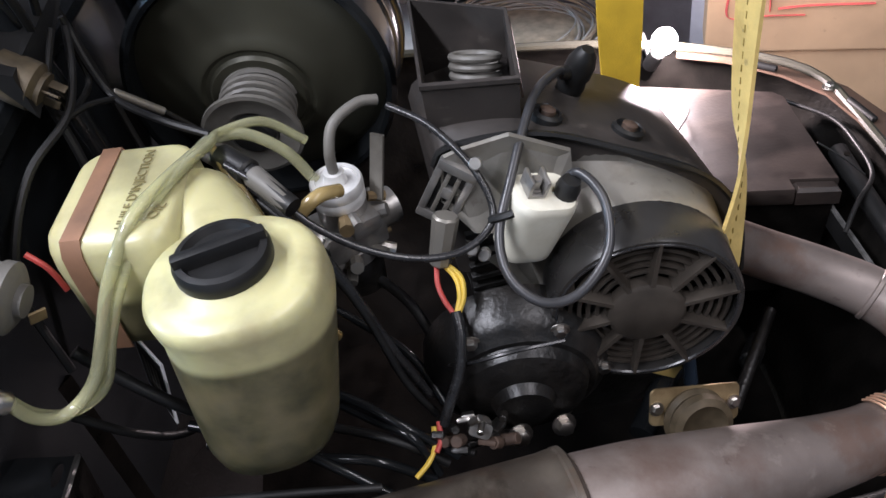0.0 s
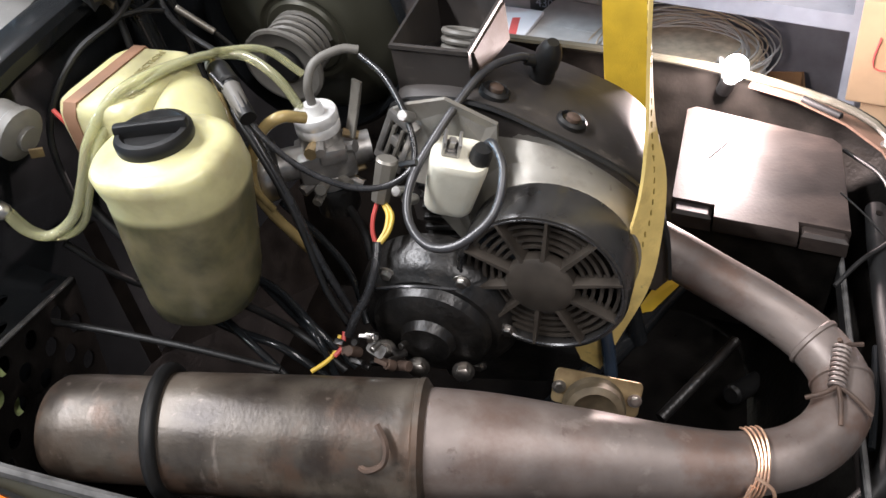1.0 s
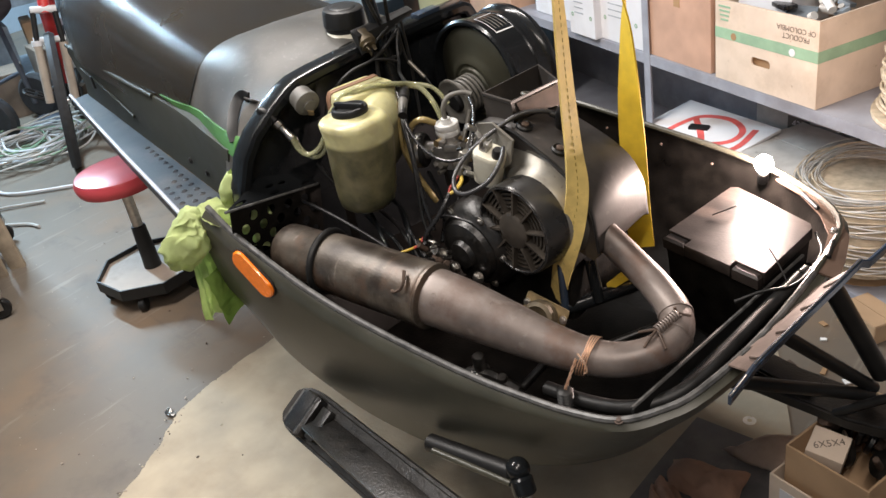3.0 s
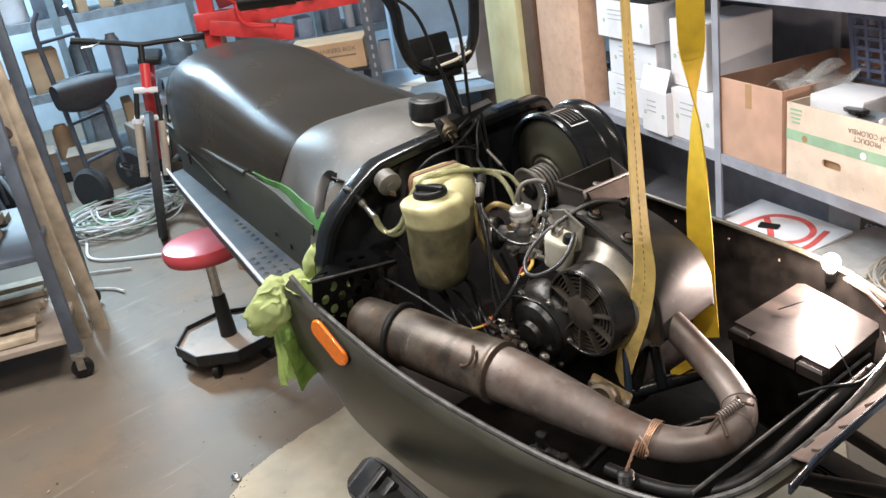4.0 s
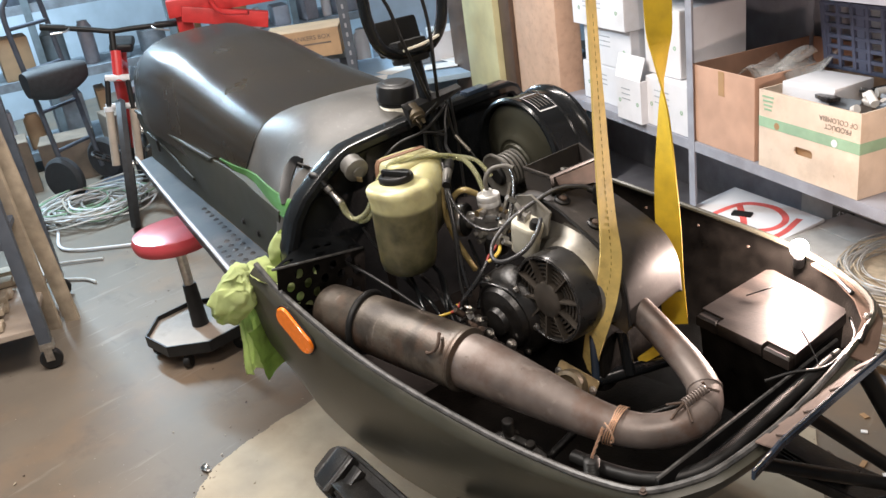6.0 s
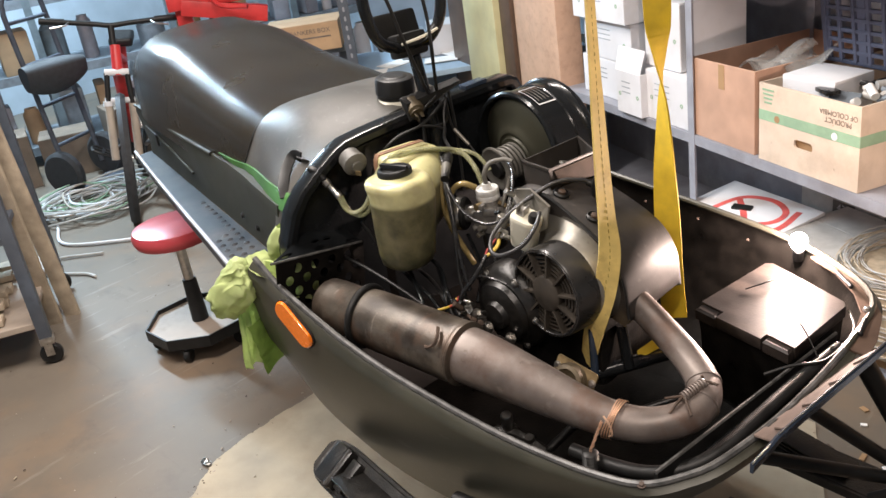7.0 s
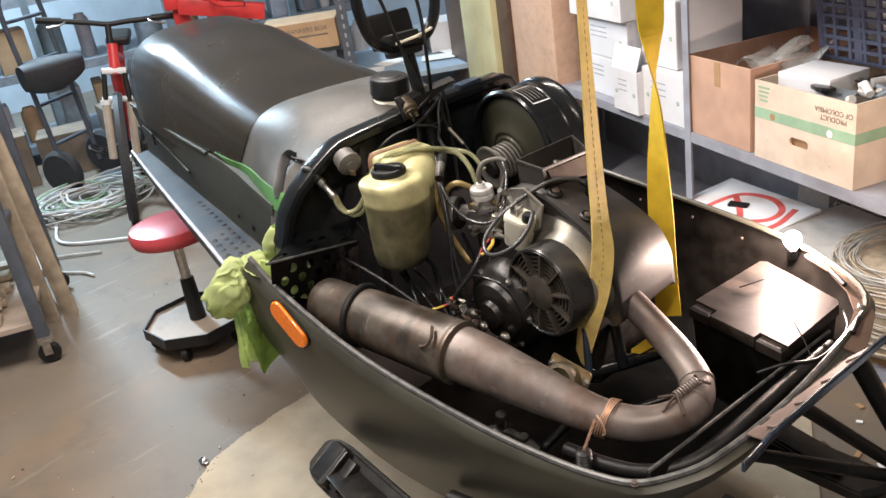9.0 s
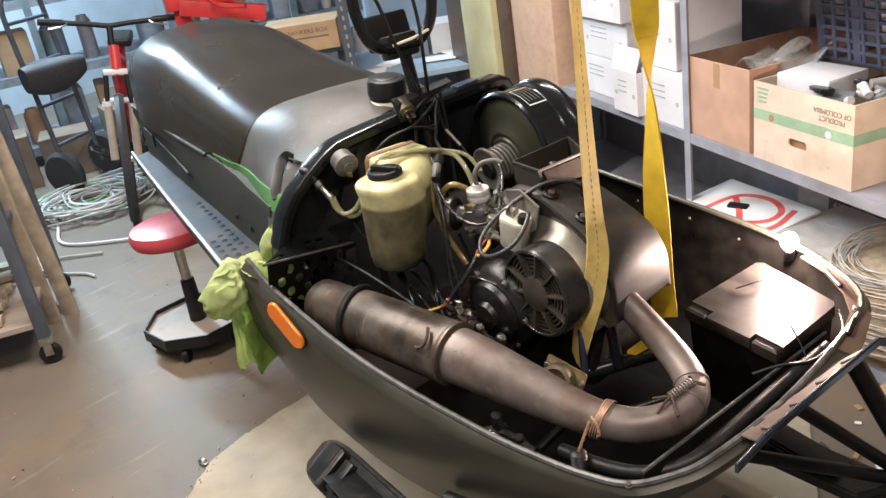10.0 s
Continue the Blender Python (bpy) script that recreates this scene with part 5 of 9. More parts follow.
# brass flange with plate under the fan
bf = nb()
prism(bf, rrect(0.092, 0.040, 0.006, 4), 0.003, frame_of((0.030, 0.022, 0.664), (0.985, -0.08, -0.16), (0.10, -0.90, 0.42)), bevel=0.001)
flange = part("mount_plate", bf, "brass", sled, "yellow-plated engine mount plate")
bc = nb()
lathe(bc, [(0.022, -0.002), (0.030, 0.001), (0.033, 0.008), (0.030, 0.014), (0.033, 0.020), (0.031, 0.027), (0.024, 0.030), (0.020, 0.026), (0.0, 0.022)], along((0.026, 0.018, 0.652), (0.034, -0.07, 0.690)), 32)
for s_ in (-1, 1):
    bt_ = nb()
    bolt(bt_, V(0.030 + s_ * 0.039, 0.019 - s_ * 0.003, 0.665 - s_ * 0.006), (0.10, -0.90, 0.42), 0.005, 0.004)
    part("plate_bolt", bt_, "steel", flange)
part("mount_cup", bc, "dull_brass", flange, "brassy round mount cup")
mr = nb()
cyl(mr, (0.045, 0.06, 0.645), (0.035, 0.075, 0.76), 0.0075, seg=12)
part("mount_stud", mr, "blue", sled)
ct = nb()
sweep(ct, [(-0.02, 0.03, 0.62), (0.05, 0.11, 0.632), (0.14, 0.24, 0.64)], 0.014, 12, n=5)
part("cross_tube", ct, "black_gloss", sled, "black cross tube under the engine")
ct = nb()
cyl(ct, (0.075, 0.125, 0.635), (0.06, 0.13, 0.72), 0.011, seg=12)
part("upright_tube", ct, "black_gloss", sled)
for a, b, r in (((0.02, -0.062, 0.545), (0.06, 0.0, 0.60), 0.008), ((0.10, 0.06, 0.575), (0.19, 0.16, 0.60), 0.007)):
    rd = nb()
    cyl(rd, a, b, r, seg=10)
    part("tie_rod", rd, "black_part", sled)
# steering stub with plated bolts in the pan
for p, r, h in (((-0.035, -0.103, 0.60), 0.011, 0.03), ((0.005, -0.095, 0.575), 0.010, 0.014)):
    zb = nb()
    lathe(zb, [(r * 1.6, -0.03), (r * 1.6, -0.006), (r, -0.004), (r, h), (r * 0.8, h + 0.003)], Matrix.Translation(p) @ pose(0, 0, 0, 10, 8), 14)
    part("ball_joint", zb, "steel", sled, "plated ball joint bolt")
lv = nb()
sweep(lv, [(-0.06, -0.11, 0.58), (-0.02, -0.10, 0.585), (0.03, -0.09, 0.56)], 0.014, 8, n=4)
part("steering_lever", lv, "black_part", sled)

# carburettor
cc0 = V(-0.257, 0.158, 0.938)
cx = V(0.02, -0.05, 1).normalized()
cm_ = along(cc0 - cx * 0.10, cc0)
cbm = nb()
lathe(cbm, [(0.020, 0.0), (0.024, 0.004), (0.024, 0.02), (0.020, 0.022), (0.020, 0.045), (0.023, 0.05), (0.023, 0.078), (0.021, 0.080)], cm_, 28)
box(cbm, (0.062, 0.046, 0.035), cm_ @ pose(0, 0, 0.034), 0.006)
box(cbm, (0.03, 0.06, 0.018), cm_ @ pose(0.008, 0, 0.052), 0.004)
cyl(cbm, cm_ @ V(-0.055, 0, 0.036), cm_ @ V(0.05, 0, 0.036), 0.018, seg=24)
carb = part("carburetor", cbm, "alu", sled, "dull aluminium slide carburetor")
ct_ = nb()
lathe(ct_, [(0.0225, 0.070), (0.0238, 0.073), (0.0238, 0.080), (0.0228, 0.082), (0.0238, 0.084), (0.0238, 0.092), (0.0225, 0.0945), (0.0190, 0.0945), (0.0185, 0.0925), (0.0105, 0.0925), (0.0090, 0.1040), (0.0, 0.1040)], cm_, 32)
part("mixing_chamber_cap", ct_, "carb_cap", carb, "bright round carburetor top")
el = nb()
sweep(el, [cm_ @ V(0, 0, 0.10), cm_ @ V(0.0, -0.002, 0.125), cm_ @ V(0.012, 0.006, 0.145), cm_ @ V(0.04, 0.012, 0.150), cm_ @ V(0.058, 0.01, 0.146)], 0.0048, 12, n=6)
part("cable_elbow", el, "grey_plastic", carb, "grey bent cable elbow")
fbwl = nb()
lathe(fbwl, [(0.016, -0.04), (0.024, -0.036), (0.025, -0.004), (0.023, 0.002)], cm_ @ pose(0.002, 0, 0), 24)
part("float_bowl", fbwl, "black_part", carb)
pr_ = random.Random(5)
for k in range(14):
    ob_ = nb()
    a = pr_.uniform(-2.6, 0.6)
    z = pr_.uniform(0.0, 0.07)
    p = cm_ @ V(0.024 * math.cos(a), 0.024 * math.sin(a), z)
    q = cm_ @ V(0.04 * math.cos(a), 0.04 * math.sin(a), z + pr_.uniform(-0.006, 0.006))
    cyl(ob_, p, q, pr_.uniform(0.003, 0.007), seg=8)
    part("carb_screw", ob_, ("alu", "brass", "steel", "cowl")[k % 4], carb)
lvr = nb()
sweep(lvr, [cm_ @ V(0.03, -0.01, 0.06), cm_ @ V(0.042, 0.0, 0.09), cm_ @ V(0.05, 0.005, 0.115)], 0.006, 8, n=4, shape=rrect(2.2, 0.7, 0.2, 2))
part("choke_lever", lvr, "cowl", carb)
ib2 = nb()
lathe(ib2, [(0.030, 0.0), (0.034, 0.004), (0.034, 0.03), (0.028, 0.034)], along(cm_ @ V(-0.05, 0.0, 0.036), cm_ @ V(-0.10, 0, 0.036)), 28)
part("intake_boot", ib2, "rubber", carb)
hc = nb()
lathe(hc, [(0.0345, 0.008), (0.0352, 0.010), (0.0352, 0.020), (0.0345, 0.022)], along(cm_ @ V(-0.05, 0.0, 0.036), cm_ @ V(-0.10, 0, 0.036)), 28)
part("hose_clamp", hc, "steel", carb, "steel hose clamp")

# oil tank of two lobes
ot = nb()
rings = []
for z, a, b in ((0.812, 0.032, 0.030), (0.815, 0.044, 0.042), (0.822, 0.051, 0.049), (0.840, 0.0555, 0.053), (0.890, 0.0590, 0.057), (0.940, 0.0615, 0.059), (0.968, 0.0630, 0.060), (0.988, 0.0630, 0.060), (0.997, 0.0615, 0.0585), (1.002, 0.0570, 0.0545), (1.0045, 0.048, 0.046), (1.005, 0.040, 0.040), (1.010, 0.034, 0.034)):
    f = (1.008 - z) / 0.245
    bc0 = V(-0.325 - 0.034 * f, -0.003 + 0.008 * f, z)
    bc0 = bc0.lerp(V(-0.334, -0.008, z), min(1, max(0, (z - 0.97) / 0.03)))
    rings.append([bc0 + V(a * math.copysign(abs(math.cos(t)) ** 0.85, math.cos(t)), b * math.copysign(abs(math.sin(t)) ** 0.85, math.sin(t)), 0.0025 * math.sin(3 * t + 9 * z) * (0.83 < z < 0.98)) for t in np.linspace(0, 2 * math.pi, 49)[:-1]])
loft(ot, rings)
oil = part("oil_tank", ot, "poly", sled, "milky yellowed plastic oil tank, half full", angle=60)
ot2 = nb()
m2 = frame_of((-0.408, 0.094, 0.960), (0.978, -0.21, 0.0))
r2 = [[m2 @ V(u * k, v * k, z) for u, v in rrect(0.098, 0.122, 0.024, 5)] for z, k in ((-0.052, 0.86), (-0.048, 0.93), (-0.030, 0.97), (0.03, 1.0), (0.045, 0.98), (0.053, 0.93), (0.056, 0.85))]
loft(ot2, r2)
part("oil_tank_rear_lobe", ot2, "poly", oil, "square rear lobe of the oil tank", angle=60)
# shoulder that joins the two lobes
ot3 = nb()
secs = []
for t in np.linspace(0, 1, 9):
    c0 = V(-0.338, 0.01, 0.955).lerp(V(-0.366, 0.105, 0.965), t)
    hw, top = 0.050 - 0.010 * t, 0.036 + 0.004 * math.sin(math.pi * t) + 0.012 * t
    secs.append([c0 + V(math.cos(a_) * hw * 0.96, math.cos(a_) * hw * 0.30, top * math.sin(a_) if math.sin(a_) > 0 else 0.11 * math.sin(a_)) for a_ in np.linspace(0, 2 * math.pi, 25)[:-1]])
loft(ot3, secs)
part("oil_tank_web", ot3, "poly", oil, angle=70)
band = nb()
loop = [(-0.0606, -0.050), (-0.0612, 0.03), (-0.0595, 0.046), (-0.053, 0.0562), (0.053, 0.0562), (0.0595, 0.046), (0.0612, 0.03), (0.0606, -0.050)]
loft(band, [[m2 @ V(-0.030, v, z), m2 @ V(-0.015, v, z), m2 @ V(-0.015, v * 1.022, z + 0.0016), m2 @ V(-0.030, v * 1.022, z + 0.0016)] for v, z in loop])
part("rubber_band", band, "perished", oil, "perished brown rubber hold-down strap")
capm = Matrix.Translation((-0.334, -0.008, 1.0085)) @ Matrix.Diagonal((0.88, 0.88, 0.95, 1))
cp = nb()
lathe(cp, [(0.030, 0.0), (0.0375, 0.0), (0.0385, 0.003), (0.0385, 0.010), (0.036, 0.014), (0.031, 0.015), (0.028, 0.010), (0.0, 0.010)], capm, 48)
capo = part("filler_cap", cp, "rubber", oil, "black screw cap with a bar handle")
ch = nb()
box(ch, (0.073, 0.011, 0.018), capm @ pose(0, 0, 0.013, 0, 0, 10), 0.003)
part("cap_bar", ch, "rubber", capo)
text_mesh("moulded_words", "HUILE D'INJECTION", 0.0105, m2 @ pose(0.012, 0.0, 0.0575, 0, 0, 90), "ink_olive", oil)
text_mesh("moulded_words", "OIL", 0.011, m2 @ pose(0.035, -0.03, 0.0575, 0, 0, 70), "ink_olive", oil)

# milky hoses
for pts, r in (([(-0.510, -0.018, 0.940), (-0.503, -0.014, 0.915), (-0.487, -0.006, 0.902), (-0.463, 0.006, 0.915), (-0.443, 0.016, 0.950), (-0.423, 0.024, 0.990), (-0.398, 0.048, 1.020), (-0.374, 0.080, 1.024), (-0.352, 0.125, 1.014), (-0.345, 0.159, 1.000), (-0.320, 0.172, 0.990), (-0.292, 0.170, 0.965), (-0.275, 0.168, 0.930)], 0.0052),
               ([(-0.516, -0.008, 0.936), (-0.506, -0.004, 0.908), (-0.486, 0.004, 0.892), (-0.458, 0.010, 0.905), (-0.438, 0.018, 0.945), (-0.416, 0.026, 0.985), (-0.390, 0.056, 1.014), (-0.364, 0.090, 1.022), (-0.343, 0.135, 1.012), (-0.338, 0.163, 1.002), (-0.305, 0.188, 0.988), (-0.275, 0.195, 0.955)], 0.0042),
               ([(-0.345, 0.150, 0.998), (-0.337, 0.125, 0.992), (-0.322, 0.100, 0.970), (-0.313, 0.086, 0.930), (-0.316, 0.090, 0.890), (-0.309, 0.106, 0.845)], 0.0040),
               ([(-0.255, 0.125, 0.945), (-0.272, 0.108, 0.957), (-0.293, 0.101, 0.945), (-0.310, 0.098, 0.915), (-0.318, 0.098, 0.880), (-0.314, 0.108, 0.840), (-0.303, 0.120, 0.800), (-0.296, 0.133, 0.766)], 0.0062)):
    h_ = nb()
    sweep(h_, pts, r, 12, n=7)
    aged = r in (0.0040, 0.0062)
    part("oil_hose", h_, "hose_brown" if aged else "hose", sled, "browned see-through hose" if aged else "yellowed see-through hose")
he = nb()
lathe(he, [(0.006, 0.0), (0.0085, 0.003), (0.0085, 0.012), (0.007, 0.014), (0.007, 0.034), (0.009, 0.036), (0.009, 0.046), (0.006, 0.048)], along((-0.511, -0.015, 0.936), (-0.538, -0.030, 0.982)), 14)
part("hose_ferrule", he, "steel", sled, "plated hose ferrule")
he = nb()
sweep(he, [(-0.535, -0.028, 0.977), (-0.548, -0.034, 0.995), (-0.565, -0.036, 1.0)], 0.0075, 10, n=4)
part("hose", he, "rubber", sled)
# valve on the bulkhead
vv = nb()
lathe(vv, [(0.017, 0.0), (0.024, 0.003), (0.024, 0.022), (0.026, 0.024), (0.026, 0.032), (0.020, 0.036), (0.012, 0.037), (0.012, 0.042)], along((-0.515, 0.030, 1.010), (-0.45, 0.012, 0.985)), 28)
val = part("primer_valve", vv, "grey_plastic", sled, "grey round primer valve")
vt = nb()
box(vt, (0.012, 0.002, 0.012), pose(-0.474, 0.015, 0.984, 20, 10, 30), 0.0005)
part("valve_tab", vt, "brass", val)
# oil stickers left on the frame beside the tank
sq_ = [V(-0.468, 0.122, 0.845), V(-0.442, 0.080, 0.840), V(-0.441, 0.045, 0.800), V(-0.465, 0.094, 0.808)]
sn = (sq_[1] - sq_[0]).cross(sq_[3] - sq_[0]).normalized()
if sn.y > 0:
    sn = -sn
sc_ = sum(sq_, V(0, 0, 0)) / 4
stk = nb()
loft(stk, [[p for p in sq_], [p - sn * 0.002 for p in sq_]])
stick = part("warning_sticker", stk, "white_card", sled, "white-edged black sticker", smooth=False)
stk = nb()
loft(stk, [[sc_ + (p - sc_) * 0.86 + sn * 0.0006 for p in sq_], [sc_ + (p - sc_) * 0.86 for p in sq_]])
part("sticker_field", stk, "rubber", stick, smooth=False)
for j in range(4):
    f0, f1 = 0.2 + 0.17 * j, 0.27 + 0.17 * j
    stk = nb()
    loft(stk, [[sc_ + (sq_[0].lerp(sq_[1], f).lerp(sq_[3].lerp(sq_[2], f), g) - sc_) * 0.86 + sn * o for f, g in ((f0, 0.2), (f1, 0.2), (f1, 0.8), (f0, 0.8))] for o in (0.0007, 0.0010)])
    part("sticker_bar", stk, "grey_plastic", stick, smooth=False)
# cables and wires round the engine
wires = [
    ([(-0.199, 0.168, 0.988), (-0.169, 0.14, 0.977), (-0.143, 0.10, 0.952), (-0.137, 0.072, 0.925), (-0.16, 0.056, 0.912), (-0.196, 0.052, 0.913), (-0.24, 0.058, 0.93), (-0.279, 0.075, 0.955), (-0.31, 0.10, 0.985), (-0.335, 0.12, 1.0)], 0.0032, "cable"),
    ([(-0.034, 0.20, 0.960), (-0.048, 0.186, 0.969), (-0.078, 0.15, 0.972), (-0.115, 0.09, 0.945), (-0.137, 0.055, 0.918), (-0.138, 0.025, 0.897), (-0.118, 0.002, 0.884), (-0.088, 0.0, 0.887), (-0.058, 0.02, 0.905), (-0.050, 0.05, 0.93), (-0.062, 0.078, 0.942), (-0.078, 0.086, 0.925)], 0.0042, "lead"),
    ([(-0.183, 0.054, 0.843), (-0.184, 0.038, 0.828), (-0.192, 0.020, 0.806), (-0.206, 0.006, 0.785), (-0.216, 0.0, 0.765)], 0.0048, "cable"),
    ([(-0.345, 0.150, 0.992), (-0.320, 0.118, 0.990), (-0.290, 0.078, 0.975)], 0.0085, "rubber"),
    ([(-0.340, 0.140, 0.985), (-0.305, 0.095, 0.968), (-0.270, 0.065, 0.905), (-0.245, 0.045, 0.83), (-0.222, 0.035, 0.765)], 0.0045, "cable"),
    ([(-0.335, 0.125, 0.975), (-0.300, 0.085, 0.955), (-0.262, 0.055, 0.88), (-0.240, 0.03, 0.80), (-0.22, 0.02, 0.755)], 0.0036, "rubber"),
    ([(-0.55, -0.02, 0.80), (-0.46, -0.03, 0.795), (-0.36, -0.035, 0.775), (-0.28, -0.04, 0.755)], 0.0036, "rubber"),
    ([(-0.43, 0.04, 0.80), (-0.36, 0.01, 0.785), (-0.31, -0.02, 0.765), (-0.265, -0.045, 0.735)], 0.0045, "black_gloss"),
    ([(-0.42, 0.03, 0.78), (-0.34, 0.0, 0.77), (-0.28, -0.02, 0.765), (-0.235, -0.03, 0.73)], 0.0045, "black_gloss"),
    ([(-0.40, 0.06, 0.77), (-0.32, 0.03, 0.765), (-0.26, -0.005, 0.765), (-0.22, -0.02, 0.735)], 0.0042, "rubber"),
    ([(-0.37, 0.07, 0.80), (-0.30, 0.04, 0.79), (-0.25, 0.0, 0.775), (-0.21, -0.015, 0.735)], 0.0045, "black_gloss"),
    ([(-0.33, 0.06, 0.79), (-0.28, 0.02, 0.775), (-0.245, -0.01, 0.77), (-0.23, -0.025, 0.73)], 0.0042, "black_gloss"),
    ([(-0.49, 0.06, 0.90), (-0.46, 0.05, 0.86), (-0.43, 0.04, 0.83), (-0.41, 0.05, 0.79)], 0.0055, "rubber"),
    ([(-0.50, 0.02, 0.87), (-0.47, 0.03, 0.82), (-0.44, 0.05, 0.78), (-0.40, 0.09, 0.76)], 0.0040, "rubber"),
    ([(-0.30, 0.20, 0.86), (-0.26, 0.17, 0.82), (-0.22, 0.12, 0.80), (-0.20, 0.07, 0.77)], 0.0050, "rubber"),
    ([(-0.32, 0.15, 0.82), (-0.27, 0.12, 0.79), (-0.23, 0.08, 0.77), (-0.21, 0.04, 0.74)], 0.0042, "black_gloss"),
    # braided lead by the nose tube
    ([(0.298, 0.203, 0.650), (0.332, 0.237, 0.660), (0.373, 0.274, 0.663), (0.384, 0.327, 0.668), (0.382, 0.385, 0.672), (0.350, 0.450, 0.668)], 0.0030, "rubber"),
    ([(0.362, 0.273, 0.667), (0.340, 0.292, 0.686), (0.315, 0.311, 0.703)], 0.0012, "rubber"),
    ([(0.17, 0.40, 0.694), (0.20, 0.43, 0.703), (0.205, 0.46, 0.698)], 0.0014, "rubber"),
]
for pts, r, mt in wires:
    w = nb()
    sweep(w, pts, r, 10, n=7)
    part("hose" if r > 0.009 else "cable", w, mt, sled)
for k, (mt, pts) in enumerate((("wire_yellow", [(-0.184, 0.095, 0.863), (-0.176, 0.082, 0.856), (-0.176, 0.066, 0.849), (-0.183, 0.052, 0.842)]), ("wire_yellow", [(-0.181, 0.094, 0.863), (-0.171, 0.080, 0.856), (-0.173, 0.064, 0.848), (-0.181, 0.052, 0.842)]), ("wire_red", [(-0.189, 0.096, 0.861), (-0.192, 0.082, 0.852), (-0.190, 0.066, 0.847), (-0.185, 0.053, 0.841)]), ("wire_yellow", [(-0.225, 0.0, 0.765), (-0.228, -0.012, 0.755), (-0.236, -0.025, 0.752), (-0.25, -0.035, 0.748)]), ("wire_red", [(-0.22, 0.002, 0.768), (-0.222, -0.01, 0.758), (-0.228, -0.02, 0.755)]), ("wire_red", [(-0.49, 0.08, 0.99), (-0.478, 0.075, 0.975), (-0.472, 0.07, 0.955)]))):
    w = nb()
    sweep(w, pts, 0.0024, 8, n=5)
    part("wire", w, mt, sled)
zt = nb()
sweep(zt, [(-0.143, 0.052, 0.938), (-0.136, 0.046, 0.943), (-0.126, 0.044, 0.946)], 0.0035, 6, n=2)
part("zip_tie", zt, "rubber", sled)

# rubber couplers on the cable bundle behind the oil tank
for a, b_, r0, r1, mt in (((-0.352, 0.158, 0.990), (-0.342, 0.146, 0.9925), 0.0085, 0.0100, "grey_plastic"), ((-0.340, 0.1435, 0.9925), (-0.318, 0.115, 0.989), 0.0115, 0.0115, "rubber"), ((-0.317, 0.114, 0.989), (-0.291, 0.079, 0.9755), 0.0095, 0.0080, "grey_plastic")):
    cu_ = nb()
    cyl(cu_, a, b_, r0, r1, seg=18, bevel=0.002)
    part("hose_coupler", cu_, mt, sled, "grey rubber coupler" if mt == "grey_plastic" else "")

# drive clutch sheave with spring and cup, and the drum behind
dl = V(0.208, 0.978, 0.0)
dc = V(-0.315, 0.318, 0.940)
da = V(0.208, 0.965, 0.14).normalized()
dmx = along(V(-0.311, 0.352, 0.934), V(-0.311, 0.352, 0.934) - da)
dd = nb()
lathe(dd, [(0.127, -0.012), (0.130, -0.006), (0.128, 0.0), (0.122, 0.003), (0.118, 0.006), (0.100, 0.010), (0.080, 0.0155), (0.068, 0.020), (0.062, 0.0245), (0.058, 0.025), (0.054, 0.0225), (0.050, 0.023), (0.047, 0.027), (0.0, 0.027)], dmx, 72)
disc = part("clutch_sheave", dd, "sheave", sled, "dark olive-grey conical clutch sheave")
spg = nb()
pts = []
for k in range(121):
    a = 2 * math.pi * 5 * k / 120
    pts.append(tuple(dmx @ V(0.036 * math.cos(a), 0.036 * math.sin(a), 0.026 + 0.050 * k / 120)))
sweep(spg, pts, 0.0036, 6, n=1)
part("clutch_spring", spg, "grey_plastic", disc, "coil spring on the clutch")
sc2 = nb()
lathe(sc2, [(0.030, 0.074), (0.046, 0.076), (0.050, 0.079), (0.050, 0.083), (0.046, 0.084), (0.038, 0.080), (0.026, 0.079), (0.024, 0.076), (0.0, 0.076)], dmx, 40)
part("spring_cup", sc2, "grey_plastic", disc, "grey dished spring cup")
sc2 = nb()
lathe(sc2, [(0.022, 0.074), (0.022, 0.082), (0.018, 0.086), (0.0, 0.086)], dmx, 20)
part("shaft_end", sc2, "rubber", disc)
dr = nb()
lathe(dr, [(0.118, 0.128), (0.140, 0.126), (0.1425, 0.122), (0.1425, 0.114), (0.137, 0.110), (0.134, 0.104), (0.134, 0.088), (0.1365, 0.085), (0.1365, 0.080), (0.134, 0.077), (0.134, 0.026), (0.138, 0.022), (0.138, 0.014), (0.133, 0.010), (0.128, 0.010), (0.128, 0.12)], along(dc - dl * 0.005, dc + dl * 0.2), 56, close=False)
drum = part("belt_drum", dr, "black_gloss", sled, "glossy black drum housing behind the sheave")
dk = nb()
lathe(dk, [(0.0, 0.122), (0.13, 0.122)], along(dc - dl * 0.005, dc + dl * 0.2), 40, close=False)
part("drum_back", dk, "black_gloss", drum)
lm = nb()
a0, a1 = radians(58), radians(88)
hh = V(0.978, -0.208, 0.0)
rows = []
for k in range(7):
    a = a0 + (a1 - a0) * k / 6
    rad = 0.1352
    rows.append([dc + hh * rad * math.cos(a) + V(0, 0, rad * math.sin(a)) + dl * t for t in (0.026, 0.072)])
loft(lm, rows, closed=False, caps=False)
part("rating_label", lm, "white_card", drum, "small white-edged rating label")
lm = nb()
rows = [[dc + hh * 0.1356 * math.cos(a0 + (a1 - a0) * (0.05 + 0.90 * k / 6)) + V(0, 0, 0.1356 * math.sin(a0 + (a1 - a0) * (0.05 + 0.90 * k / 6))) + dl * t for t in (0.0272, 0.0708)] for k in range(7)]
loft(lm, rows, closed=False, caps=False)
part("label_field", lm, "black_gloss", drum)
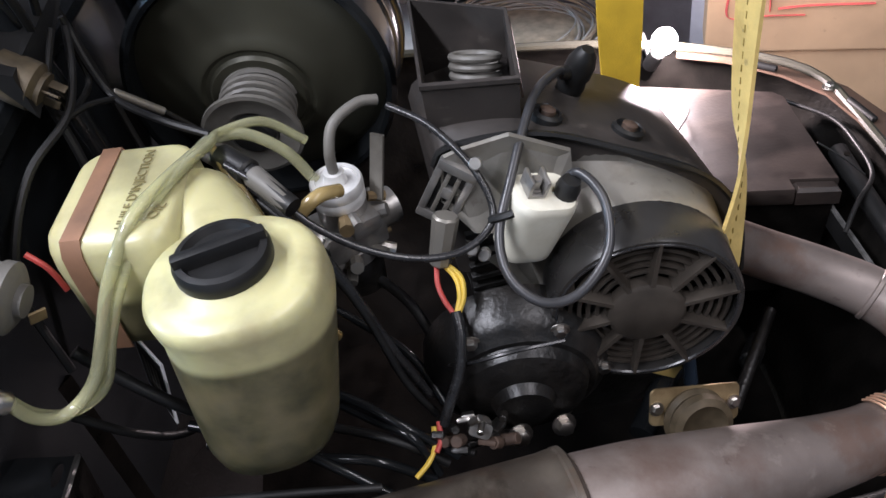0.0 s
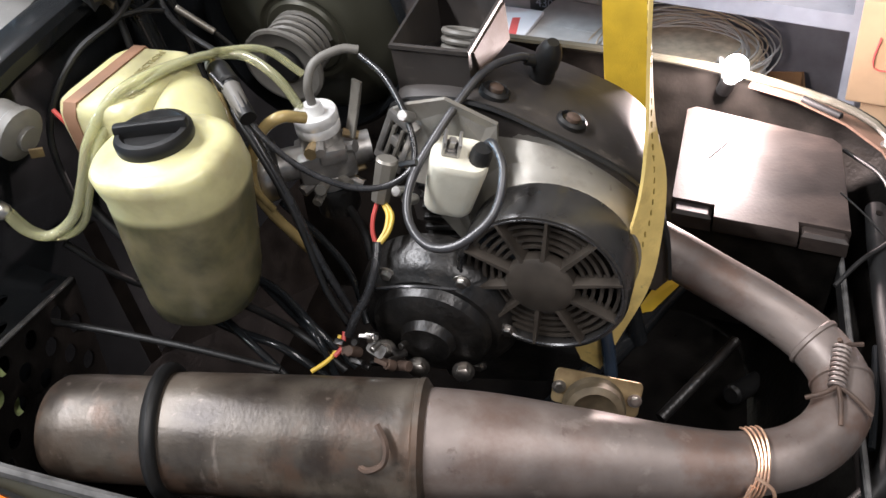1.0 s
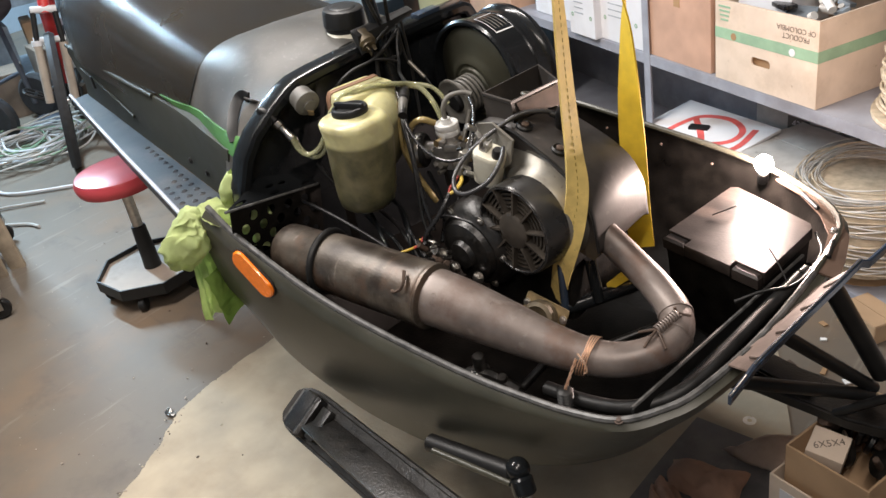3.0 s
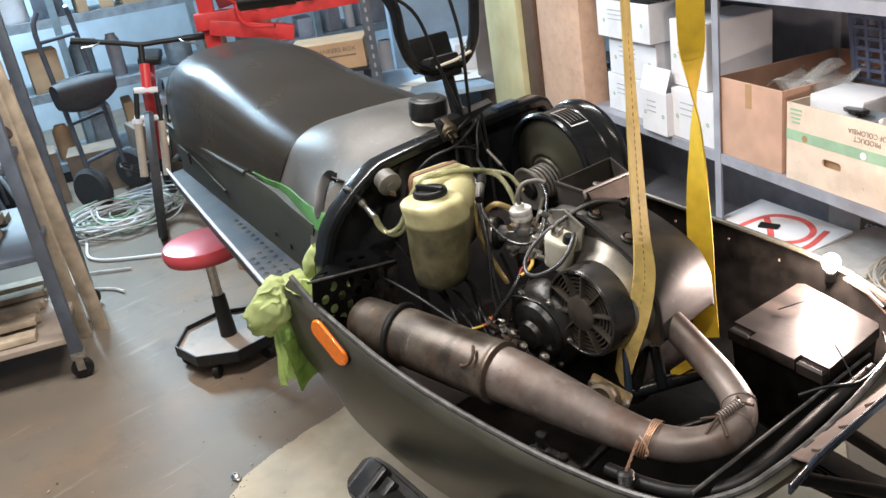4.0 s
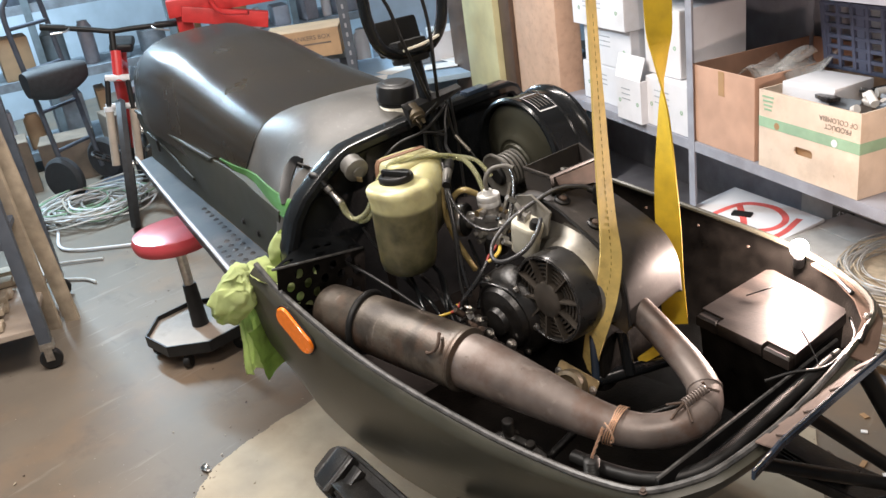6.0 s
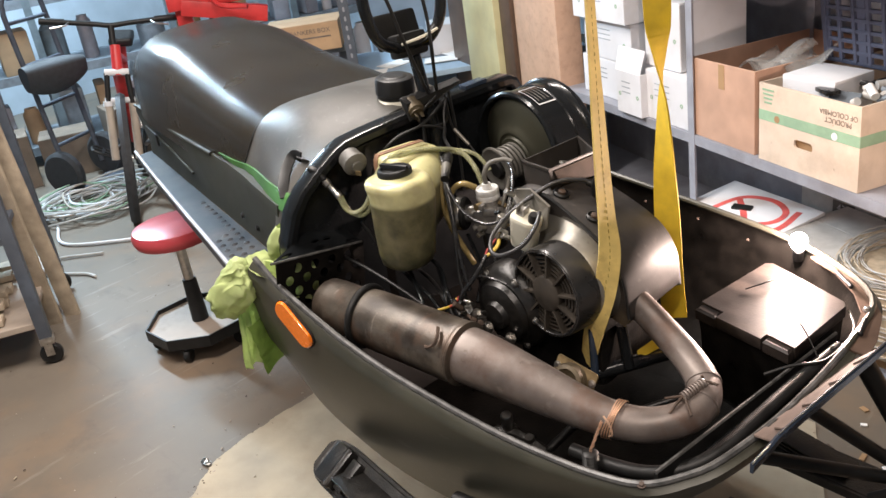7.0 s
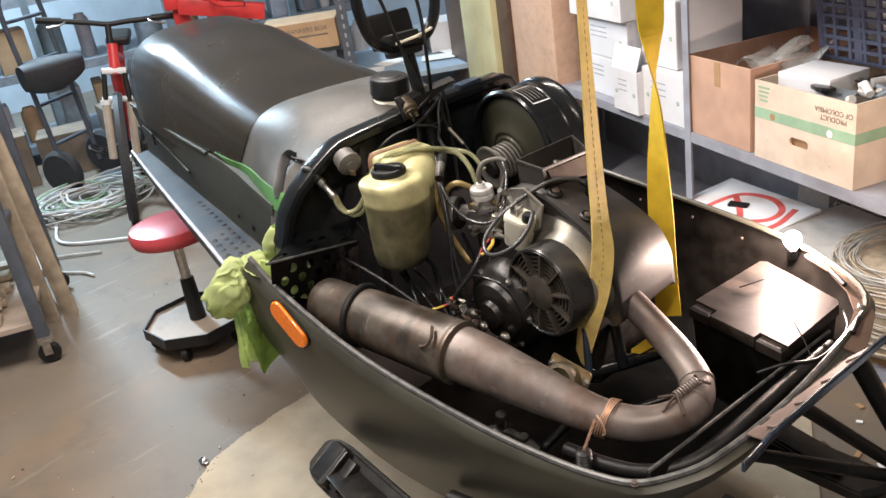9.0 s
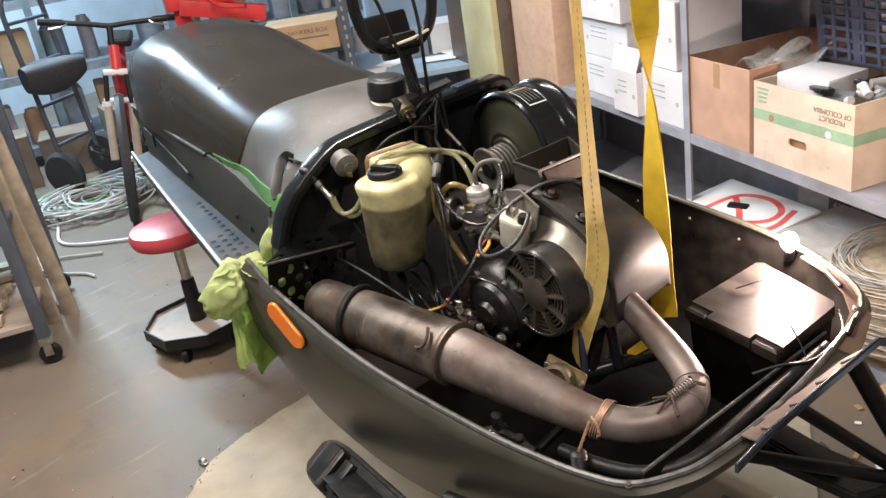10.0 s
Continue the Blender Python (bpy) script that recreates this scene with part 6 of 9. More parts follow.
for j in range(4):
    lm = nb()
    rows = [[dc + hh * 0.1360 * math.cos(a0 + (a1 - a0) * (0.16 + 0.68 * k / 6)) + V(0, 0, 0.1360 * math.sin(a0 + (a1 - a0) * (0.16 + 0.68 * k / 6))) + dl * (0.033 + 0.009 * j + t) for t in (0, 0.0022)] for k in range(7)]
    loft(lm, rows, closed=False, caps=False)
    part("label_bar", lm, "grey_plastic", drum)

# open air duct
du = nb()
duo = [(-0.168, 0.172), (-0.088, 0.150), (-0.068, 0.268), (-0.150, 0.330)]
c = V(-0.12, 0.235, 0)


def duct_ring(z, k):
    return [V(c.x + (x - c.x) * k, c.y + (y - c.y) * k, z) for x, y in duo]


loft(du, [duct_ring(0.90, 0.95), duct_ring(0.99, 1.0), duct_ring(0.993, 1.03), duct_ring(0.997, 1.03), duct_ring(0.997, 0.96), duct_ring(0.91, 0.90)], caps=False)
v_ = [du.verts.new(p) for p in duct_ring(0.912, 0.92)]
du.faces.new(v_)
duct = part("air_duct", du, "cover", sled, "open black plastic air duct", angle=30)
# added pale flap stands for the lamplight on the duct's inner wall
dw = nb()
loft(dw, [[(-0.086, 0.160, 0.99), (-0.084, 0.160, 0.99), (-0.080, 0.170, 0.962), (-0.082, 0.170, 0.962)], [(-0.068, 0.266, 0.99), (-0.065, 0.266, 0.99), (-0.062, 0.262, 0.95), (-0.065, 0.262, 0.95)]])
part("lit_inner_flap", dw, "dusty", duct, "paler flap standing in for lamplight on the duct wall")
for k in range(7):
    be = nb()
    p = V(-0.112 + 0.001 * k, 0.232 + 0.002 * k, 0.918 + 0.0085 * k)
    lathe(be, [(0.022 + 0.0036 * math.cos(a_), 0.0036 * math.sin(a_)) for a_ in np.linspace(0, 2 * math.pi, 9)], along(p, p + V(0.2, 0.4, 1)), 24, close=False)
    part("bellows_ring", be, "grey_plastic", duct, "pale ring of a ribbed hose")

# battery box
tl, tf, tr, tbk = V(0.115, 0.295, 0.692), V(0.322, 0.250, 0.676), V(0.346, 0.455, 0.680), V(0.152, 0.545, 0.688)


def lidp(u, v, d=0.0):
    """A place on the lid: u along its front edge, v to the back, d down."""
    return tl.lerp(tf, u).lerp(tbk.lerp(tr, u), v) - V(0, 0, d)


bbx = nb()
loft(bbx, [[lidp(0.5 + (u - 0.5) * k, 0.5 + (v - 0.5) * k, d) for u, v in ((0, 0), (1, 0), (1, 1), (0, 1))] for k, d in ((0.86, 0.19), (0.92, 0.05), (0.94, 0.022))])
bat = part("battery_box", bbx, "pan_in", sled, "black plastic battery box", angle=30)
ld = nb()
notched = [(0.0, 0.10), (0.25, 0.10), (0.25, 0.0), (0.72, 0.0), (0.72, 0.09), (1.0, 0.09), (1.0, 0.95), (0.95, 1.0), (0.06, 1.0), (0.0, 0.95)]
loft(ld, [[lidp(0.5 + (u - 0.5) * k, 0.5 + (v - 0.5) * k, d) for u, v in notched] for k, d in ((0.99, 0.024), (1.0, 0.021), (1.0, 0.002), (0.992, 0.0))])
lid = part("battery_lid", ld, "battery", bat, "dusty black lid with corner latches", angle=40)
for u0, u1, v0, v1 in ((0.015, 0.238, 0.008, 0.092), (0.732, 0.985, 0.008, 0.082)):
    lt = nb()
    loft(lt, [[lidp(u, v, d) for u, v in ((u0 + e, v0 + e), (u1 - e, v0 + e), (u1 - e, v1), (u0 + e, v1))] for e, d in ((0.02, 0.030), (0.0, 0.026), (0.0, 0.007), (0.02, 0.003))])
    part("lid_latch", lt, "battery", lid, "recessed dusty corner latch", angle=30)

# clamp lamp standing at the lid's back edge
lamp = thing("work_lamp", (0.205, 0.55, 0.69), "small bare glowing work lamp clipped above the battery box", "lamp")
lb = nb()
lathe(lb, [(0.0, -0.020), (0.009, -0.018), (0.016, -0.009), (0.018, 0.001), (0.015, 0.012), (0.009, 0.021), (0.008, 0.024)], along((0.213, 0.545, 0.745), (0.209, 0.556, 0.720)), 24)
bulb = part("bulb", lb, "glow", lamp, "glowing bulb")
bulb.visible_shadow = False
lsk = nb()
cyl(lsk, (0.2095, 0.554, 0.724), (0.202, 0.570, 0.692), 0.011, seg=16, bevel=0.003)
part("socket", lsk, "rubber", lamp)
lsk = nb()
sweep(lsk, [(0.204, 0.562, 0.70), (0.200, 0.578, 0.72), (0.198, 0.590, 0.735), (0.196, 0.600, 0.72)], 0.004, 8, n=5)
part("clamp_jaw", lsk, "steel", lamp)

# nose tube, ending in a flattened eye
t_ = nb()
sweep(t_, [(0.10, -0.095, 0.60), (0.18, -0.098, 0.605), (0.250, -0.086, 0.612), (0.300, -0.045, 0.622), (0.325, 0.01, 0.632), (0.338, 0.10, 0.640), (0.350, 0.20, 0.645), (0.362, 0.29, 0.648), (0.371, 0.345, 0.650)], 0.0125, 14, n=6)
tube = part("nose_tube", t_, "rubber", sled, "black steel tube round the nose")
# a black dot on the tube paints the hole's shaded inside
t_ = nb()
lathe(t_, [(0.004, 0.0), (0.0042, 0.0015), (0.0, 0.0016)], along((0.368, 0.322, 0.6615), (0.372, 0.318, 0.70)), 12)
part("tube_hole", t_, "pan_in", tube)
# flat bar on edge inside the tube
t_ = nb()
loft(t_, [[V(x - 0.003, y, z), V(x + 0.003, y, z), V(x + 0.003, y, z - 0.030), V(x - 0.003, y, z - 0.030)] for x, y, z in ((0.275, -0.118, 0.646), (0.296, 0.07, 0.640), (0.317, 0.25, 0.635), (0.338, 0.42, 0.632))])
brc = part("nose_brace", t_, "rubber", sled, "flat black bar on edge inside the nose", smooth=False)
# pale strip paints the light caught by the bar's top edge
t_ = nb()
sweep(t_, [(0.275, -0.118, 0.6465), (0.296, 0.07, 0.6405), (0.317, 0.25, 0.6355), (0.338, 0.42, 0.6325)], 0.0034, 6, n=2)
part("lit_top_edge", t_, "pan_edge", brc)
# second thin lip beside the tube
t_ = nb()
sweep(t_, [(0.300, -0.005, 0.622), (0.318, 0.07, 0.632), (0.328, 0.12, 0.637)], 0.0045, 8, n=4)
part("clip_wire", t_, "black_gloss", sled)
# front plate with square notches, and the bar along its outer edge
bar = thing("nose_bar", (0.46, 0.1, 0.68), "bent blue-black steel bar along the nose with a dusty plate", "metal bar")
bb4 = nb()
bpts = [(0.420, -0.105, 0.719), (0.4185, -0.046, 0.712), (0.421, -0.024, 0.717), (0.428, 0.03, 0.718), (0.444, 0.14, 0.721), (0.458, 0.23, 0.723), (0.468, 0.30, 0.725), (0.476, 0.318, 0.716), (0.492, 0.385, 0.722)]
loft(bb4, [[V(x, y, z) + V(0.002, 0, 0), V(x, y, z) + V(0.005, -0.001, -0.002), V(x, y, z) + V(0.003, -0.001, -0.016), V(x, y, z) + V(-0.002, 0, -0.016), V(x, y, z) + V(-0.002, 0.001, -0.001)] for x, y, z in bpts])
part("bar", bb4, "blue", bar, "flat blue-black bar", angle=25)
for a_, b_ in ((2, 6), (0, 1)):
    be_ = nb()
    sweep(be_, [V(*bpts[k]) + V(0.002, 0, 0.0008) for k in range(a_, b_ + 1)], 0.0014, 6, n=1)
    part("polished_edge", be_, "steel", bar, "bare polished edge of the bar")
# the plate's inner edge is cut into teeth
pl_in, pl_out = (V(0.365, 0.019, 0.667), V(0.400, 0.262, 0.664)), (V(0.417, -0.030, 0.708), V(0.466, 0.292, 0.717))
bb5 = nb()
edge_in = []
for k in range(9):
    f0, f1 = k / 9, (k + 1) / 9
    dep = 0.24 if k % 2 else 0.0
    for f in (f0, f1):
        edge_in.append(pl_in[0].lerp(pl_in[1], f).lerp(pl_out[0].lerp(pl_out[1], f), dep))
rows = []
for k, p in enumerate(edge_in):
    f = ((k + 1) // 2) / 9
    rows.append([p, pl_out[0].lerp(pl_out[1], f)])
for a_, b_ in zip(rows, rows[1:]):
    if (a_[1] - b_[1]).length < 1e-6:
        continue
    va = [bb5.verts.new(q) for q in (a_[0], a_[1], b_[1], b_[0])]
    vb = [bb5.verts.new(q - V(0.002, 0, 0.003)) for q in (a_[0], a_[1], b_[1], b_[0])]
    bb5.faces.new(va)
    bb5.faces.new(vb[::-1])
    for q in range(4):
        bb5.faces.new((va[q], vb[q], vb[(q + 1) % 4], va[(q + 1) % 4]))
bmesh.ops.remove_doubles(bb5, verts=bb5.verts, dist=1e-5)
part("front_plate", bb5, "dusty", bar, "dusty brown front plate with a toothed edge", smooth=False)
for k in range(4):
    f = 0.10 + 0.25 * k
    c0, c1 = pl_in[0].lerp(pl_in[1], f), pl_out[0].lerp(pl_out[1], f)
    sq = nb()
    sweep(sq, [tuple(c0.lerp(c1, 0.62) + V(-0.001, 0, 0.001)), tuple(c0.lerp(c1, 0.92) + V(-0.001, 0, 0.001))], 0.0024, 6, n=2)
    part("plate_rib", sq, "dusty", bar)
# curved dusty flange at the far front corner
wb3 = nb()
loft(wb3, [[V(x, y, z), V(x + dx, y + dy, z - 0.002), V(x + dx, y + dy, z - 0.006), V(x, y, z - 0.004)] for x, y, z, dx, dy in ((0.235, 0.552, 0.712, 0.010, 0.022), (0.294, 0.520, 0.706, 0.018, 0.022), (0.350, 0.466, 0.700, 0.026, 0.016), (0.384, 0.410, 0.695, 0.034, 0.006), (0.394, 0.350, 0.690, 0.040, -0.004), (0.396, 0.300, 0.684, 0.042, -0.008))])
fl2 = part("corner_flange", wb3, "brown_steel", sled, "dusty curved flange at the pan's front corner", angle=60)
for a_, b_ in (((0.40, 0.385, 0.697), (0.408, 0.335, 0.694)), ((0.300, 0.512, 0.712), (0.345, 0.470, 0.708))):
    wb3 = nb()
    cyl(wb3, a_, b_, 0.005, seg=10, bevel=0.002)
    part("hook_slot", wb3, "rubber", fl2)
bt_ = nb()
bolt(bt_, (0.392, 0.418, 0.697), (0, 0, 1), 0.006, 0.006)
part("flange_bolt", bt_, "steel", fl2)

for p in ((-0.03, 0.588, 0.735), (0.092, 0.576, 0.712), (-0.17, 0.60, 0.75)):
    rv = nb()
    bolt(rv, p, (0, -1, 0.1), 0.0032, 0.002, washer=False)
    part("pan_rivet", rv, "dusty", sled)
rv = nb()
bolt(rv, (0.262, -0.137, 0.631), (0, -0.4, 1), 0.005, 0.003)
part("pan_rivet", rv, "dusty", sled)

# skis and suspension
def ski(place, yaw, roll):
    m = Matrix.Translation(place) @ Matrix.Rotation(radians(yaw), 4, "Z") @ Matrix.Rotation(radians(roll), 4, "X")
    s = nb()
    rings = []
    for x, z, w in ((-0.106, 0.012, 0.030), (-0.100, 0.006, 0.042), (-0.085, 0.002, 0.050), (-0.06, 0.0, 0.053), (0.1, 0.0, 0.053), (0.4, 0.0, 0.055), (0.75, 0.005, 0.055), (0.9, 0.03, 0.053), (1.0, 0.08, 0.045), (1.05, 0.13, 0.03)):
        rings.append([m @ V(x, -w, z), m @ V(x, -w * 0.96, z + 0.018), m @ V(x, -w * 0.86, z + 0.018), m @ V(x, -w * 0.82, z + 0.020), m @ V(x, w * 0.82, z + 0.020), m @ V(x, w * 0.86, z + 0.018), m @ V(x, w * 0.96, z + 0.018), m @ V(x, w, z), m @ V(x, w * 0.3, z - 0.012), m @ V(x, -w * 0.3, z - 0.012)])
    loft(s, rings)
    sk = part("ski", s, "black_part", sled, "black steel ski with scraped paint", angle=30)
    sd_ = nb()
    box(sd_, (0.062, 0.088, 0.030), m @ pose(-0.048, 0, 0.028), 0.010)
    box(sd_, (0.030, 0.070, 0.020), m @ pose(0.004, 0, 0.026), 0.004)
    cyl(sd_, m @ V(-0.03, -0.045, 0.036), m @ V(-0.03, 0.045, 0.036), 0.009, seg=14, bevel=0.002)
    part("spring_saddle", sd_, "black_part", sk)
    for k in range(3):
        lf = nb()
        sweep(lf, [m @ V(-0.02 + 0.06 * k, 0, 0.026 + 0.004 * k), m @ V(0.18, 0, 0.060 - 0.009 * k), m @ V(0.38, 0, 0.072 - 0.009 * k), m @ V(0.66 - 0.06 * k, 0, 0.03)], 0.003, 6, n=6, shape=rrect(20, 1.6, 0.4, 2))
        part("leaf_spring", lf, "black_part", sk)
    hl = nb()
    sweep(hl, [m @ V(0.72, -0.04, 0.02), m @ V(0.84, -0.03, 0.12), m @ V(0.96, 0.0, 0.16), m @ V(1.05, 0.0, 0.13)], 0.010, 10, n=6)
    part("ski_loop", hl, "rubber", sk, "black tubular ski handle")
    return m


ski((-0.355, -0.235, 0.418), -11, 32)
ski((-0.30, 0.60, 0.225), -8, 0)
for a, b, r in (((-0.12, -0.185, 0.452), (0.07, -0.178, 0.462), 0.017), ((0.36, 0.45, 0.60), (0.47, 0.54, 0.31), 0.020), ((0.30, 0.30, 0.55), (0.46, 0.53, 0.28), 0.014), ((0.20, 0.20, 0.45), (0.46, 0.52, 0.27), 0.014)):
    leg = nb()
    cyl(leg, a, b, r, seg=14, bevel=0.004)
    part("suspension_arm", leg, "rubber", sled, "black suspension leg")
kn = nb()
cyl(kn, (-0.09, -0.206, 0.462), (0.075, -0.196, 0.455), 0.006, seg=10)
part("arm_rib", kn, "pan", sled)
kn = nb()
bmesh.ops.create_icosphere(kn, subdivisions=3, radius=0.022, matrix=Matrix.Translation((0.075, -0.172, 0.468)))
part("spindle_joint", kn, "black_gloss", sled)
kn = nb()
cyl(kn, (0.085, -0.18, 0.462), (0.100, -0.19, 0.435), 0.021, seg=18, bevel=0.004)
part("spindle_boot", kn, "black_gloss", sled)
kn = nb()
cyl(kn, (0.100, -0.19, 0.436), (0.13, -0.205, 0.37), 0.010, seg=12)
part("spindle_pin", kn, "steel", sled)
# ---- yellow slings ----
def strap_mesh(bm, pts, half, thick=0.0016):
    """A band through (x, y, z, turn): turn is the angle of its width, in degrees about z."""
    path = smooth_path(pts, 6)
    rings = []
    for i, q in enumerate(path):
        c = Vector(q[:3])
        d = (Vector(path[min(i + 1, len(path) - 1)][:3]) - Vector(path[max(i - 1, 0)][:3])).normalized()
        a = radians(q[3])
        w = V(math.cos(a), math.sin(a), 0)
        w = (w - d * w.dot(d)).normalized()
        nn = w.cross(d)
        rings.append([c - w * half + nn * thick, c + w * half + nn * thick, c + w * half - nn * thick, c - w * half - nn * thick])
    return loft(bm, rings), path


s1 = thing("lifting_strap", (-0.0, 0.12, 0.62), "yellow webbing lifting strap hung taut beside the fan", "strap", "lifting straps")
s_bm, s_path = strap_mesh(nb(), [(0.072, 0.085, 3.0, 120), (0.072, 0.085, 1.9, 115), (0.073, 0.085, 1.3, 105), (0.074, 0.084, 1.15, 96), (0.075, 0.084, 1.04, 88), (0.078, 0.083, 0.95, 79), (0.082, 0.078, 0.89, 52), (0.074, 0.070, 0.825, 28), (0.062, 0.063, 0.777, 10), (0.038, 0.068, 0.715, -10), (0.016, 0.080, 0.648, -20)], 0.0195)
part("webbing", s_bm, "webbing", s1, "pale yellow webbing")
s2 = thing("lifting_strap", (0.06, 0.3, 0.62), "deep yellow twisted lifting strap beyond the engine", "strap", "lifting straps")
s_bm, _ = strap_mesh(nb(), [(0.052, 0.314, 3.0, -160), (0.052, 0.312, 1.7, -156), (0.053, 0.310, 1.3, -148), (0.055, 0.31, 1.18, -88), (0.057, 0.31, 1.10, -46), (0.058, 0.308, 1.02, -24), (0.058, 0.306, 0.95, -5), (0.06, 0.306, 0.85, 18), (0.06, 0.31, 0.74, 26), (0.06, 0.32, 0.64, 28)], 0.0240)
part("webbing", s_bm, "webbing2", s2, "deep yellow webbing")
tl_ = nb()
loft(tl_, [[(0.075, 0.155, 0.655), (0.08, 0.15, 0.64), (0.082, 0.155, 0.64)], [(0.125, 0.21, 0.70), (0.15, 0.20, 0.69), (0.152, 0.205, 0.69)]])
part("strap_tail", tl_, "webbing2", s2, smooth=False)
for k in range(44):
    # stitches run down the middle of the band, turned with it
    z = 1.30 - 0.0115 * k
    n_ = min(range(len(s_path) - 1), key=lambda i_: abs(s_path[i_][2] - z))
    q0, q1 = s_path[n_], s_path[n_ + 1]
    sth = nb()
    box(sth, (0.0011, 0.0042, 0.0060), Matrix.Translation((q0[0], q0[1], z)) @ Matrix.Rotation(radians(q0[3]), 4, "Z"))
    part("stitch", sth, "thread", s1, smooth=False)




# ---- rag over the pan's corner ----
def cloth(name, pts_fn, nu, nv, material, parent, label="", crumple=0.0, seed=0.0):
    b = nb()
    g = []
    for i in range(nu):
        row = []
        for j in range(nv):
            p = Vector(pts_fn(i / (nu - 1), j / (nv - 1)))
            if crumple:
                q = p + V(seed, seed, seed)
                n1 = noise.noise_vector(q * 16)
                n2 = noise.noise_vector(q * 42)
                p = p + crumple * (V(n1.x, n1.y, n1.z) * 1.6 + V(abs(n2.x), abs(n2.y), abs(n2.z)) * 0.9 - V(0.3, 0.3, 0.3))
            row.append(b.verts.new(p))
        g.append(row)
    for i in range(nu - 1):
        for j in range(nv - 1):
            b.faces.new((g[i][j], g[i + 1][j], g[i + 1][j + 1], g[i][j + 1]))
    bmesh.ops.solidify(b, geom=b.faces[:], thickness=0.0012)
    return part(name, b, material, parent, label, angle=80)


rag = thing("rag", (-0.64, -0.2, 0.5), "crumpled lime green cotton rag hung over the belly pan corner", "rag")


def rag_a(u, v):
    """A puffed fold that bulges out over the corner."""
    a, b_ = 2 * math.pi * u, math.pi * v
    r = math.sin(b_) ** 0.7 * (1 + 0.10 * math.sin(3 * a + 2 * v))
    return V(-0.655 + 0.040 * r * math.cos(a), -0.208 + 0.054 * r * math.sin(a) - 0.022 * (1 - math.cos(b_)) * 0.5, 0.786 + 0.050 * math.cos(b_) + 0.25 * 0.054 * r * math.sin(a))


cloth("rag_upper_fold", rag_a, 96, 60, "rag", rag, crumple=0.0135, seed=1.0)


def rag_b(u, v):
    """The tail, hanging in a few soft folds."""
    fold = math.sin(u * 9 + 1.5 * v) + 0.6 * math.sin(u * 19 + 4 * v) + 0.35 * math.sin(u * 33 - 3 * v)
    y = -0.240 + 0.092 * u + 0.012 * math.sin(5 * v) * (1 - u) + 0.012 * v
    return V(-0.676 + 0.010 * fold * (0.4 + 0.6 * v), y, 0.775 - (0.188 + 0.010 * min(1, u * 2.6) + 0.008 * u) * v)


cloth("rag_hanging_tail", rag_b, 60, 50, "rag", rag, crumple=0.005, seed=4.0)


def rag_c(u, v):
    """The darker inside turned out over the tail's lower half."""
    fold = math.sin(u * 6 + 2.2 * v)
    return V(-0.658 + 0.006 * fold, -0.212 + 0.068 * u + 0.010 * v, 0.715 - 0.03 * (1 - u) - (0.128 + 0.004 * u) * v)


cloth("rag_green_inside", rag_c, 40, 40, "rag_dark", rag, crumple=0.005, seed=7.0)


def rag_d(u, v):
    a = 2 * math.pi * u
    r = 0.014 + 0.017 * math.sin(2.6 * v)
    return V(-0.635 + r * math.cos(a) + 0.03 * v, -0.120 + r * math.sin(a) + 0.02 * v, 0.815 + 0.075 * v)


cloth("rag_knot", rag_d, 30, 20, "rag", rag, crumple=0.008, seed=2.0)


def rag_e(u, v):
    return V(-0.655 + 0.09 * u, -0.205 + 0.075 * v, 0.835 + 0.008 * math.sin(4 * u + 3 * v) - 0.055 * u * v)


cloth("rag_over_edge", rag_e, 30, 20, "rag", rag, crumple=0.006, seed=5.0)


def rag_f(u, v):
    """A wad pushed down behind the drilled plate."""
    return V(-0.590 + 0.050 * u, -0.180 + 0.080 * u, 0.836 - 0.09 * v - 0.012 * u)


cloth("rag_tucked_end", rag_f, 30, 30, "rag", rag, crumple=0.009, seed=8.0)

# ---- shelving ----
SHX = V(0.9, -0.44, 0).normalized()
SHY = V(0.44, 0.9, 0).normalized()
SH0 = V(-0.603, 1.595, 0)


def sh(a, b, z):
    """Along the shelf from its near upright, back from its front, height."""
    return SH0 + SHX * a + SHY * b + V(0, 0, z)


def shm(a, b, z, rz=0):
    return frame_of(sh(a, b, z), SHX) @ Matrix.Rotation(radians(rz), 4, "Z")


shelf = thing("shelf_unit", tuple(sh(0.4, 0.2, 0)), "grey painted steel shelf unit loaded with boxes", "shelf")
for a in (0.0, 1.235, -1.5):
    for bdep in (0.0, 0.5):
        p = nb()
        loft(p, [[sh(a - 0.012, bdep, z), sh(a + 0.022, bdep, z), sh(a + 0.022, bdep + 0.003, z), sh(a - 0.009, bdep + 0.003, z), sh(a - 0.009, bdep + 0.03, z), sh(a - 0.012, bdep + 0.03, z)] for z in (0.0, 2.2)])
        part("upright", p, "shelf", shelf, smooth=False)
for z, x0, x1 in ((0.556, -1.5, 1.27), (0.05, -1.5, 1.27), (1.12, -1.5, 1.27), (1.7, -1.5, 1.27)):
    p = nb()
    box(p, (x1 - x0, 0.5, 0.003), shm((x0 + x1) / 2, 0.255, z - 0.0015))
    box(p, (x1 - x0, 0.003, 0.035), shm((x0 + x1) / 2, 0.003, z - 0.0175))
    part("shelf_board", p, "shelf", shelf, smooth=False)
p = nb()
box(p, (2.8, 0.003, 2.2), shm(-0.12, 0.54, 1.1))
part("back_panel", p, "shelf", shelf, smooth=False)


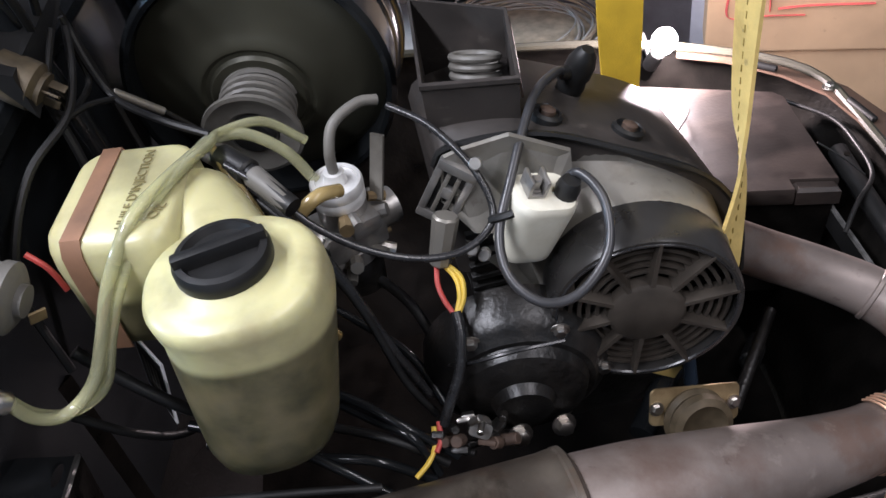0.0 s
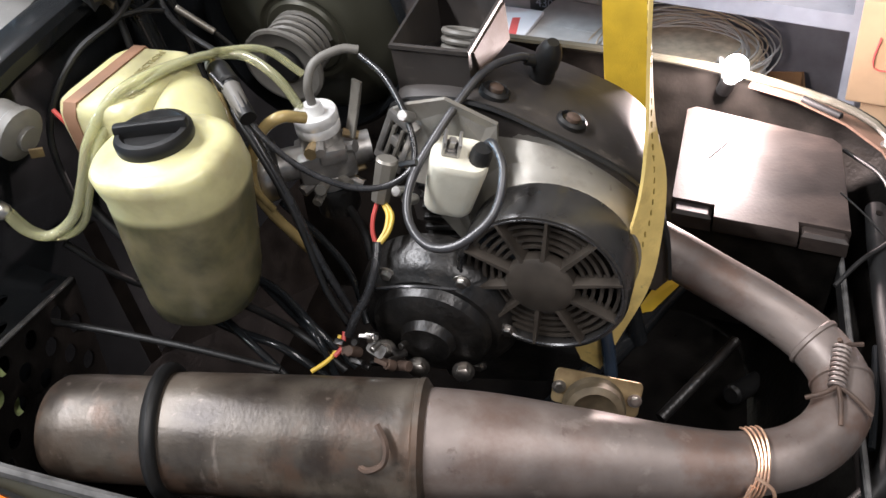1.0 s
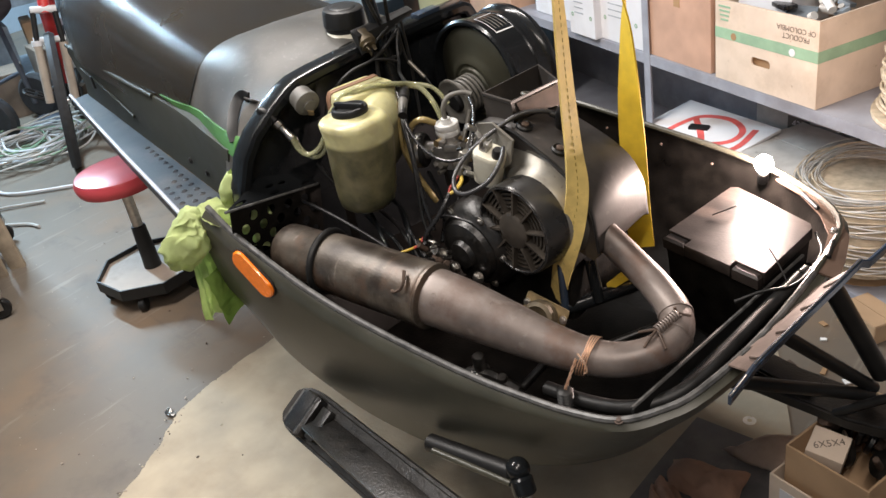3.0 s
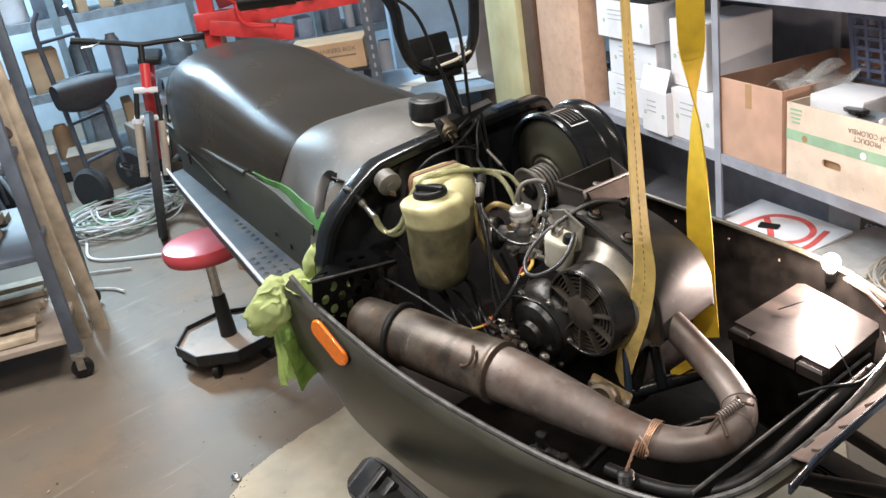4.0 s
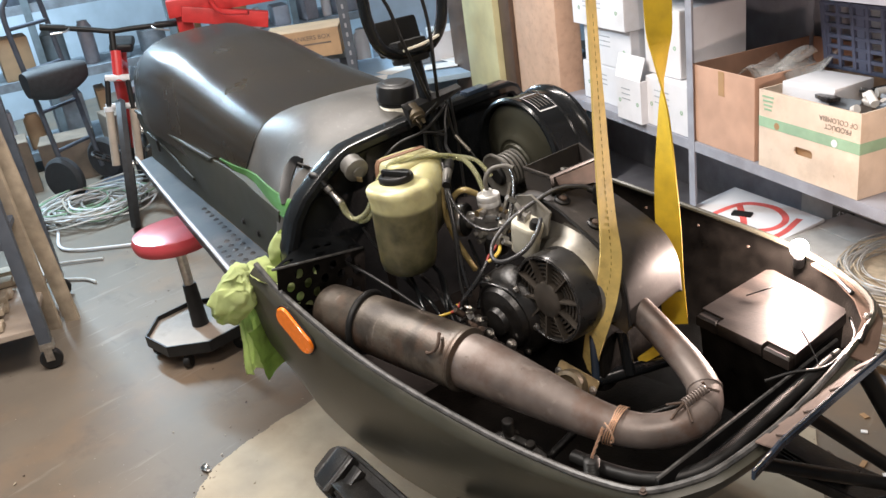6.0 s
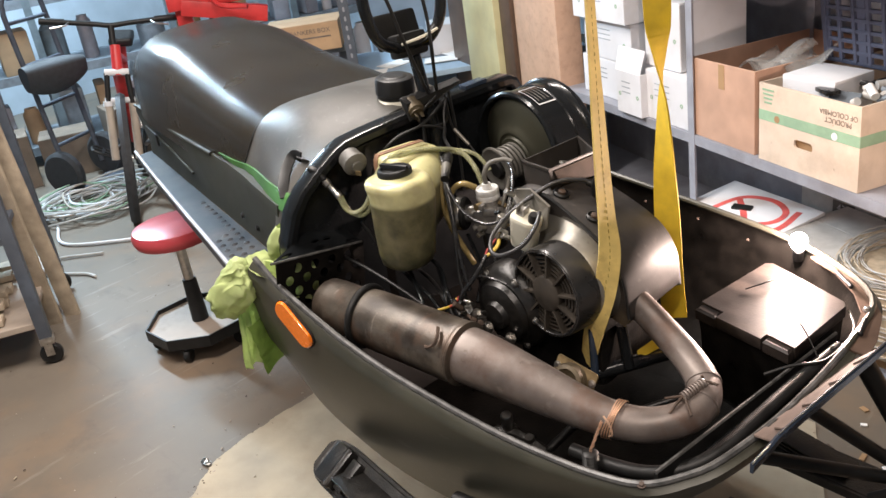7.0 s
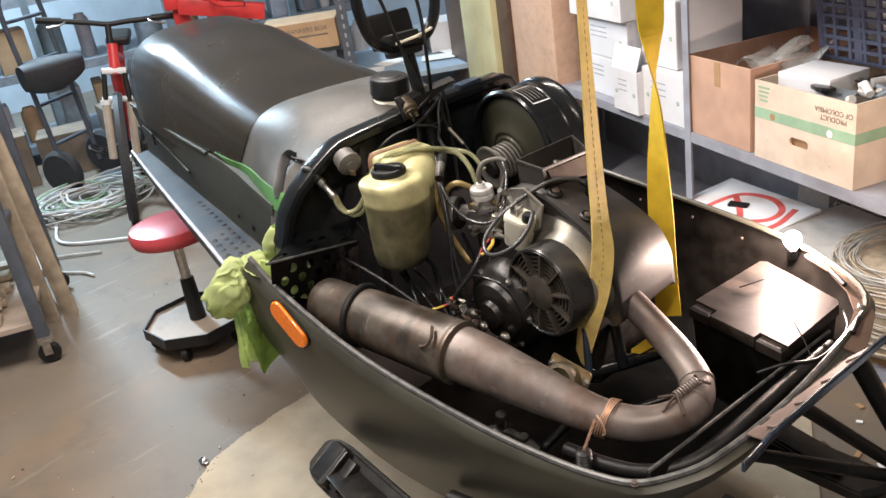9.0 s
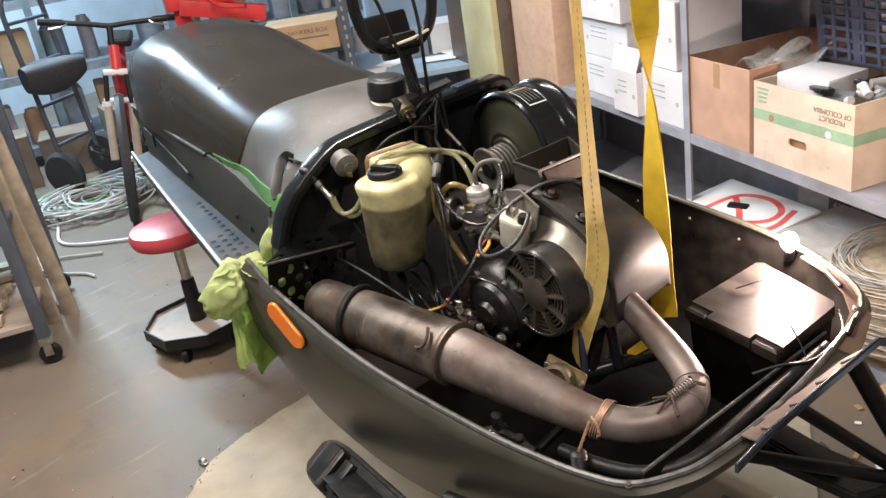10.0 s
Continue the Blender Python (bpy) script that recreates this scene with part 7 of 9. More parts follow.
def carton(name, m, size, material, label, tape=None, flaps=False, open_top=False):
    """A box standing on its base, local x along its front."""
    t = thing(name, tuple(m.translation), label, "box")
    w, d, h = size
    if open_top:
        th = 0.005
        for nm_, sx, sy, px, py in (("front_panel", w, th, 0, -d / 2 + th / 2), ("back_panel", w, th, 0, d / 2 - th / 2), ("side_panel", th, d - 2 * th, -w / 2 + th / 2, 0), ("side_panel", th, d - 2 * th, w / 2 - th / 2, 0)):
            b = nb()
            box(b, (sx, sy, h), m @ pose(px, py, h / 2), 0.001, 1)
            part(nm_, b, material, t, smooth=False)
        b = nb()
        box(b, (w - 2 * th, d - 2 * th, th), m @ pose(0, 0, th / 2))
        part("base_panel", b, material, t, smooth=False)
    else:
        b = nb()
        box(b, (w, d, h - 0.002), m @ pose(0, 0, h / 2 - 0.001), 0.004, 2)
        part("carton_body", b, material, t, smooth=False)
        for s_ in (-1, 1):
            b = nb()
            box(b, (w - 0.004, d / 2 - 0.003, 0.002), m @ pose(0, s_ * d / 4, h - 0.001))
            part("top_flap", b, material, t, smooth=False)
    if tape:
        b = nb()
        box(b, (tape, 0.0012, h * 0.3), m @ pose(0, -d / 2 - 0.0006, h * 0.84))
        part("packing_tape", b, "card_dark", t, smooth=False)
    return t


# banana box with green band and words upside down
ban = thing("fruit_box", tuple(sh(0.56, 0.25, 0.556)), "tan fruit carton with green band, full of small parts", "box")
w, d, h = 0.40, 0.50, 0.243
bm_ = shm(0.552, d / 2 + 0.004, 0.557)
th = 0.006
# front wall with a hand hole
hx, hz, hw, hh_ = -0.01, 0.085, 0.075, 0.026
b = nb()
for sx, sz, px, pz in ((w, hz - hh_ / 2, 0, (hz - hh_ / 2) / 2), (w, h - hz - hh_ / 2, 0, (h + hz + hh_ / 2) / 2), (w / 2 + hx - hw / 2, hh_, (-w / 2 + hx - hw / 2) / 2, hz), (w / 2 - hx - hw / 2, hh_, (w / 2 + hx + hw / 2) / 2, hz)):
    box(b, (sx, th, sz), bm_ @ pose(px, -d / 2 + th / 2, pz))
part("front_panel", b, "card_pale", ban, smooth=False)
b = nb()
box(b, (w, th, h), bm_ @ pose(0, d / 2 - th / 2, h / 2))
part("back_panel", b, "card_pale", ban, smooth=False)
for s in (-1, 1):
    b = nb()
    box(b, (th, d - 2 * th, h), bm_ @ pose(s * (w / 2 - th / 2), 0, h / 2))
    part("side_panel", b, "card_pale", ban, smooth=False)
b = nb()
box(b, (w - 2 * th, d - 2 * th, th), bm_ @ pose(0, 0, th / 2))
part("base_panel", b, "card_pale", ban, smooth=False)
b = nb()
box(b, (0.16, 0.004, 0.09), bm_ @ pose(hx, -d / 2 + 0.016, hz))
part("inner_flap", b, "card_dark", ban, smooth=False)
for s in (-1, 1):
    for q in (-1, 1):
        b = nb()
        arc = [(hx + s * (hw / 2 - 0.011 + 0.011 * math.sin(k * math.pi / 10)), hz + q * (hh_ / 2 - 0.011 + 0.011 * math.cos(k * math.pi / 10))) for k in range(6)] + [(hx + s * hw / 2, hz + q * hh_ / 2)]
        loft(b, [[bm_ @ V(x, -d / 2 + o, z) for x, z in arc] for o in (0.0, th)])
        part("hole_corner", b, "card_pale", ban, smooth=False)
for sx, sy, px, py in ((w, 0.001, 0, -d / 2 - 0.0006), (0.001, d, w / 2 + 0.0006, 0)):
    b = nb()
    box(b, (sx, sy, 0.032), bm_ @ pose(px, py, 0.145))
    part("green_band", b, "ink_green", ban, smooth=False)
for px in (-0.12, 0.11):
    b = nb()
    lathe(b, [(0.0, 0), (0.011, 0), (0.011, 0.001)], bm_ @ pose(px, -d / 2 - 0.0012, 0.142, 90), 16)
    part("vent_hole", b, "card_dark" if px < 0 else "white_card", ban, smooth=False)
text_mesh("printed_text", "PRODUCT\nOF COLOMBIA", 0.021, bm_ @ pose(0.12, -d / 2 - 0.001, 0.196, 90, 0, 0) @ Matrix.Rotation(math.pi, 4, "Z"), "ink", ban, 0.0002)
for k in range(4):
    b = nb()
    box(b, (0.05 - 0.006 * k, 0.001, 0.006), bm_ @ pose(-0.16, -d / 2 - 0.0008, 0.225 - 0.013 * k))
    part("printed_bar", b, "ink_green", ban, smooth=False)
b = nb()
box(b, (0.19, 0.16, 0.10), bm_ @ pose(-0.085, -0.10, 0.21, 0, 0, 6), 0.003)
tagged(part("inner_carton", b, "white_card", None), "small white-topped carton inside the fruit box", "box")
pr_ = random.Random(21)
for k in range(12):
    b = nb()
    p = bm_ @ V(pr_.uniform(0.0, 0.17), pr_.uniform(-0.2, 0.0), 0.235 + pr_.uniform(-0.02, 0.012))
    if k % 2:
        cyl(b, p, p + V(pr_.uniform(-0.05, 0.05), pr_.uniform(-0.04, 0.04), pr_.uniform(-0.01, 0.02)), pr_.uniform(0.006, 0.014), seg=10)
    else:
        box(b, (pr_.uniform(0.03, 0.08), pr_.uniform(0.02, 0.06), 0.012), Matrix.Translation(p) @ pose(0, 0, 0, pr_.uniform(-25, 25), pr_.uniform(-25, 25), pr_.uniform(0, 180)), 0.002)
    tagged(part("spare_part", b, ("cable", "paper", "grey_bin", "film")[k % 4]), "small loose spare part in the fruit box", "spare part", "spare parts in the box")

carton("cardboard_box", shm(0.162, 0.26, 0.557), (0.322, 0.5, 0.268), "card_pink", "plain pinkish-brown cardboard box, open, with film inside", tape=0.03, open_top=True)
for k in range(4):
    def film(u, v, k=k):
        return shm(0.17 + 0.05 * k, 0.2, 0.775) @ V(-0.07 + 0.14 * u, 0.16 * v - 0.08, 0.035 * math.sin(5 * u + k) * math.cos(3 * v + k) + 0.02 * (k % 2) + 0.05 * v)
    tagged(cloth("plastic_film", film, 12, 10, "clear_film", None), "crumpled cloudy plastic film in the open box", "plastic film", "film in the box")

# white cartons stacked beyond the upright
for k, (a, bk, z, s, open_) in enumerate(((-0.155, 0.16, 0.557, (0.26, 0.3, 0.185), False), (-0.36, 0.13, 0.557, (0.17, 0.3, 0.165), True), (-0.66, 0.2, 0.557, (0.34, 0.3, 0.16), False), (-0.62, 0.2, 0.718, (0.36, 0.3, 0.16), False), (-0.63, 0.18, 0.88, (0.40, 0.32, 0.15), True), (-0.215, 0.18, 0.745, (0.22, 0.28, 0.24), False))):
    c_ = carton("white_carton", shm(a, bk, z), s, "white_card", "white printed carton on the steel shelf" if not open_ else "opened white printed carton on the steel shelf", open_top=open_)
    m = shm(a, bk, z)
    for j in range(3):
        b = nb()
        box(b, (s[0] * 0.35, 0.001, 0.004), m @ pose(-s[0] * 0.1, -s[1] / 2 - 0.0008, s[2] * (0.75 - 0.12 * j)))
        part("print_bar", b, "pale_ink", c_, smooth=False)
    for j in (-1, 1):
        b = nb()
        lathe(b, [(0.004, 0), (0.008, 0), (0.008, 0.001), (0.004, 0.001)], m @ pose(j * s[0] * 0.36, -s[1] / 2 - 0.0003, s[2] * 0.45, 90), 14, close=False)
        part("round_mark", b, "ink_green", c_, smooth=False)
b = nb()
loft(b, [[sh(-0.45, -0.02, 0.72), sh(-0.28, -0.02, 0.72), sh(-0.28, -0.016, 0.72), sh(-0.45, -0.016, 0.72)], [sh(-0.48, 0.02, 0.80), sh(-0.30, 0.02, 0.80), sh(-0.30, 0.024, 0.80), sh(-0.48, 0.024, 0.80)]])
part("raised_flap", b, "white_card", c_, smooth=False)

# navy crate behind the fruit box
cr = thing("plastic_crate", tuple(sh(0.62, 0.3, 0.9)), "navy blue plastic crate with square holes, tipped over", "crate")
cm = shm(0.50, 0.25, 0.862, 0) @ pose(0, 0, 0, 8)
for k in range(6):
    b = nb()
    box(b, (0.012, 0.012, 0.2), cm @ pose(-0.14 + 0.056 * k, 0, 0.06), 0.002)
    part("crate_bar", b, "crate", cr, smooth=False)
for k in range(7):
    b = nb()
    box(b, (0.30, 0.010, 0.012), cm @ pose(0, 0.001, -0.04 + 0.033 * k), 0.002)
    part("crate_bar", b, "crate", cr, smooth=False)
for k in range(3):
    b = nb()
    box(b, (0.03, 0.009, 0.2), cm @ pose(-0.14 + 0.14 * k, 0.002, 0.06), 0.002)
    part("crate_post", b, "crate", cr, smooth=False)
# added white sheet behind the bars so the holes read light
b = nb()
box(b, (0.30, 0.004, 0.22), cm @ pose(0, 0.16, 0.06))
part("pale_hole_backing", b, "white_card", cr, smooth=False)

# rope spool on the shelf's end
sp = thing("rope_spool", tuple(sh(1.0, 0.17, 0.557)), "spool thickly wound with pale rope on the steel shelf", "spool")
spc = sh(1.015, 0.22, 0)
b = nb()
lathe(b, [(0.0, 0.557), (0.205, 0.557), (0.207, 0.563), (0.205, 0.569), (0.0, 0.569)], Matrix.Translation((spc.x, spc.y, 0)), 40)
part("spool_flange", b, "rope", sp)
b = nb()
lathe(b, [(0.15, 0.569), (0.165, 0.62), (0.165, 0.86), (0.15, 0.87)], Matrix.Translation((spc.x, spc.y, 0)), 32)
part("spool_core", b, "card_dark", sp)
pr_ = random.Random(8)
for k in range(42):
    b = nb()
    z0 = 0.575 + 0.0068 * k
    r0 = 0.178 + 0.010 * pr_.random() - 0.012 * (k / 42)
    t1, t2 = pr_.uniform(-0.03, 0.03) * min(1, k / 12, (44 - k) / 12), pr_.uniform(0, 6.28)
    pts = [(spc.x + (r0 + 0.004 * math.sin(3 * a + t2)) * math.cos(a), spc.y + (r0 + 0.004 * math.sin(3 * a + t2)) * math.sin(a), z0 + t1 * math.sin(a + t2)) for a in np.linspace(0, 2 * math.pi, 37)]
    sweep(b, pts, 0.0042, 6, n=1)
    part("rope_turn", b, "rope", sp)

# big coil of clear line lying below the shelf
coil = thing("wire_coil", tuple(sh(0.75, 0.05, 0.0)), "large loose coil of pale plastic line beside the snowmobile", "coil of line")
cc_ = V(0.20, 1.38, 0)
b = nb()
lathe(b, [(0.16, 0.08), (0.19, 0.10), (0.20, 0.30), (0.12, 0.31)], Matrix.Translation((cc_.x, cc_.y, 0)), 36)
part("coil_body", b, "rope", coil)
b = nb()
lathe(b, [(0.0, 0.0), (0.15, 0.0), (0.15, 0.09), (0.0, 0.09)], Matrix.Translation((cc_.x, cc_.y, 0)), 24)
part("coil_stand", b, "card_dark", coil)
for k in range(46):
    b = nb()
    r0 = pr_.uniform(0.14, 0.215)
    ox, oy, zz, t2 = pr_.uniform(-0.03, 0.03), pr_.uniform(-0.03, 0.03), 0.30 + 0.045 * pr_.random(), pr_.uniform(0, 6.28)
    if k < 22:
        zz, r0 = 0.11 + 0.009 * k, 0.2 + 0.008 * pr_.random()
        ox = oy = 0
    pts = [(cc_.x + ox + r0 * math.cos(a), cc_.y + oy + r0 * math.sin(a), zz + 0.012 * math.sin(2 * a + t2)) for a in np.linspace(0, 2 * math.pi, 41)]
    sweep(b, pts, 0.0022, 5, n=1)
    part("line_turn", b, "film" if k % 3 else "rope", coil)

# papers and boxes under the shelf
ug = thing("printed_carton", tuple(sh(0.05, 0.12, 0.0)), "white and red printed carton under the shelf", "box")
b = nb()
um = shm(0.20, 0.05, 0.30, 4)
box(b, (0.42, 0.34, 0.012), um @ pose(0, 0, 0, 6), 0.003)
box(b, (0.40, 0.32, 0.28), shm(0.20, 0.06, 0.147, 4), 0.004)
part("carton_body", b, "white_card", ug, smooth=False)
for pts in ([(-0.10, -0.14), (-0.10, 0.02), (-0.07, 0.10), (0.03, 0.13), (0.12, 0.09), (0.13, 0.01), (0.04, -0.06), (-0.07, -0.09)], [(-0.09, 0.08), (0.02, 0.0), (0.12, -0.10)], [(0.15, 0.12), (0.18, 0.0), (0.14, -0.12)]):
    b = nb()
    sweep(b, [um @ pose(0, 0, 0.0066, 6) @ V(x, y, 0) for x, y in pts], 0.011, 6, n=5, shape=[(-1, 0.0), (-1, 0.05), (1, 0.05), (1, 0.0)])
    part("red_print", b, "ink_red", ug, smooth=False)
b = nb()
box(b, (0.07, 0.03, 0.012), um @ pose(-0.02, 0.03, 0.012, 6, 0, 25), 0.004)
tagged(part("small_tool", b, "rubber"), "small dark tool on the printed carton", "tool")
carton("dark_carton", shm(0.55, 0.2, 0.004), (0.36, 0.3, 0.3), "film", "greyish carton under the shelf", open_top=False)
nk_ = carton("numbered_carton", shm(0.28, 0.46, 0.053), (0.38, 0.1, 0.27), "film", "pale grey carton under the shelf with a numbered label", open_top=False)
b = nb()
box(b, (0.10, 0.001, 0.05), shm(0.295, 0.409, 0.25))
part("dark_label", b, "grey_plastic", nk_, smooth=False)
text_mesh("printed_number", "430", 0.040, shm(0.295, 0.4078, 0.25) @ pose(0, 0, 0, 90), "white_card", nk_, 0.0003)

# cartons at the shelf's end
st1 = carton("cardboard_box", frame_of((0.738, 1.055, 0.425), (0.923, -0.384, 0)), (0.40, 0.36, 0.21), "card", "brown cardboard box with red printing, stacked", open_top=False)
m = frame_of((0.738, 1.055, 0.425), (0.923, -0.384, 0))
for pts in ([(-0.16, 0.14), (-0.165, 0.09), (-0.15, 0.075), (-0.10, 0.08), (-0.02, 0.08)], [(-0.12, 0.13), (-0.115, 0.09)], [(-0.12, 0.12), (-0.09, 0.13), (-0.085, 0.09)], [(-0.07, 0.095), (-0.01, 0.10), (0.1, 0.10)]):
    b = nb()
    sweep(b, [m @ V(x, -0.1815, z) for x, z in pts], 0.005, 6, n=3, shape=rrect(2, 0.3, 0.1, 1))
    part("red_mark", b, "ink_red", st1, smooth=False)
b = nb()
box(b, (0.06, 0.001, 0.04), m @ pose(0.02, -0.1812, 0.19))
part("paper_label", b, "paper", st1, smooth=False)
for j in range(5):
    b = nb()
    box(b, (0.05, 0.0012, 0.003), m @ pose(0.02, -0.182, 0.178 + 0.006 * j))
    part("label_bar", b, "ink", st1, smooth=False)
st2 = carton("cardboard_box", frame_of((0.757, 1.054, 0.226), (0.923, -0.384, 0)), (0.38, 0.35, 0.197), "card", "brown cardboard box lettered in black, stacked", open_top=False)
m = frame_of((0.757, 1.054, 0.226), (0.923, -0.384, 0))
text_mesh("printed_text", "WINDSHIELD\nWASHER", 0.03, m @ pose(-0.11, -0.177, 0.09, 90) @ Matrix.Rotation(radians(90), 4, "Z"), "ink", st2, 0.0003)
carton("white_carton", frame_of((0.785, 1.054, 0.0), (0.923, -0.384, 0)), (0.40, 0.36, 0.224), "white_card", "plain white carton on the floor under brown boxes", open_top=False)
carton("orange_box", frame_of((0.40, 1.38, 0.0), (0.95, -0.1, 0)), (0.22, 0.24, 0.19), "card_dark", "open orange-brown cardboard box on the floor", open_top=True)
for k in range(5):
    b = nb()
    box(b, (0.05, 0.10, 0.006), frame_of((0.43, 1.36, 0.165 + 0.009 * k), (0.9, -0.2, 0)), 0.001)
    tagged(part("paper_pad", b, "paper", smooth=False), "small pad of white paper in a box", "paper", "papers in the box")
carton("flat_carton", frame_of((0.30, 1.12, 0.0), (0.8, -0.5, 0)), (0.14, 0.10, 0.06), "card", "small brown carton on the floor")

# open parts boxes on the floor before the nose
PBX = frame_of((0.465, 0.480, 0.0), (0.96, -0.28, 0))
pb1 = carton("parts_box", PBX @ pose(0, 0, 0.055), (0.185, 0.27, 0.14), "card", "open cardboard box full of old engine parts", open_top=True)
pb2 = carton("parts_tray", PBX, (0.225, 0.315, 0.115), "card_pale", "worn cardboard tray under the parts box", open_top=True)
m = PBX
b = nb()
box(b, (0.001, 0.08, 0.045), m @ pose(0.0935, 0.03, 0.145))
part("white_label", b, "paper", pb1, smooth=False)
for j in range(3):
    b = nb()
    box(b, (0.0012, 0.06, 0.003), m @ pose(0.0945, 0.03, 0.135 + 0.008 * j))
    part("label_bar", b, "ink", pb1, smooth=False)
b = nb()
box(b, (0.13, 0.001, 0.05), m @ pose(-0.02, -0.1585, 0.065))
part("white_label", b, "white_card", pb2, smooth=False)
b = nb()
box(b, (0.075, 0.07, 0.065), m @ pose(-0.04, -0.07, 0.165, 12, 8, 20), 0.004)
sbx = tagged(part("small_carton", b, "card_pale"), "small tan carton with black lettering", "box")
text_mesh("printed_code", "6X5X4", 0.022, m @ pose(-0.04, -0.07, 0.165, 12, 8, 20) @ pose(0, 0, 0.0335) @ Matrix.Rotation(radians(35), 4, "Z"), "ink", sbx, 0.0003)
pr_ = random.Random(33)
for k in range(32):
    b = nb()
    p = m @ V(pr_.uniform(-0.07, 0.075), pr_.uniform(-0.03, 0.11), 0.15 + pr_.uniform(-0.04, 0.04))
    d = V(pr_.uniform(-1, 1), pr_.uniform(-1, 1), pr_.uniform(-0.3, 0.8)).normalized()
    if k % 4 == 0:
        lathe(b, [(0.024, 0), (0.03, 0.004), (0.03, 0.012), (0.02, 0.014)], along(p, p + d), 18)
    elif k % 4 == 1:
        sweep(b, [p, p + d * 0.05 + V(0, 0, 0.02), p + d * 0.1], 0.006, 8, n=4)
    else:
        cyl(b, p, p + d * pr_.uniform(0.03, 0.07), pr_.uniform(0.006, 0.014), seg=12, bevel=0.002)
    tagged(part("old_part", b, ("black_part", "steel", "dark_rust", "rubber")[k % 4]), "oily old engine part in a cardboard box", "engine part", "parts in the box")
b = nb()
sweep(b, [m @ V(-0.18, -0.02, 0.235), m @ V(-0.10, -0.03, 0.215), m @ V(-0.03, 0.0, 0.20), m @ V(0.02, 0.03, 0.17)], 0.007, 8, n=4)
tagged(part("tyre_lever", b, "rubber"), "black steel lever lying over the parts box", "tool")
carton("parts_box", frame_of((0.70, 0.44, 0.0), (0.96, -0.28, 0)), (0.16, 0.22, 0.16), "card", "empty open cardboard box on the floor", open_top=True)


def crumple(name, c, r, hgt, seed, material, label):
    b = nb()
    bmesh.ops.create_icosphere(b, subdivisions=5, radius=1)
    for v in b.verts:
        p = v.co.copy()
        n_ = noise.noise(p * 1.6 + V(seed, 0, 0)) * 0.35 + noise.noise(p * 4 + V(seed, 3, 0)) * 0.22 + abs(noise.noise(p * 3.2 + V(0, seed, 0))) * 0.5 - abs(noise.noise(p * 7 + V(seed, 0, seed))) * 0.22
        v.co = p * (1 + n_)
        v.co = V(c[0] + v.co.x * r[0], c[1] + v.co.y * r[1], max(c[2] + 0.001, c[2] + hgt * 0.45 + v.co.z * hgt * 0.5))
    return tagged(part(name, b, material, angle=28), label, "paper")




def paper_sheet(corners, lift, folds, seed, crumpled, material, label):
    """A soft sheet of paper lying on the floor, raised and folded between its four corners."""
    a, b_, c, d = (V(*p) for p in corners)

    def at(u, v):
        p = a.lerp(b_, u).lerp(d.lerp(c, u), v)
        hump = max(0, math.sin(math.pi * u) * math.sin(math.pi * v)) ** 0.5
        fold = abs(math.sin(folds * (u + 0.4 * v) + seed)) * 0.45 + abs(math.sin(folds * 0.7 * (v - 0.5 * u) + 2 * seed)) * 0.35
        return V(p.x + 0.006 * math.sin(7 * v + seed), p.y + 0.006 * math.sin(6 * u + seed), p.z + crumpled * 0.6 + lift * hump * (0.35 + fold))

    return tagged(cloth("crumpled_paper", at, 44, 36, material, None, crumple=crumpled, seed=seed), label, "paper")


paper_sheet(((0.070, 0.378, 0.014), (0.240, 0.428, 0.014), (0.266, 0.297, 0.012), (0.102, 0.303, 0.012)), 0.050, 3.0, 1.0, 0.004, "paper_brown", "sheet of brown wrapping paper lying on the floor")
paper_sheet(((0.150, 0.462, 0.014), (0.228, 0.535, 0.014), (0.385, 0.635, 0.012), (0.295, 0.452, 0.012)), 0.045, 4.0, 2.0, 0.004, "paper_tan", "pinkish-grey sheet of packing paper on the floor")
paper_sheet(((0.075, 0.270, 0.014), (0.100, 0.320, 0.014), (0.208, 0.235, 0.012), (0.135, 0.185, 0.012)), 0.055, 7.0, 3.0, 0.008, "paper_brown", "crumpled brown paper bag on the floor")
crumple("crumpled_paper", (0.56, 0.62, 0.235), (0.05, 0.03), 0.05, 9.0, "dark_rust", "rusty crumpled scrap on the ski")
for k in range(14):
    b = nb()
    x, y = pr_.uniform(0.05, 0.55), pr_.uniform(0.75, 1.15)
    box(b, (pr_.uniform(0.01, 0.03), pr_.uniform(0.008, 0.02), 0.004), pose(x, y, 0.003, 0, 0, pr_.uniform(0, 180)), 0.001)
    tagged(part("debris", b, ("card_dark", "paper", "dark_rust")[k % 3], smooth=False), "small scrap of debris on the floor", "debris", "debris on the floor")
b = nb()
lathe(b, [(0.006, 0.001), (0.016, 0.001), (0.016, 0.005), (0.006, 0.005)], Matrix.Translation((0.17, 0.61, 0)), 20, close=False)
tagged(part("washer", b, "steel"), "steel washer lying on the floor", "washer")

# rubber mat under the nose with loose hardware on it
mo = [(0.015, -0.35), (0.80, -0.35), (0.80, 0.30), (0.74, 0.50), (0.06, 0.56)]
mring = []
for a, c in zip(mo, mo[1:] + mo[:1]):
    for k in range(12):
        t = k / 12
        w = 0.006 * math.sin(len(mring) * 0.47)
        mring.append((a[0] + (c[0] - a[0]) * t + w, a[1] + (c[1] - a[1]) * t + 0.6 * w))
b = nb()
prism(b, mring, 0.0085)
tagged(part("rubber_mat", b, "floor_mat", smooth=False), "dusty dark rubber mat on the floor under the nose", "mat")
hr = random.Random(12)
MZ = 0.0086
spots = [(0.275, 0.255), (0.43, 0.298), (0.30, 0.30), (0.385, 0.262)] + [(0.355 + hr.gauss(0, 0.016), 0.232 + hr.gauss(0, 0.018)) for k in range(11)]
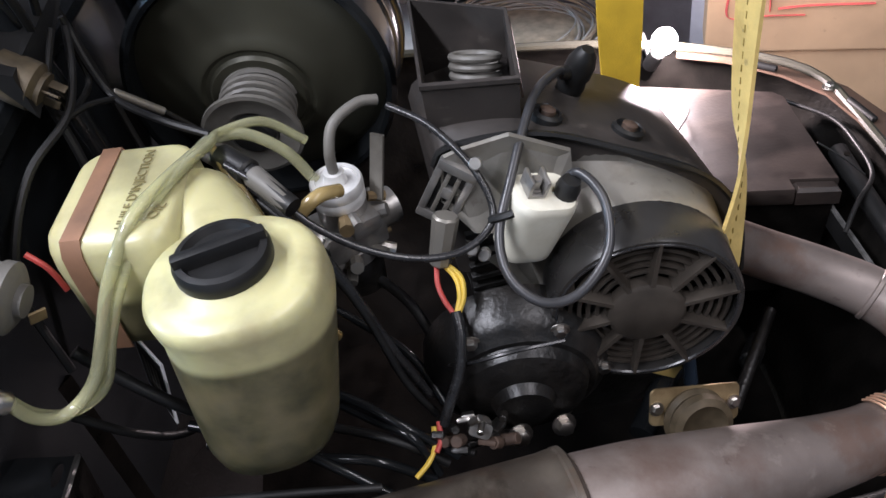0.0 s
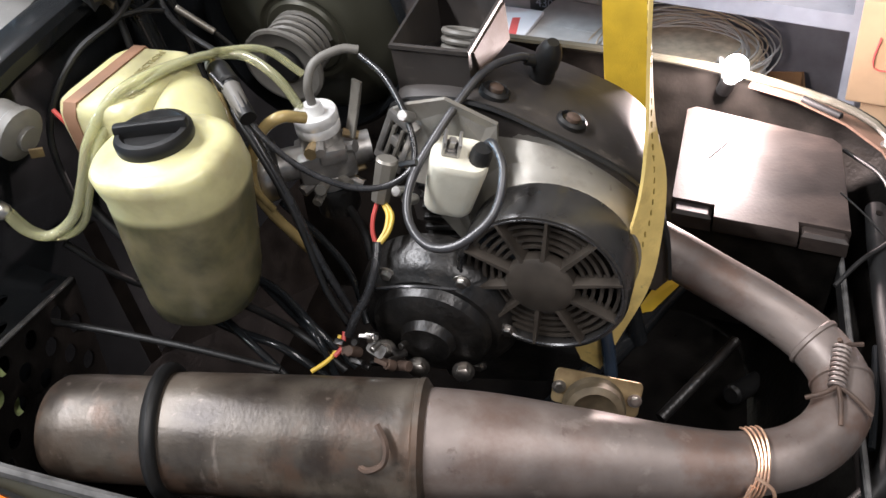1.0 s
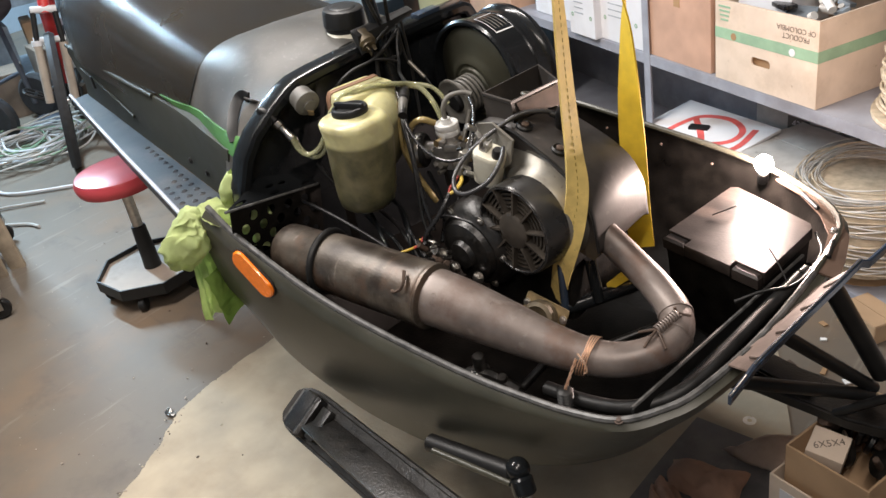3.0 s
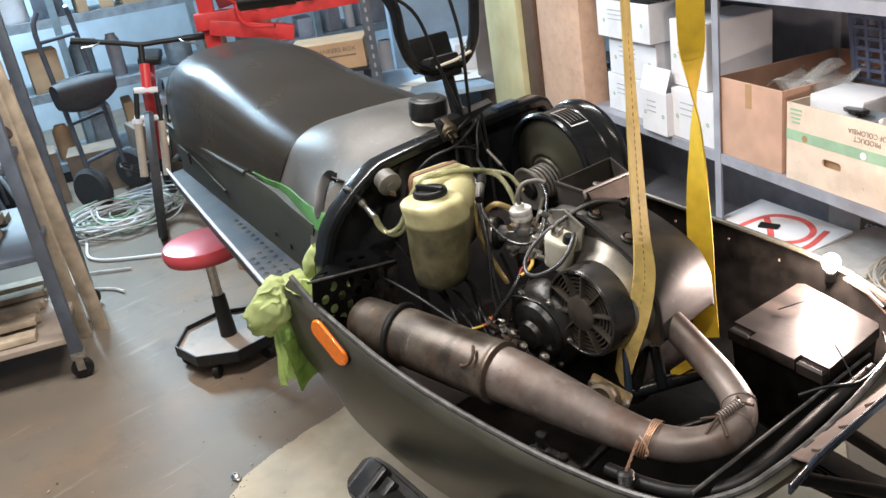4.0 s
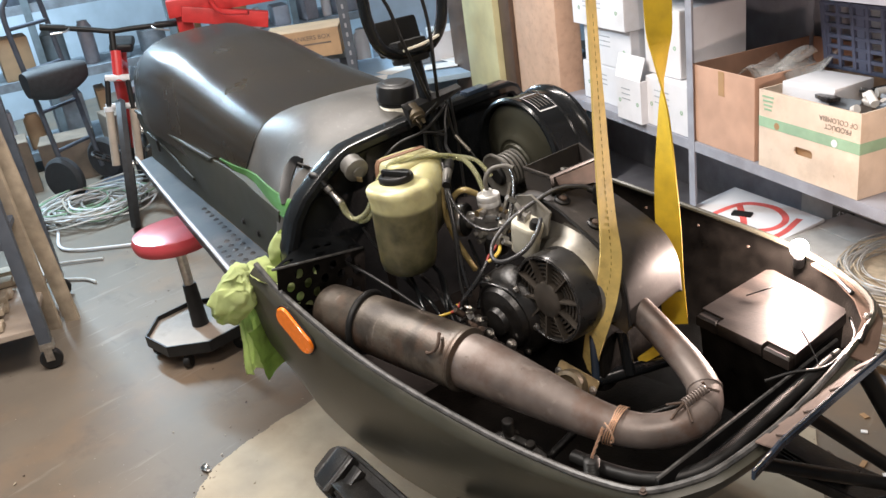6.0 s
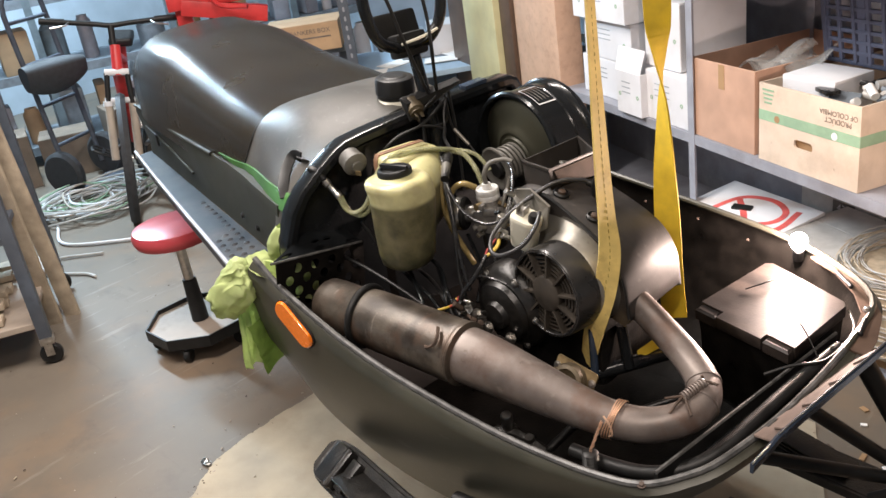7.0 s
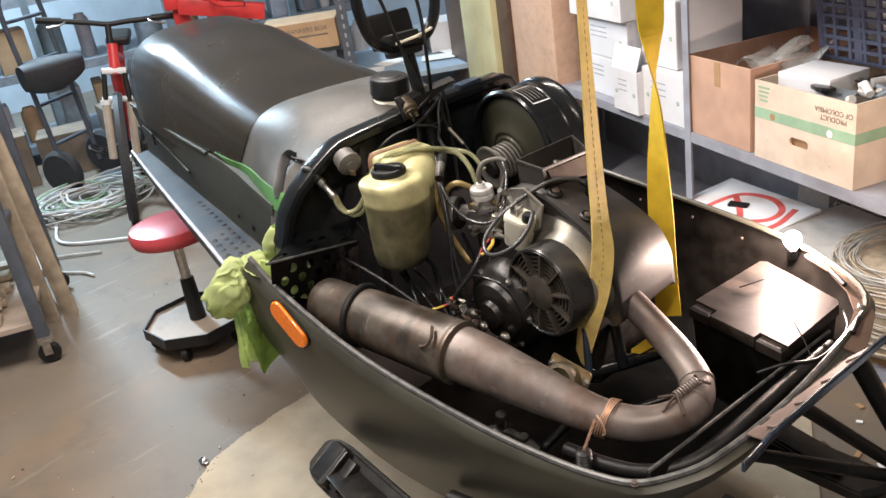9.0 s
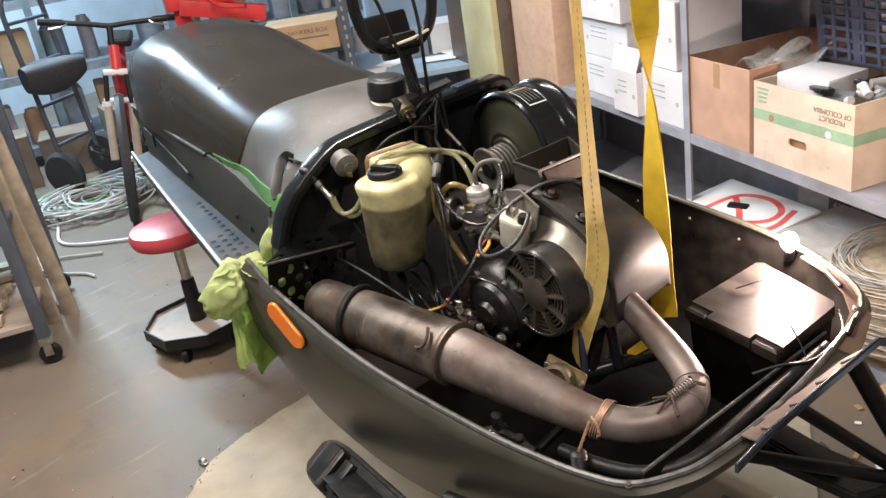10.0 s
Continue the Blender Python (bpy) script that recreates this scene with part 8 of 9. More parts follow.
for k, (x, y) in enumerate(spots):
    r = hr.uniform(0.0055, 0.0085)
    b = nb()
    lathe(b, [(r * 0.5, 0.0), (r, 0.0), (r, 0.0018), (r * 0.5, 0.0018), (r * 0.5, 0.0)], pose(x, y, MZ + 0.0004 * (k % 3)), 18, close=False)
    tagged(part("washer", b, "steel" if k % 3 else "dark_rust"), "small steel washer lying on the rubber mat" if k % 3 else "small rusty washer lying on the rubber mat", "washer", "washers on the mat")
for k in range(5):
    x, y = 0.345 + hr.gauss(0, 0.022), 0.25 + hr.gauss(0, 0.022)
    b = nb()
    prism(b, [(0.0065 * math.cos(i * math.pi / 3), 0.0065 * math.sin(i * math.pi / 3)) for i in range(6)], 0.005, pose(x, y, MZ + 0.0002, 0, 0, hr.uniform(0, 60)))
    tagged(part("hex_nut", b, "steel", smooth=False), "loose steel hex nut on the rubber mat", "nut", "nuts on the mat")
b = nb()
cyl(b, (0.398, 0.286, MZ + 0.005), (0.418, 0.268, MZ + 0.004), 0.004, seg=10)
cyl(b, (0.393, 0.2905, MZ + 0.006), (0.398, 0.286, MZ + 0.006), 0.007, seg=6)
tagged(part("loose_bolt", b, "steel"), "short steel bolt lying on the rubber mat", "bolt")
b = nb()
box(b, (0.024, 0.115, 0.004), pose(0.316, 0.222, MZ + 0.002, 0, 0, -7), 0.0008)
tagged(part("steel_strip", b, "steel", smooth=False), "flat dull steel strip lying on the rubber mat", "metal strip")
b = nb()
box(b, (0.016, 0.17, 0.012), pose(0.238, 0.245, MZ + 0.006, 0, 0, -4), 0.0015)
tagged(part("iron_bar", b, "dark_rust", smooth=False), "dark iron bar lying on the rubber mat", "bar")
# ---- column by the shelves ----
col = thing("column", tuple(sh(-1.2, -0.02, 0)), "cream pillar between brown steel channels with a pinkish board", "column")
for a0, a1, mt, nm, proud in ((-2.22, -1.91, "brown_steel", "steel_channel", 0.0), (-1.905, -1.50, "cream", "cream_face", -0.03), (-1.495, -1.37, "brown_steel", "steel_channel", 0.0), (-1.365, -0.94, "pine", "pinkish_board", 0.02)):
    p = nb()
    box(p, (a1 - a0, 0.12, 3.05), shm((a0 + a1) / 2, proud + 0.03, 1.525), 0.006)
    part(nm, p, mt, col)
# ---- stool ----
sx, sy = -1.971, 0.301
st = thing("rolling_stool", (sx, sy, 0), "rolling workshop stool with a round red vinyl seat and caster tray", "stool")
b = nb()
lathe(b, [(0.0, 0.425), (0.125, 0.425), (0.148, 0.43), (0.155, 0.445), (0.157, 0.464), (0.148, 0.482), (0.115, 0.492), (0.0, 0.495)], Matrix.Translation((sx, sy, 0)), 40)
part("seat", b, "red_vinyl", st, "round red vinyl cushion")
b = nb()
cyl(b, (sx, sy, 0.22), (sx, sy, 0.43), 0.019, seg=16)
part("upper_post", b, "steel", st)
b = nb()
cyl(b, (sx, sy, 0.085), (sx, sy, 0.26), 0.032, 0.026, seg=18, bevel=0.003)
part("lower_post", b, "rubber", st)
b = nb()
octo = [(0.205 * math.cos(radians(22.5 + 45 * k)), 0.205 * math.sin(radians(22.5 + 45 * k))) for k in range(8)]
prism(b, octo, 0.012, Matrix.Translation((sx, sy, 0.075)))
part("tray", b, "base_top", st, "worn tan octagonal tray", smooth=False)
b = nb()
rings = [[V(sx + u * k, sy + v * k, z) for u, v in octo] for k, z in ((1.005, 0.062), (1.005, 0.105), (0.975, 0.105), (0.975, 0.087))]
loft(b, rings, caps=False)
part("tray_rim", b, "rubber", st, smooth=False)
for k in range(5):
    a = radians(20 + 72 * k)
    cxy = V(sx + 0.17 * math.cos(a), sy + 0.17 * math.sin(a), 0)
    b = nb()
    tdir = V(-math.sin(a), math.cos(a), 0)
    cyl(b, cxy - tdir * 0.013 + V(0, 0, 0.026), cxy + tdir * 0.013 + V(0, 0, 0.026), 0.026, seg=20, bevel=0.004)
    box(b, (0.02, 0.02, 0.03), Matrix.Translation(cxy + V(0, 0, 0.055)), 0.003)
    part("caster", b, "rubber", st)
carton("cardboard_box", frame_of((-2.6, 0.98, 0), (0.9, 0.3, 0)), (0.3, 0.3, 0.2), "card_dark", "brown cardboard box on the floor")

# ---- wheeled cart with planks ----
cart = thing("shop_cart", (-2.9, -0.3, 0), "blue-grey wheeled shop cart with shelves and leaning wooden planks", "cart")
CX = V(-0.45, -0.893, 0)
CM = frame_of((-2.345, -0.125, 0), CX)
for a, bk in ((0.02, 0.02), (0.02, 0.75), (1.2, 0.02), (1.2, 0.75)):
    b = nb()
    box(b, (0.045, 0.045, 1.25), CM @ pose(a, bk * -1 + 0.0, 0.735), 0.003)
    part("post", b, "cart", cart)
    b = nb()
    m = CM @ pose(a, -bk, 0.042)
    cyl(b, m @ V(0, -0.015, 0), m @ V(0, 0.015, 0), 0.042, seg=24, bevel=0.007)
    cast = part("caster", b, "rubber", cart, "dark rubber caster wheel")
    b = nb()
    box(b, (0.05, 0.05, 0.03), m @ pose(0, 0, 0.060), 0.004)
    box(b, (0.03, 0.006, 0.06), m @ pose(0, 0.024, 0.03))
    box(b, (0.03, 0.006, 0.06), m @ pose(0, -0.024, 0.03))
    part("caster_fork", b, "steel", cast)
for z in (0.17, 0.52, 0.86, 1.22):
    b = nb()
    box(b, (1.17, 0.76, 0.025), CM @ pose(0.625, -0.39, z), 0.004)
    part("deck", b, "cart" if z > 0.2 else "base_top", cart, smooth=False)
pr_ = random.Random(17)
for k in range(9):
    b = nb()
    box(b, (0.9, 0.07, 0.025), CM @ pose(0.6, -0.08 - 0.078 * k, 0.20 + 0.027 * (k % 2), 0, 0, pr_.uniform(-4, 4)), 0.002)
    part("plank", b, "old_wood", cart)
for k in range(5):
    b = nb()
    box(b, (0.8, 0.09, 0.03), CM @ pose(0.6, -0.1 - 0.12 * k, 0.55 + 0.032 * (k % 2), 0, 0, pr_.uniform(-6, 6)), 0.002)
    part("plank", b, "old_wood", cart)
for k in range(8):
    b = nb()
    p = CM @ V(0.15 + 0.12 * k, -0.3 + 0.1 * (k % 3), 0.9 + 0.03 * (k % 2))
    cyl(b, p, p + V(pr_.uniform(-0.12, 0.12), pr_.uniform(-0.1, 0.1), 0.05), pr_.uniform(0.015, 0.04), seg=12, bevel=0.003)
    tagged(part("scrap_metal", b, ("dark_rust", "shelf", "steel")[k % 3]), "rusty metal scrap on the cart", "scrap", "scrap on the cart")
for k, (dx, tilt) in enumerate(((0.0, 0), (0.075, 2))):
    b = nb()
    box(b, (0.062, 0.022, 1.75), frame_of((-2.715 - 0.03 * k, -0.005 + 0.06 * k, 0.0), (0.68, 0.73, 0)) @ pose(0, 0, 0.87, 1, -1 - tilt), 0.002)
    tagged(part("wooden_plank", b, "old_wood"), "greyed wooden plank leaning on the cart", "plank", "leaning planks")

# ---- bicycle ----
bike = thing("bicycle", (-3.55, 1.0, 0), "red and white mountain bicycle standing behind the snowmobile", "bicycle")
BM = frame_of((-3.543, 0.84, 0), V(-0.86, 0.51, 0)) @ Matrix.Rotation(radians(8.8), 4, "X")


def wheel(cx_, z, r, yaw=0):
    b = nb()
    m = BM @ pose(cx_, 0, z, 90, 0, yaw)
    lathe(b, [(r - 0.045, -0.018), (r - 0.012, -0.024), (r, 0), (r - 0.012, 0.024), (r - 0.045, 0.018), (r - 0.045, -0.018)], m, 48, close=False)
    w_ = part("tyre", b, "tyre", bike, "knobby black tyre")
    b = nb()
    lathe(b, [(r - 0.06, -0.012), (r - 0.045, -0.014), (r - 0.045, 0.014), (r - 0.06, 0.012), (r - 0.06, -0.012)], m, 48, close=False)
    part("rim", b, "steel", w_)
    b = nb()
    for k in range(16):
        a = 2 * math.pi * k / 16
        cyl(b, m @ V(0, 0, 0.015 * (-1) ** k), m @ V((r - 0.06) * math.cos(a), (r - 0.06) * math.sin(a), 0), 0.0015, seg=5)
    cyl(b, m @ V(0, 0, -0.03), m @ V(0, 0, 0.03), 0.02, seg=12)
    part("spokes", b, "steel", w_)


wheel(0.0, 0.35, 0.35, 4)
wheel(1.06, 0.35, 0.35)
ST = BM @ Matrix.Rotation(radians(4), 4, "Z")
tubes = [((0.0, -0.06, 0.35), (0.04, -0.06, 0.64), 0.021, "beige"), ((0.0, 0.06, 0.35), (0.04, 0.06, 0.64), 0.021, "beige"), ((0.04, -0.06, 0.64), (0.065, -0.05, 0.80), 0.014, "rubber"), ((0.04, 0.06, 0.64), (0.065, 0.05, 0.80), 0.014, "rubber"), ((0.07, 0, 0.78), (0.12, 0, 0.93), 0.026, "red"), ((0.09, 0, 0.80), (0.50, 0, 0.30), 0.030, "red"), ((0.11, 0, 0.89), (0.60, 0, 0.78), 0.020, "red"), ((0.50, 0, 0.30), (0.62, 0, 0.86), 0.018, "red"), ((0.50, 0, 0.30), (1.06, 0.05, 0.35), 0.012, "red"), ((0.60, 0, 0.76), (1.06, 0.05, 0.35), 0.012, "red"), ((0.12, 0, 0.93), (0.14, 0, 1.03), 0.017, "rubber"), ((0.05, -0.075, 0.655), (0.05, 0.075, 0.655), 0.016, "white_card"), ((0.04, 0.06, 0.63), (0.044, 0.06, 0.655), 0.026, "white_card"), ((0.065, -0.06, 0.80), (0.065, 0.06, 0.80), 0.018, "white_card")]
for k_, (a, c, r, mt) in enumerate(tubes):
    b = nb()
    fm_ = ST if k_ < 4 or k_ > 9 else BM
    cyl(b, fm_ @ V(*a), fm_ @ V(*c), r, seg=14)
    part("frame_tube", b, mt, bike)
b = nb()
sweep(b, [ST @ V(0.16, -0.33, 1.06), ST @ V(0.15, -0.1, 1.04), ST @ V(0.14, 0, 1.03), ST @ V(0.15, 0.1, 1.04), ST @ V(0.16, 0.33, 1.06)], 0.014, 10, n=5)
part("handlebar", b, "rubber", bike)
for s in (-1, 1):
    b = nb()
    cyl(b, ST @ V(0.155, s * 0.22, 1.051), ST @ V(0.16, s * 0.34, 1.06), 0.018, seg=14)
    part("grip", b, "rubber", bike)
    b = nb()
    sweep(b, [ST @ V(0.15, s * 0.2, 1.05), ST @ V(0.10, s * 0.22, 1.04), ST @ V(0.09, s * 0.29, 1.03)], 0.005, 8, n=3)
    part("brake_lever", b, "steel", bike)
b = nb()
box(b, (0.26, 0.13, 0.05), BM @ pose(0.62, 0, 0.90, 0, -4), 0.02, 3)
part("saddle", b, "rubber", bike)
b = nb()
cyl(b, BM @ V(0.52, -0.06, 0.3), BM @ V(0.52, 0.06, 0.3), 0.09, seg=24)
part("crank", b, "rubber", bike)
for s in (-1, 1):
    b = nb()
    cyl(b, BM @ V(0.50, s * 0.07, 0.30), BM @ V(0.50 - s * 0.16, s * 0.09, 0.30 + s * 0.01), 0.012, seg=10)
    part("crank_arm", b, "steel", bike)
    b = nb()
    pm_c = BM @ pose(0.50 - s * 0.16, s * 0.155, 0.30 + s * 0.01, 25 * s)
    sweep(b, [pm_c @ V(-0.045, -0.05, 0), pm_c @ V(-0.05, 0.05, 0), pm_c @ V(0.05, 0.05, 0), pm_c @ V(0.045, -0.05, 0), pm_c @ V(-0.045, -0.05, 0)], 0.009, 6, n=3)
    box(b, (0.09, 0.016, 0.014), pm_c, 0.003)
    box(b, (0.016, 0.10, 0.014), pm_c, 0.003)
    part("pedal", b, "rubber", bike, "black caged platform pedal")
for z_ in (0.52, 0.66):
    b = nb()
    cyl(b, BM @ V(0.33 - 0.4 * (z_ - 0.52), 0.028, z_), BM @ V(0.29 - 0.4 * (z_ - 0.52), 0.028, z_ + 0.06), 0.005, seg=6)
    part("frame_lettering", b, "white_card", bike)
# cable looped from a post
b = nb()
sweep(b, [(-3.4, 1.0, 3.08), (-3.35, 1.05, 1.9), (-3.2, 1.15, 1.4), (-3.12, 1.35, 1.18), (-3.12, 1.5, 1.1)], 0.008, 8, n=5)
tagged(part("red_cable", b, "red"), "red and white spiral cable hanging", "cable")

# ---- red engine stand behind the seat ----
rs = thing("red_hoist", (-3.3, 2.1, 0), "red painted steel engine hoist frame behind the seat", "hoist")
for a, c, r in (((-3.25, 1.62, 0.0), (-3.15, 1.55, 1.9), 0.05), ((-2.9, 1.9, 0.95), (-3.15, 1.55, 1.05), 0.05), ((-2.75, 2.25, 1.08), (-3.2, 1.5, 1.08), 0.055), ((-2.6, 2.2, 1.3), (-3.1, 1.6, 1.16), 0.035)):
    b = nb()
    a, c = Vector(a) + V(-0.2, -0.22, 0), Vector(c) + V(-0.2, -0.22, 0)
    d = c - a
    box(b, (r * 1.6, r * 1.6, d.length), along(a, c) @ pose(0, 0, d.length / 2), 0.006)
    part("beam", b, "red_dark" if c.z < 1.0 or a.z > 1.2 else "red", rs)
for k in range(4):
    b = nb()
    bolt(b, Vector((-3.18, 1.50, 1.15)) + V(0.06 * k, 0.08 * k, 0), (0.6, -0.6, 0.5), 0.02, 0.02)
    part("bolt_head", b, "white_card", rs)
for k in range(2):
    b = nb()
    sweep(b, [(-3.3, 1.5, 1.5 + 0.1 * k), (-3.25, 1.45, 1.2), (-3.15, 1.42, 1.05), (-3.0, 1.5, 1.02)], 0.012, 8, n=5)
    part("air_hose", b, "red", rs)

# ---- cable heap ----
heap = thing("cable_coil", (-4.1, 0.8, 0), "loose heap of grey-white cable coiled on the floor", "cable")
pr_ = random.Random(9)
for k in range(26):
    b = nb()
    cx_, cy_ = -4.06 + pr_.uniform(-0.10, 0.10), 0.86 + pr_.uniform(-0.12, 0.12)
    rx_, ry_, ph, tw = pr_.uniform(0.12, 0.36), pr_.uniform(0.16, 0.36), pr_.uniform(0, 6), pr_.uniform(-0.6, 0.6)
    n_ = 33 if k % 3 else 25
    pts = []
    for a in np.linspace(0, 2 * math.pi * n_ / 33, n_):
        u_, v_ = rx_ * math.cos(a + ph) * (1 + 0.10 * math.sin(3 * a + k)), ry_ * math.sin(a + ph) * (1 + 0.12 * math.sin(2 * a + 2 * k))
        pts.append((cx_ + u_ * math.cos(tw) - v_ * math.sin(tw), cy_ + u_ * math.sin(tw) + v_ * math.cos(tw), 0.007 + 0.0028 * k + 0.008 * math.sin(2 * a + ph) + 0.008))
    sweep(b, pts, pr_.choice((0.0045, 0.0055, 0.0065)), 6, n=1)
    part("cable_turn", b, ("film", "white_card", "ink_green", "film", "beige")[k % 5], heap)
b = nb()
sweep(b, [(-3.9, 0.55, 0.012), (-3.6, 0.45, 0.012), (-3.35, 0.6, 0.012), (-3.1, 0.85, 0.012), (-2.9, 1.1, 0.012)], 0.008, 8, n=6)
part("cable_end", b, "white_card", heap)
for pts in ([(-3.3, 0.2, 0.01), (-3.1, 0.32, 0.01), (-3.0, 0.34, 0.01)], [(-3.45, 0.28, 0.01), (-3.4, 0.36, 0.012), (-3.25, 0.50, 0.01)]):
    b = nb()
    sweep(b, pts, 0.007, 6, n=5)
    tagged(part("cable_piece", b, "film"), "short piece of grey cable on the floor", "cable", "cable pieces")

# ---- hazy stores at the back ----
pr_ = random.Random(29)
back = thing("storage_rack", (-5.6, 1.6, 0), "tall teal steel storage rack crowded with grey goods", "shelf")
RM = frame_of((-5.9, -0.4, 0), (0.35, 0.937, 0))
for a in np.arange(0, 4.6, 0.9):
    b = nb()
    box(b, (0.05, 0.05, 2.4), RM @ pose(a, 0, 1.2))
    part("rack_post", b, "teal", back, smooth=False)
for z in (0.12, 0.62, 1.1, 1.6, 2.1):
    b = nb()
    box(b, (4.6, 0.7, 0.03), RM @ pose(2.2, 0.35, z))
    box(b, (4.6, 0.02, 0.06), RM @ pose(2.2, 0.0, z - 0.01))
    part("rack_shelf", b, "grey_bin", back, smooth=False)
for z in (0.135, 0.635, 1.115, 1.615):
    a = 0.1
    while a < 4.3:
        w_, h_, d_ = pr_.uniform(0.07, 0.24), pr_.uniform(0.08, 0.34), pr_.uniform(0.12, 0.35)
        kindk = pr_.randrange(5)
        b = nb()
        m = RM @ pose(a + w_ / 2, 0.06 + d_ / 2, z, 0, 0, pr_.uniform(-8, 8))
        if kindk < 3:
            box(b, (w_, d_, h_), m @ pose(0, 0, h_ / 2), 0.012)
        else:
            lathe(b, [(w_ * 0.4, 0), (w_ * 0.44, 0.02), (w_ * 0.44, h_ * 0.85), (w_ * 0.3, h_ * 0.95), (w_ * 0.3, h_)], m, 18)
        nm_ = "store_box" if kindk < 3 else "store_can"
        tagged(part(nm_, b, ("grey_bin", "cart", "card", "white_card", "shelf", "teal", "card_dark")[pr_.randrange(7)]), "grey-blue stored container on the rack", "container", "goods on the rack")
        a += w_ + pr_.uniform(0.02, 0.1)
# brown cartons and grey bundles on the floor before the rack
for k, (x, y, w_, h_) in enumerate(((-5.15, 0.35, 0.34, 0.30), (-5.05, 0.75, 0.36, 0.34), (-4.95, 1.15, 0.34, 0.28), (-4.85, 1.55, 0.30, 0.36), (-5.05, 0.76, 0.32, 0.0))):
    if h_:
        carton("cardboard_box", frame_of((x, y, 0.0), (0.30, 0.95, 0)) @ Matrix.Rotation(radians(pr_.uniform(-9, 9)), 4, "Z"), (w_, 0.3, h_), "card_grey", "worn brown cardboard box before the storage rack")
for k in range(7):
    b = nb()
    p0 = V(-4.75 + pr_.uniform(-0.1, 0.1), 0.10 + 0.09 * k, 0.0)
    p1 = p0 + V(-0.45, -0.25 + pr_.uniform(-0.12, 0.12), pr_.uniform(1.2, 1.7))
    cyl(b, p0, p1, pr_.uniform(0.010, 0.022), seg=10)
    tagged(part("leaning_pole", b, ("shelf", "cart", "grey_bin")[k % 3]), "long grey metal pole leaning on the storage rack", "pole", "leaning poles")
# hand trucks and wheels in front of the rack
for x, y, yaw in ((-4.536, 1.048, 25), (-4.9, 0.35, 10)):
    ht = thing("hand_truck", (x, y, 0), "blue-grey tubular hand truck with black wheels", "hand truck", "hand trucks")
    m = Matrix.Translation((x, y, 0)) @ Matrix.Rotation(radians(yaw), 4, "Z")
    for s in (-1, 1):
        b = nb()
        sweep(b, [m @ V(0.0, s * 0.16, 0.1), m @ V(-0.04, s * 0.16, 0.6), m @ V(-0.08, s * 0.16, 1.1), m @ V(-0.06, s * 0.12, 1.22)], 0.016, 10, n=4)
        part("side_tube", b, "cart", ht)
        b = nb()
        cyl(b, m @ V(0.02, s * 0.20 - 0.035, 0.14), m @ V(0.02, s * 0.20 + 0.035, 0.14), 0.14, seg=28, bevel=0.02)
        part("wheel", b, "tyre", ht)
    for z in (0.3, 0.55, 0.8, 1.05):
        b = nb()
        cyl(b, m @ V(-0.01 - 0.06 * z, -0.16, z), m @ V(-0.01 - 0.06 * z, 0.16, z), 0.012, seg=10)
        part("cross_bar", b, "cart", ht)
    b = nb()
    box(b, (0.2, 0.34, 0.008), m @ pose(0.12, 0, 0.02))
    part("toe_plate", b, "cart", ht, smooth=False)
# black carrier slung on the hand truck
b = nb()
rings = []
for t in np.linspace(0, 1, 11):
    c0 = V(-4.36, 0.80, 0.78).lerp(V(-4.25, 1.12, 0.80), t)
    rr = 0.05 + 0.10 * math.sin(math.pi * min(1, 0.15 + t * 0.8)) ** 0.7
    rings.append([c0 + V(0.6 * rr * math.cos(a_), 0, (rr if math.sin(a_) < 0 else 0.35 * rr) * math.sin(a_)) for a_ in np.linspace(0, 2 * math.pi, 17)[:-1]])
loft(b, rings)
tagged(part("black_carrier", b, "tyre"), "black moulded carrier hung on the hand truck", "carrier")
# cardboard bankers box and bench behind the seat
bench = thing("work_bench", (-2.6, 3.0, 0), "grey steel bench with cartons behind the snowmobile", "bench")
BN = frame_of((-3.25, 2.25, 0.0), (0.62, 0.78, 0))
b = nb()
box(b, (1.25, 0.7, 0.04), BN @ pose(-0.575, 0, 0.68), 0.004)
part("bench_top", b, "grey_bin", bench, smooth=False)
b = nb()
box(b, (1.3, 0.9, 0.03), BN @ pose(0.70, -0.10, 0.49), 0.004)
part("lower_shelf", b, "pale_blue", bench, smooth=False)
for a in (-1.1, 0.0, 1.1):
    for c in (-0.3, 0.3):
        b = nb()
        box(b, (0.045, 0.045, 0.66 if a < 0.5 else 0.47), BN @ pose(a, c, 0.33 if a < 0.5 else 0.235))
        part("bench_leg", b, "cart", bench, smooth=False)
b = nb()
box(b, (0.055, 0.004, 1.9), BN @ pose(0.045, -0.46, 0.95))
box(b, (0.004, 0.04, 1.9), BN @ pose(0.0715, -0.438, 0.95))
ppost = part("slotted_post", b, "cart", bench, "slotted grey angle-iron post", smooth=False)
for k in range(24):
    b = nb()
    prism(b, rrect(0.012, 0.026, 0.005, 3), 0.001, BN @ pose(0.045, -0.4621, 0.35 + 0.05 * k, 90), 0)
    part("slot", b, "shelf", ppost, smooth=False)
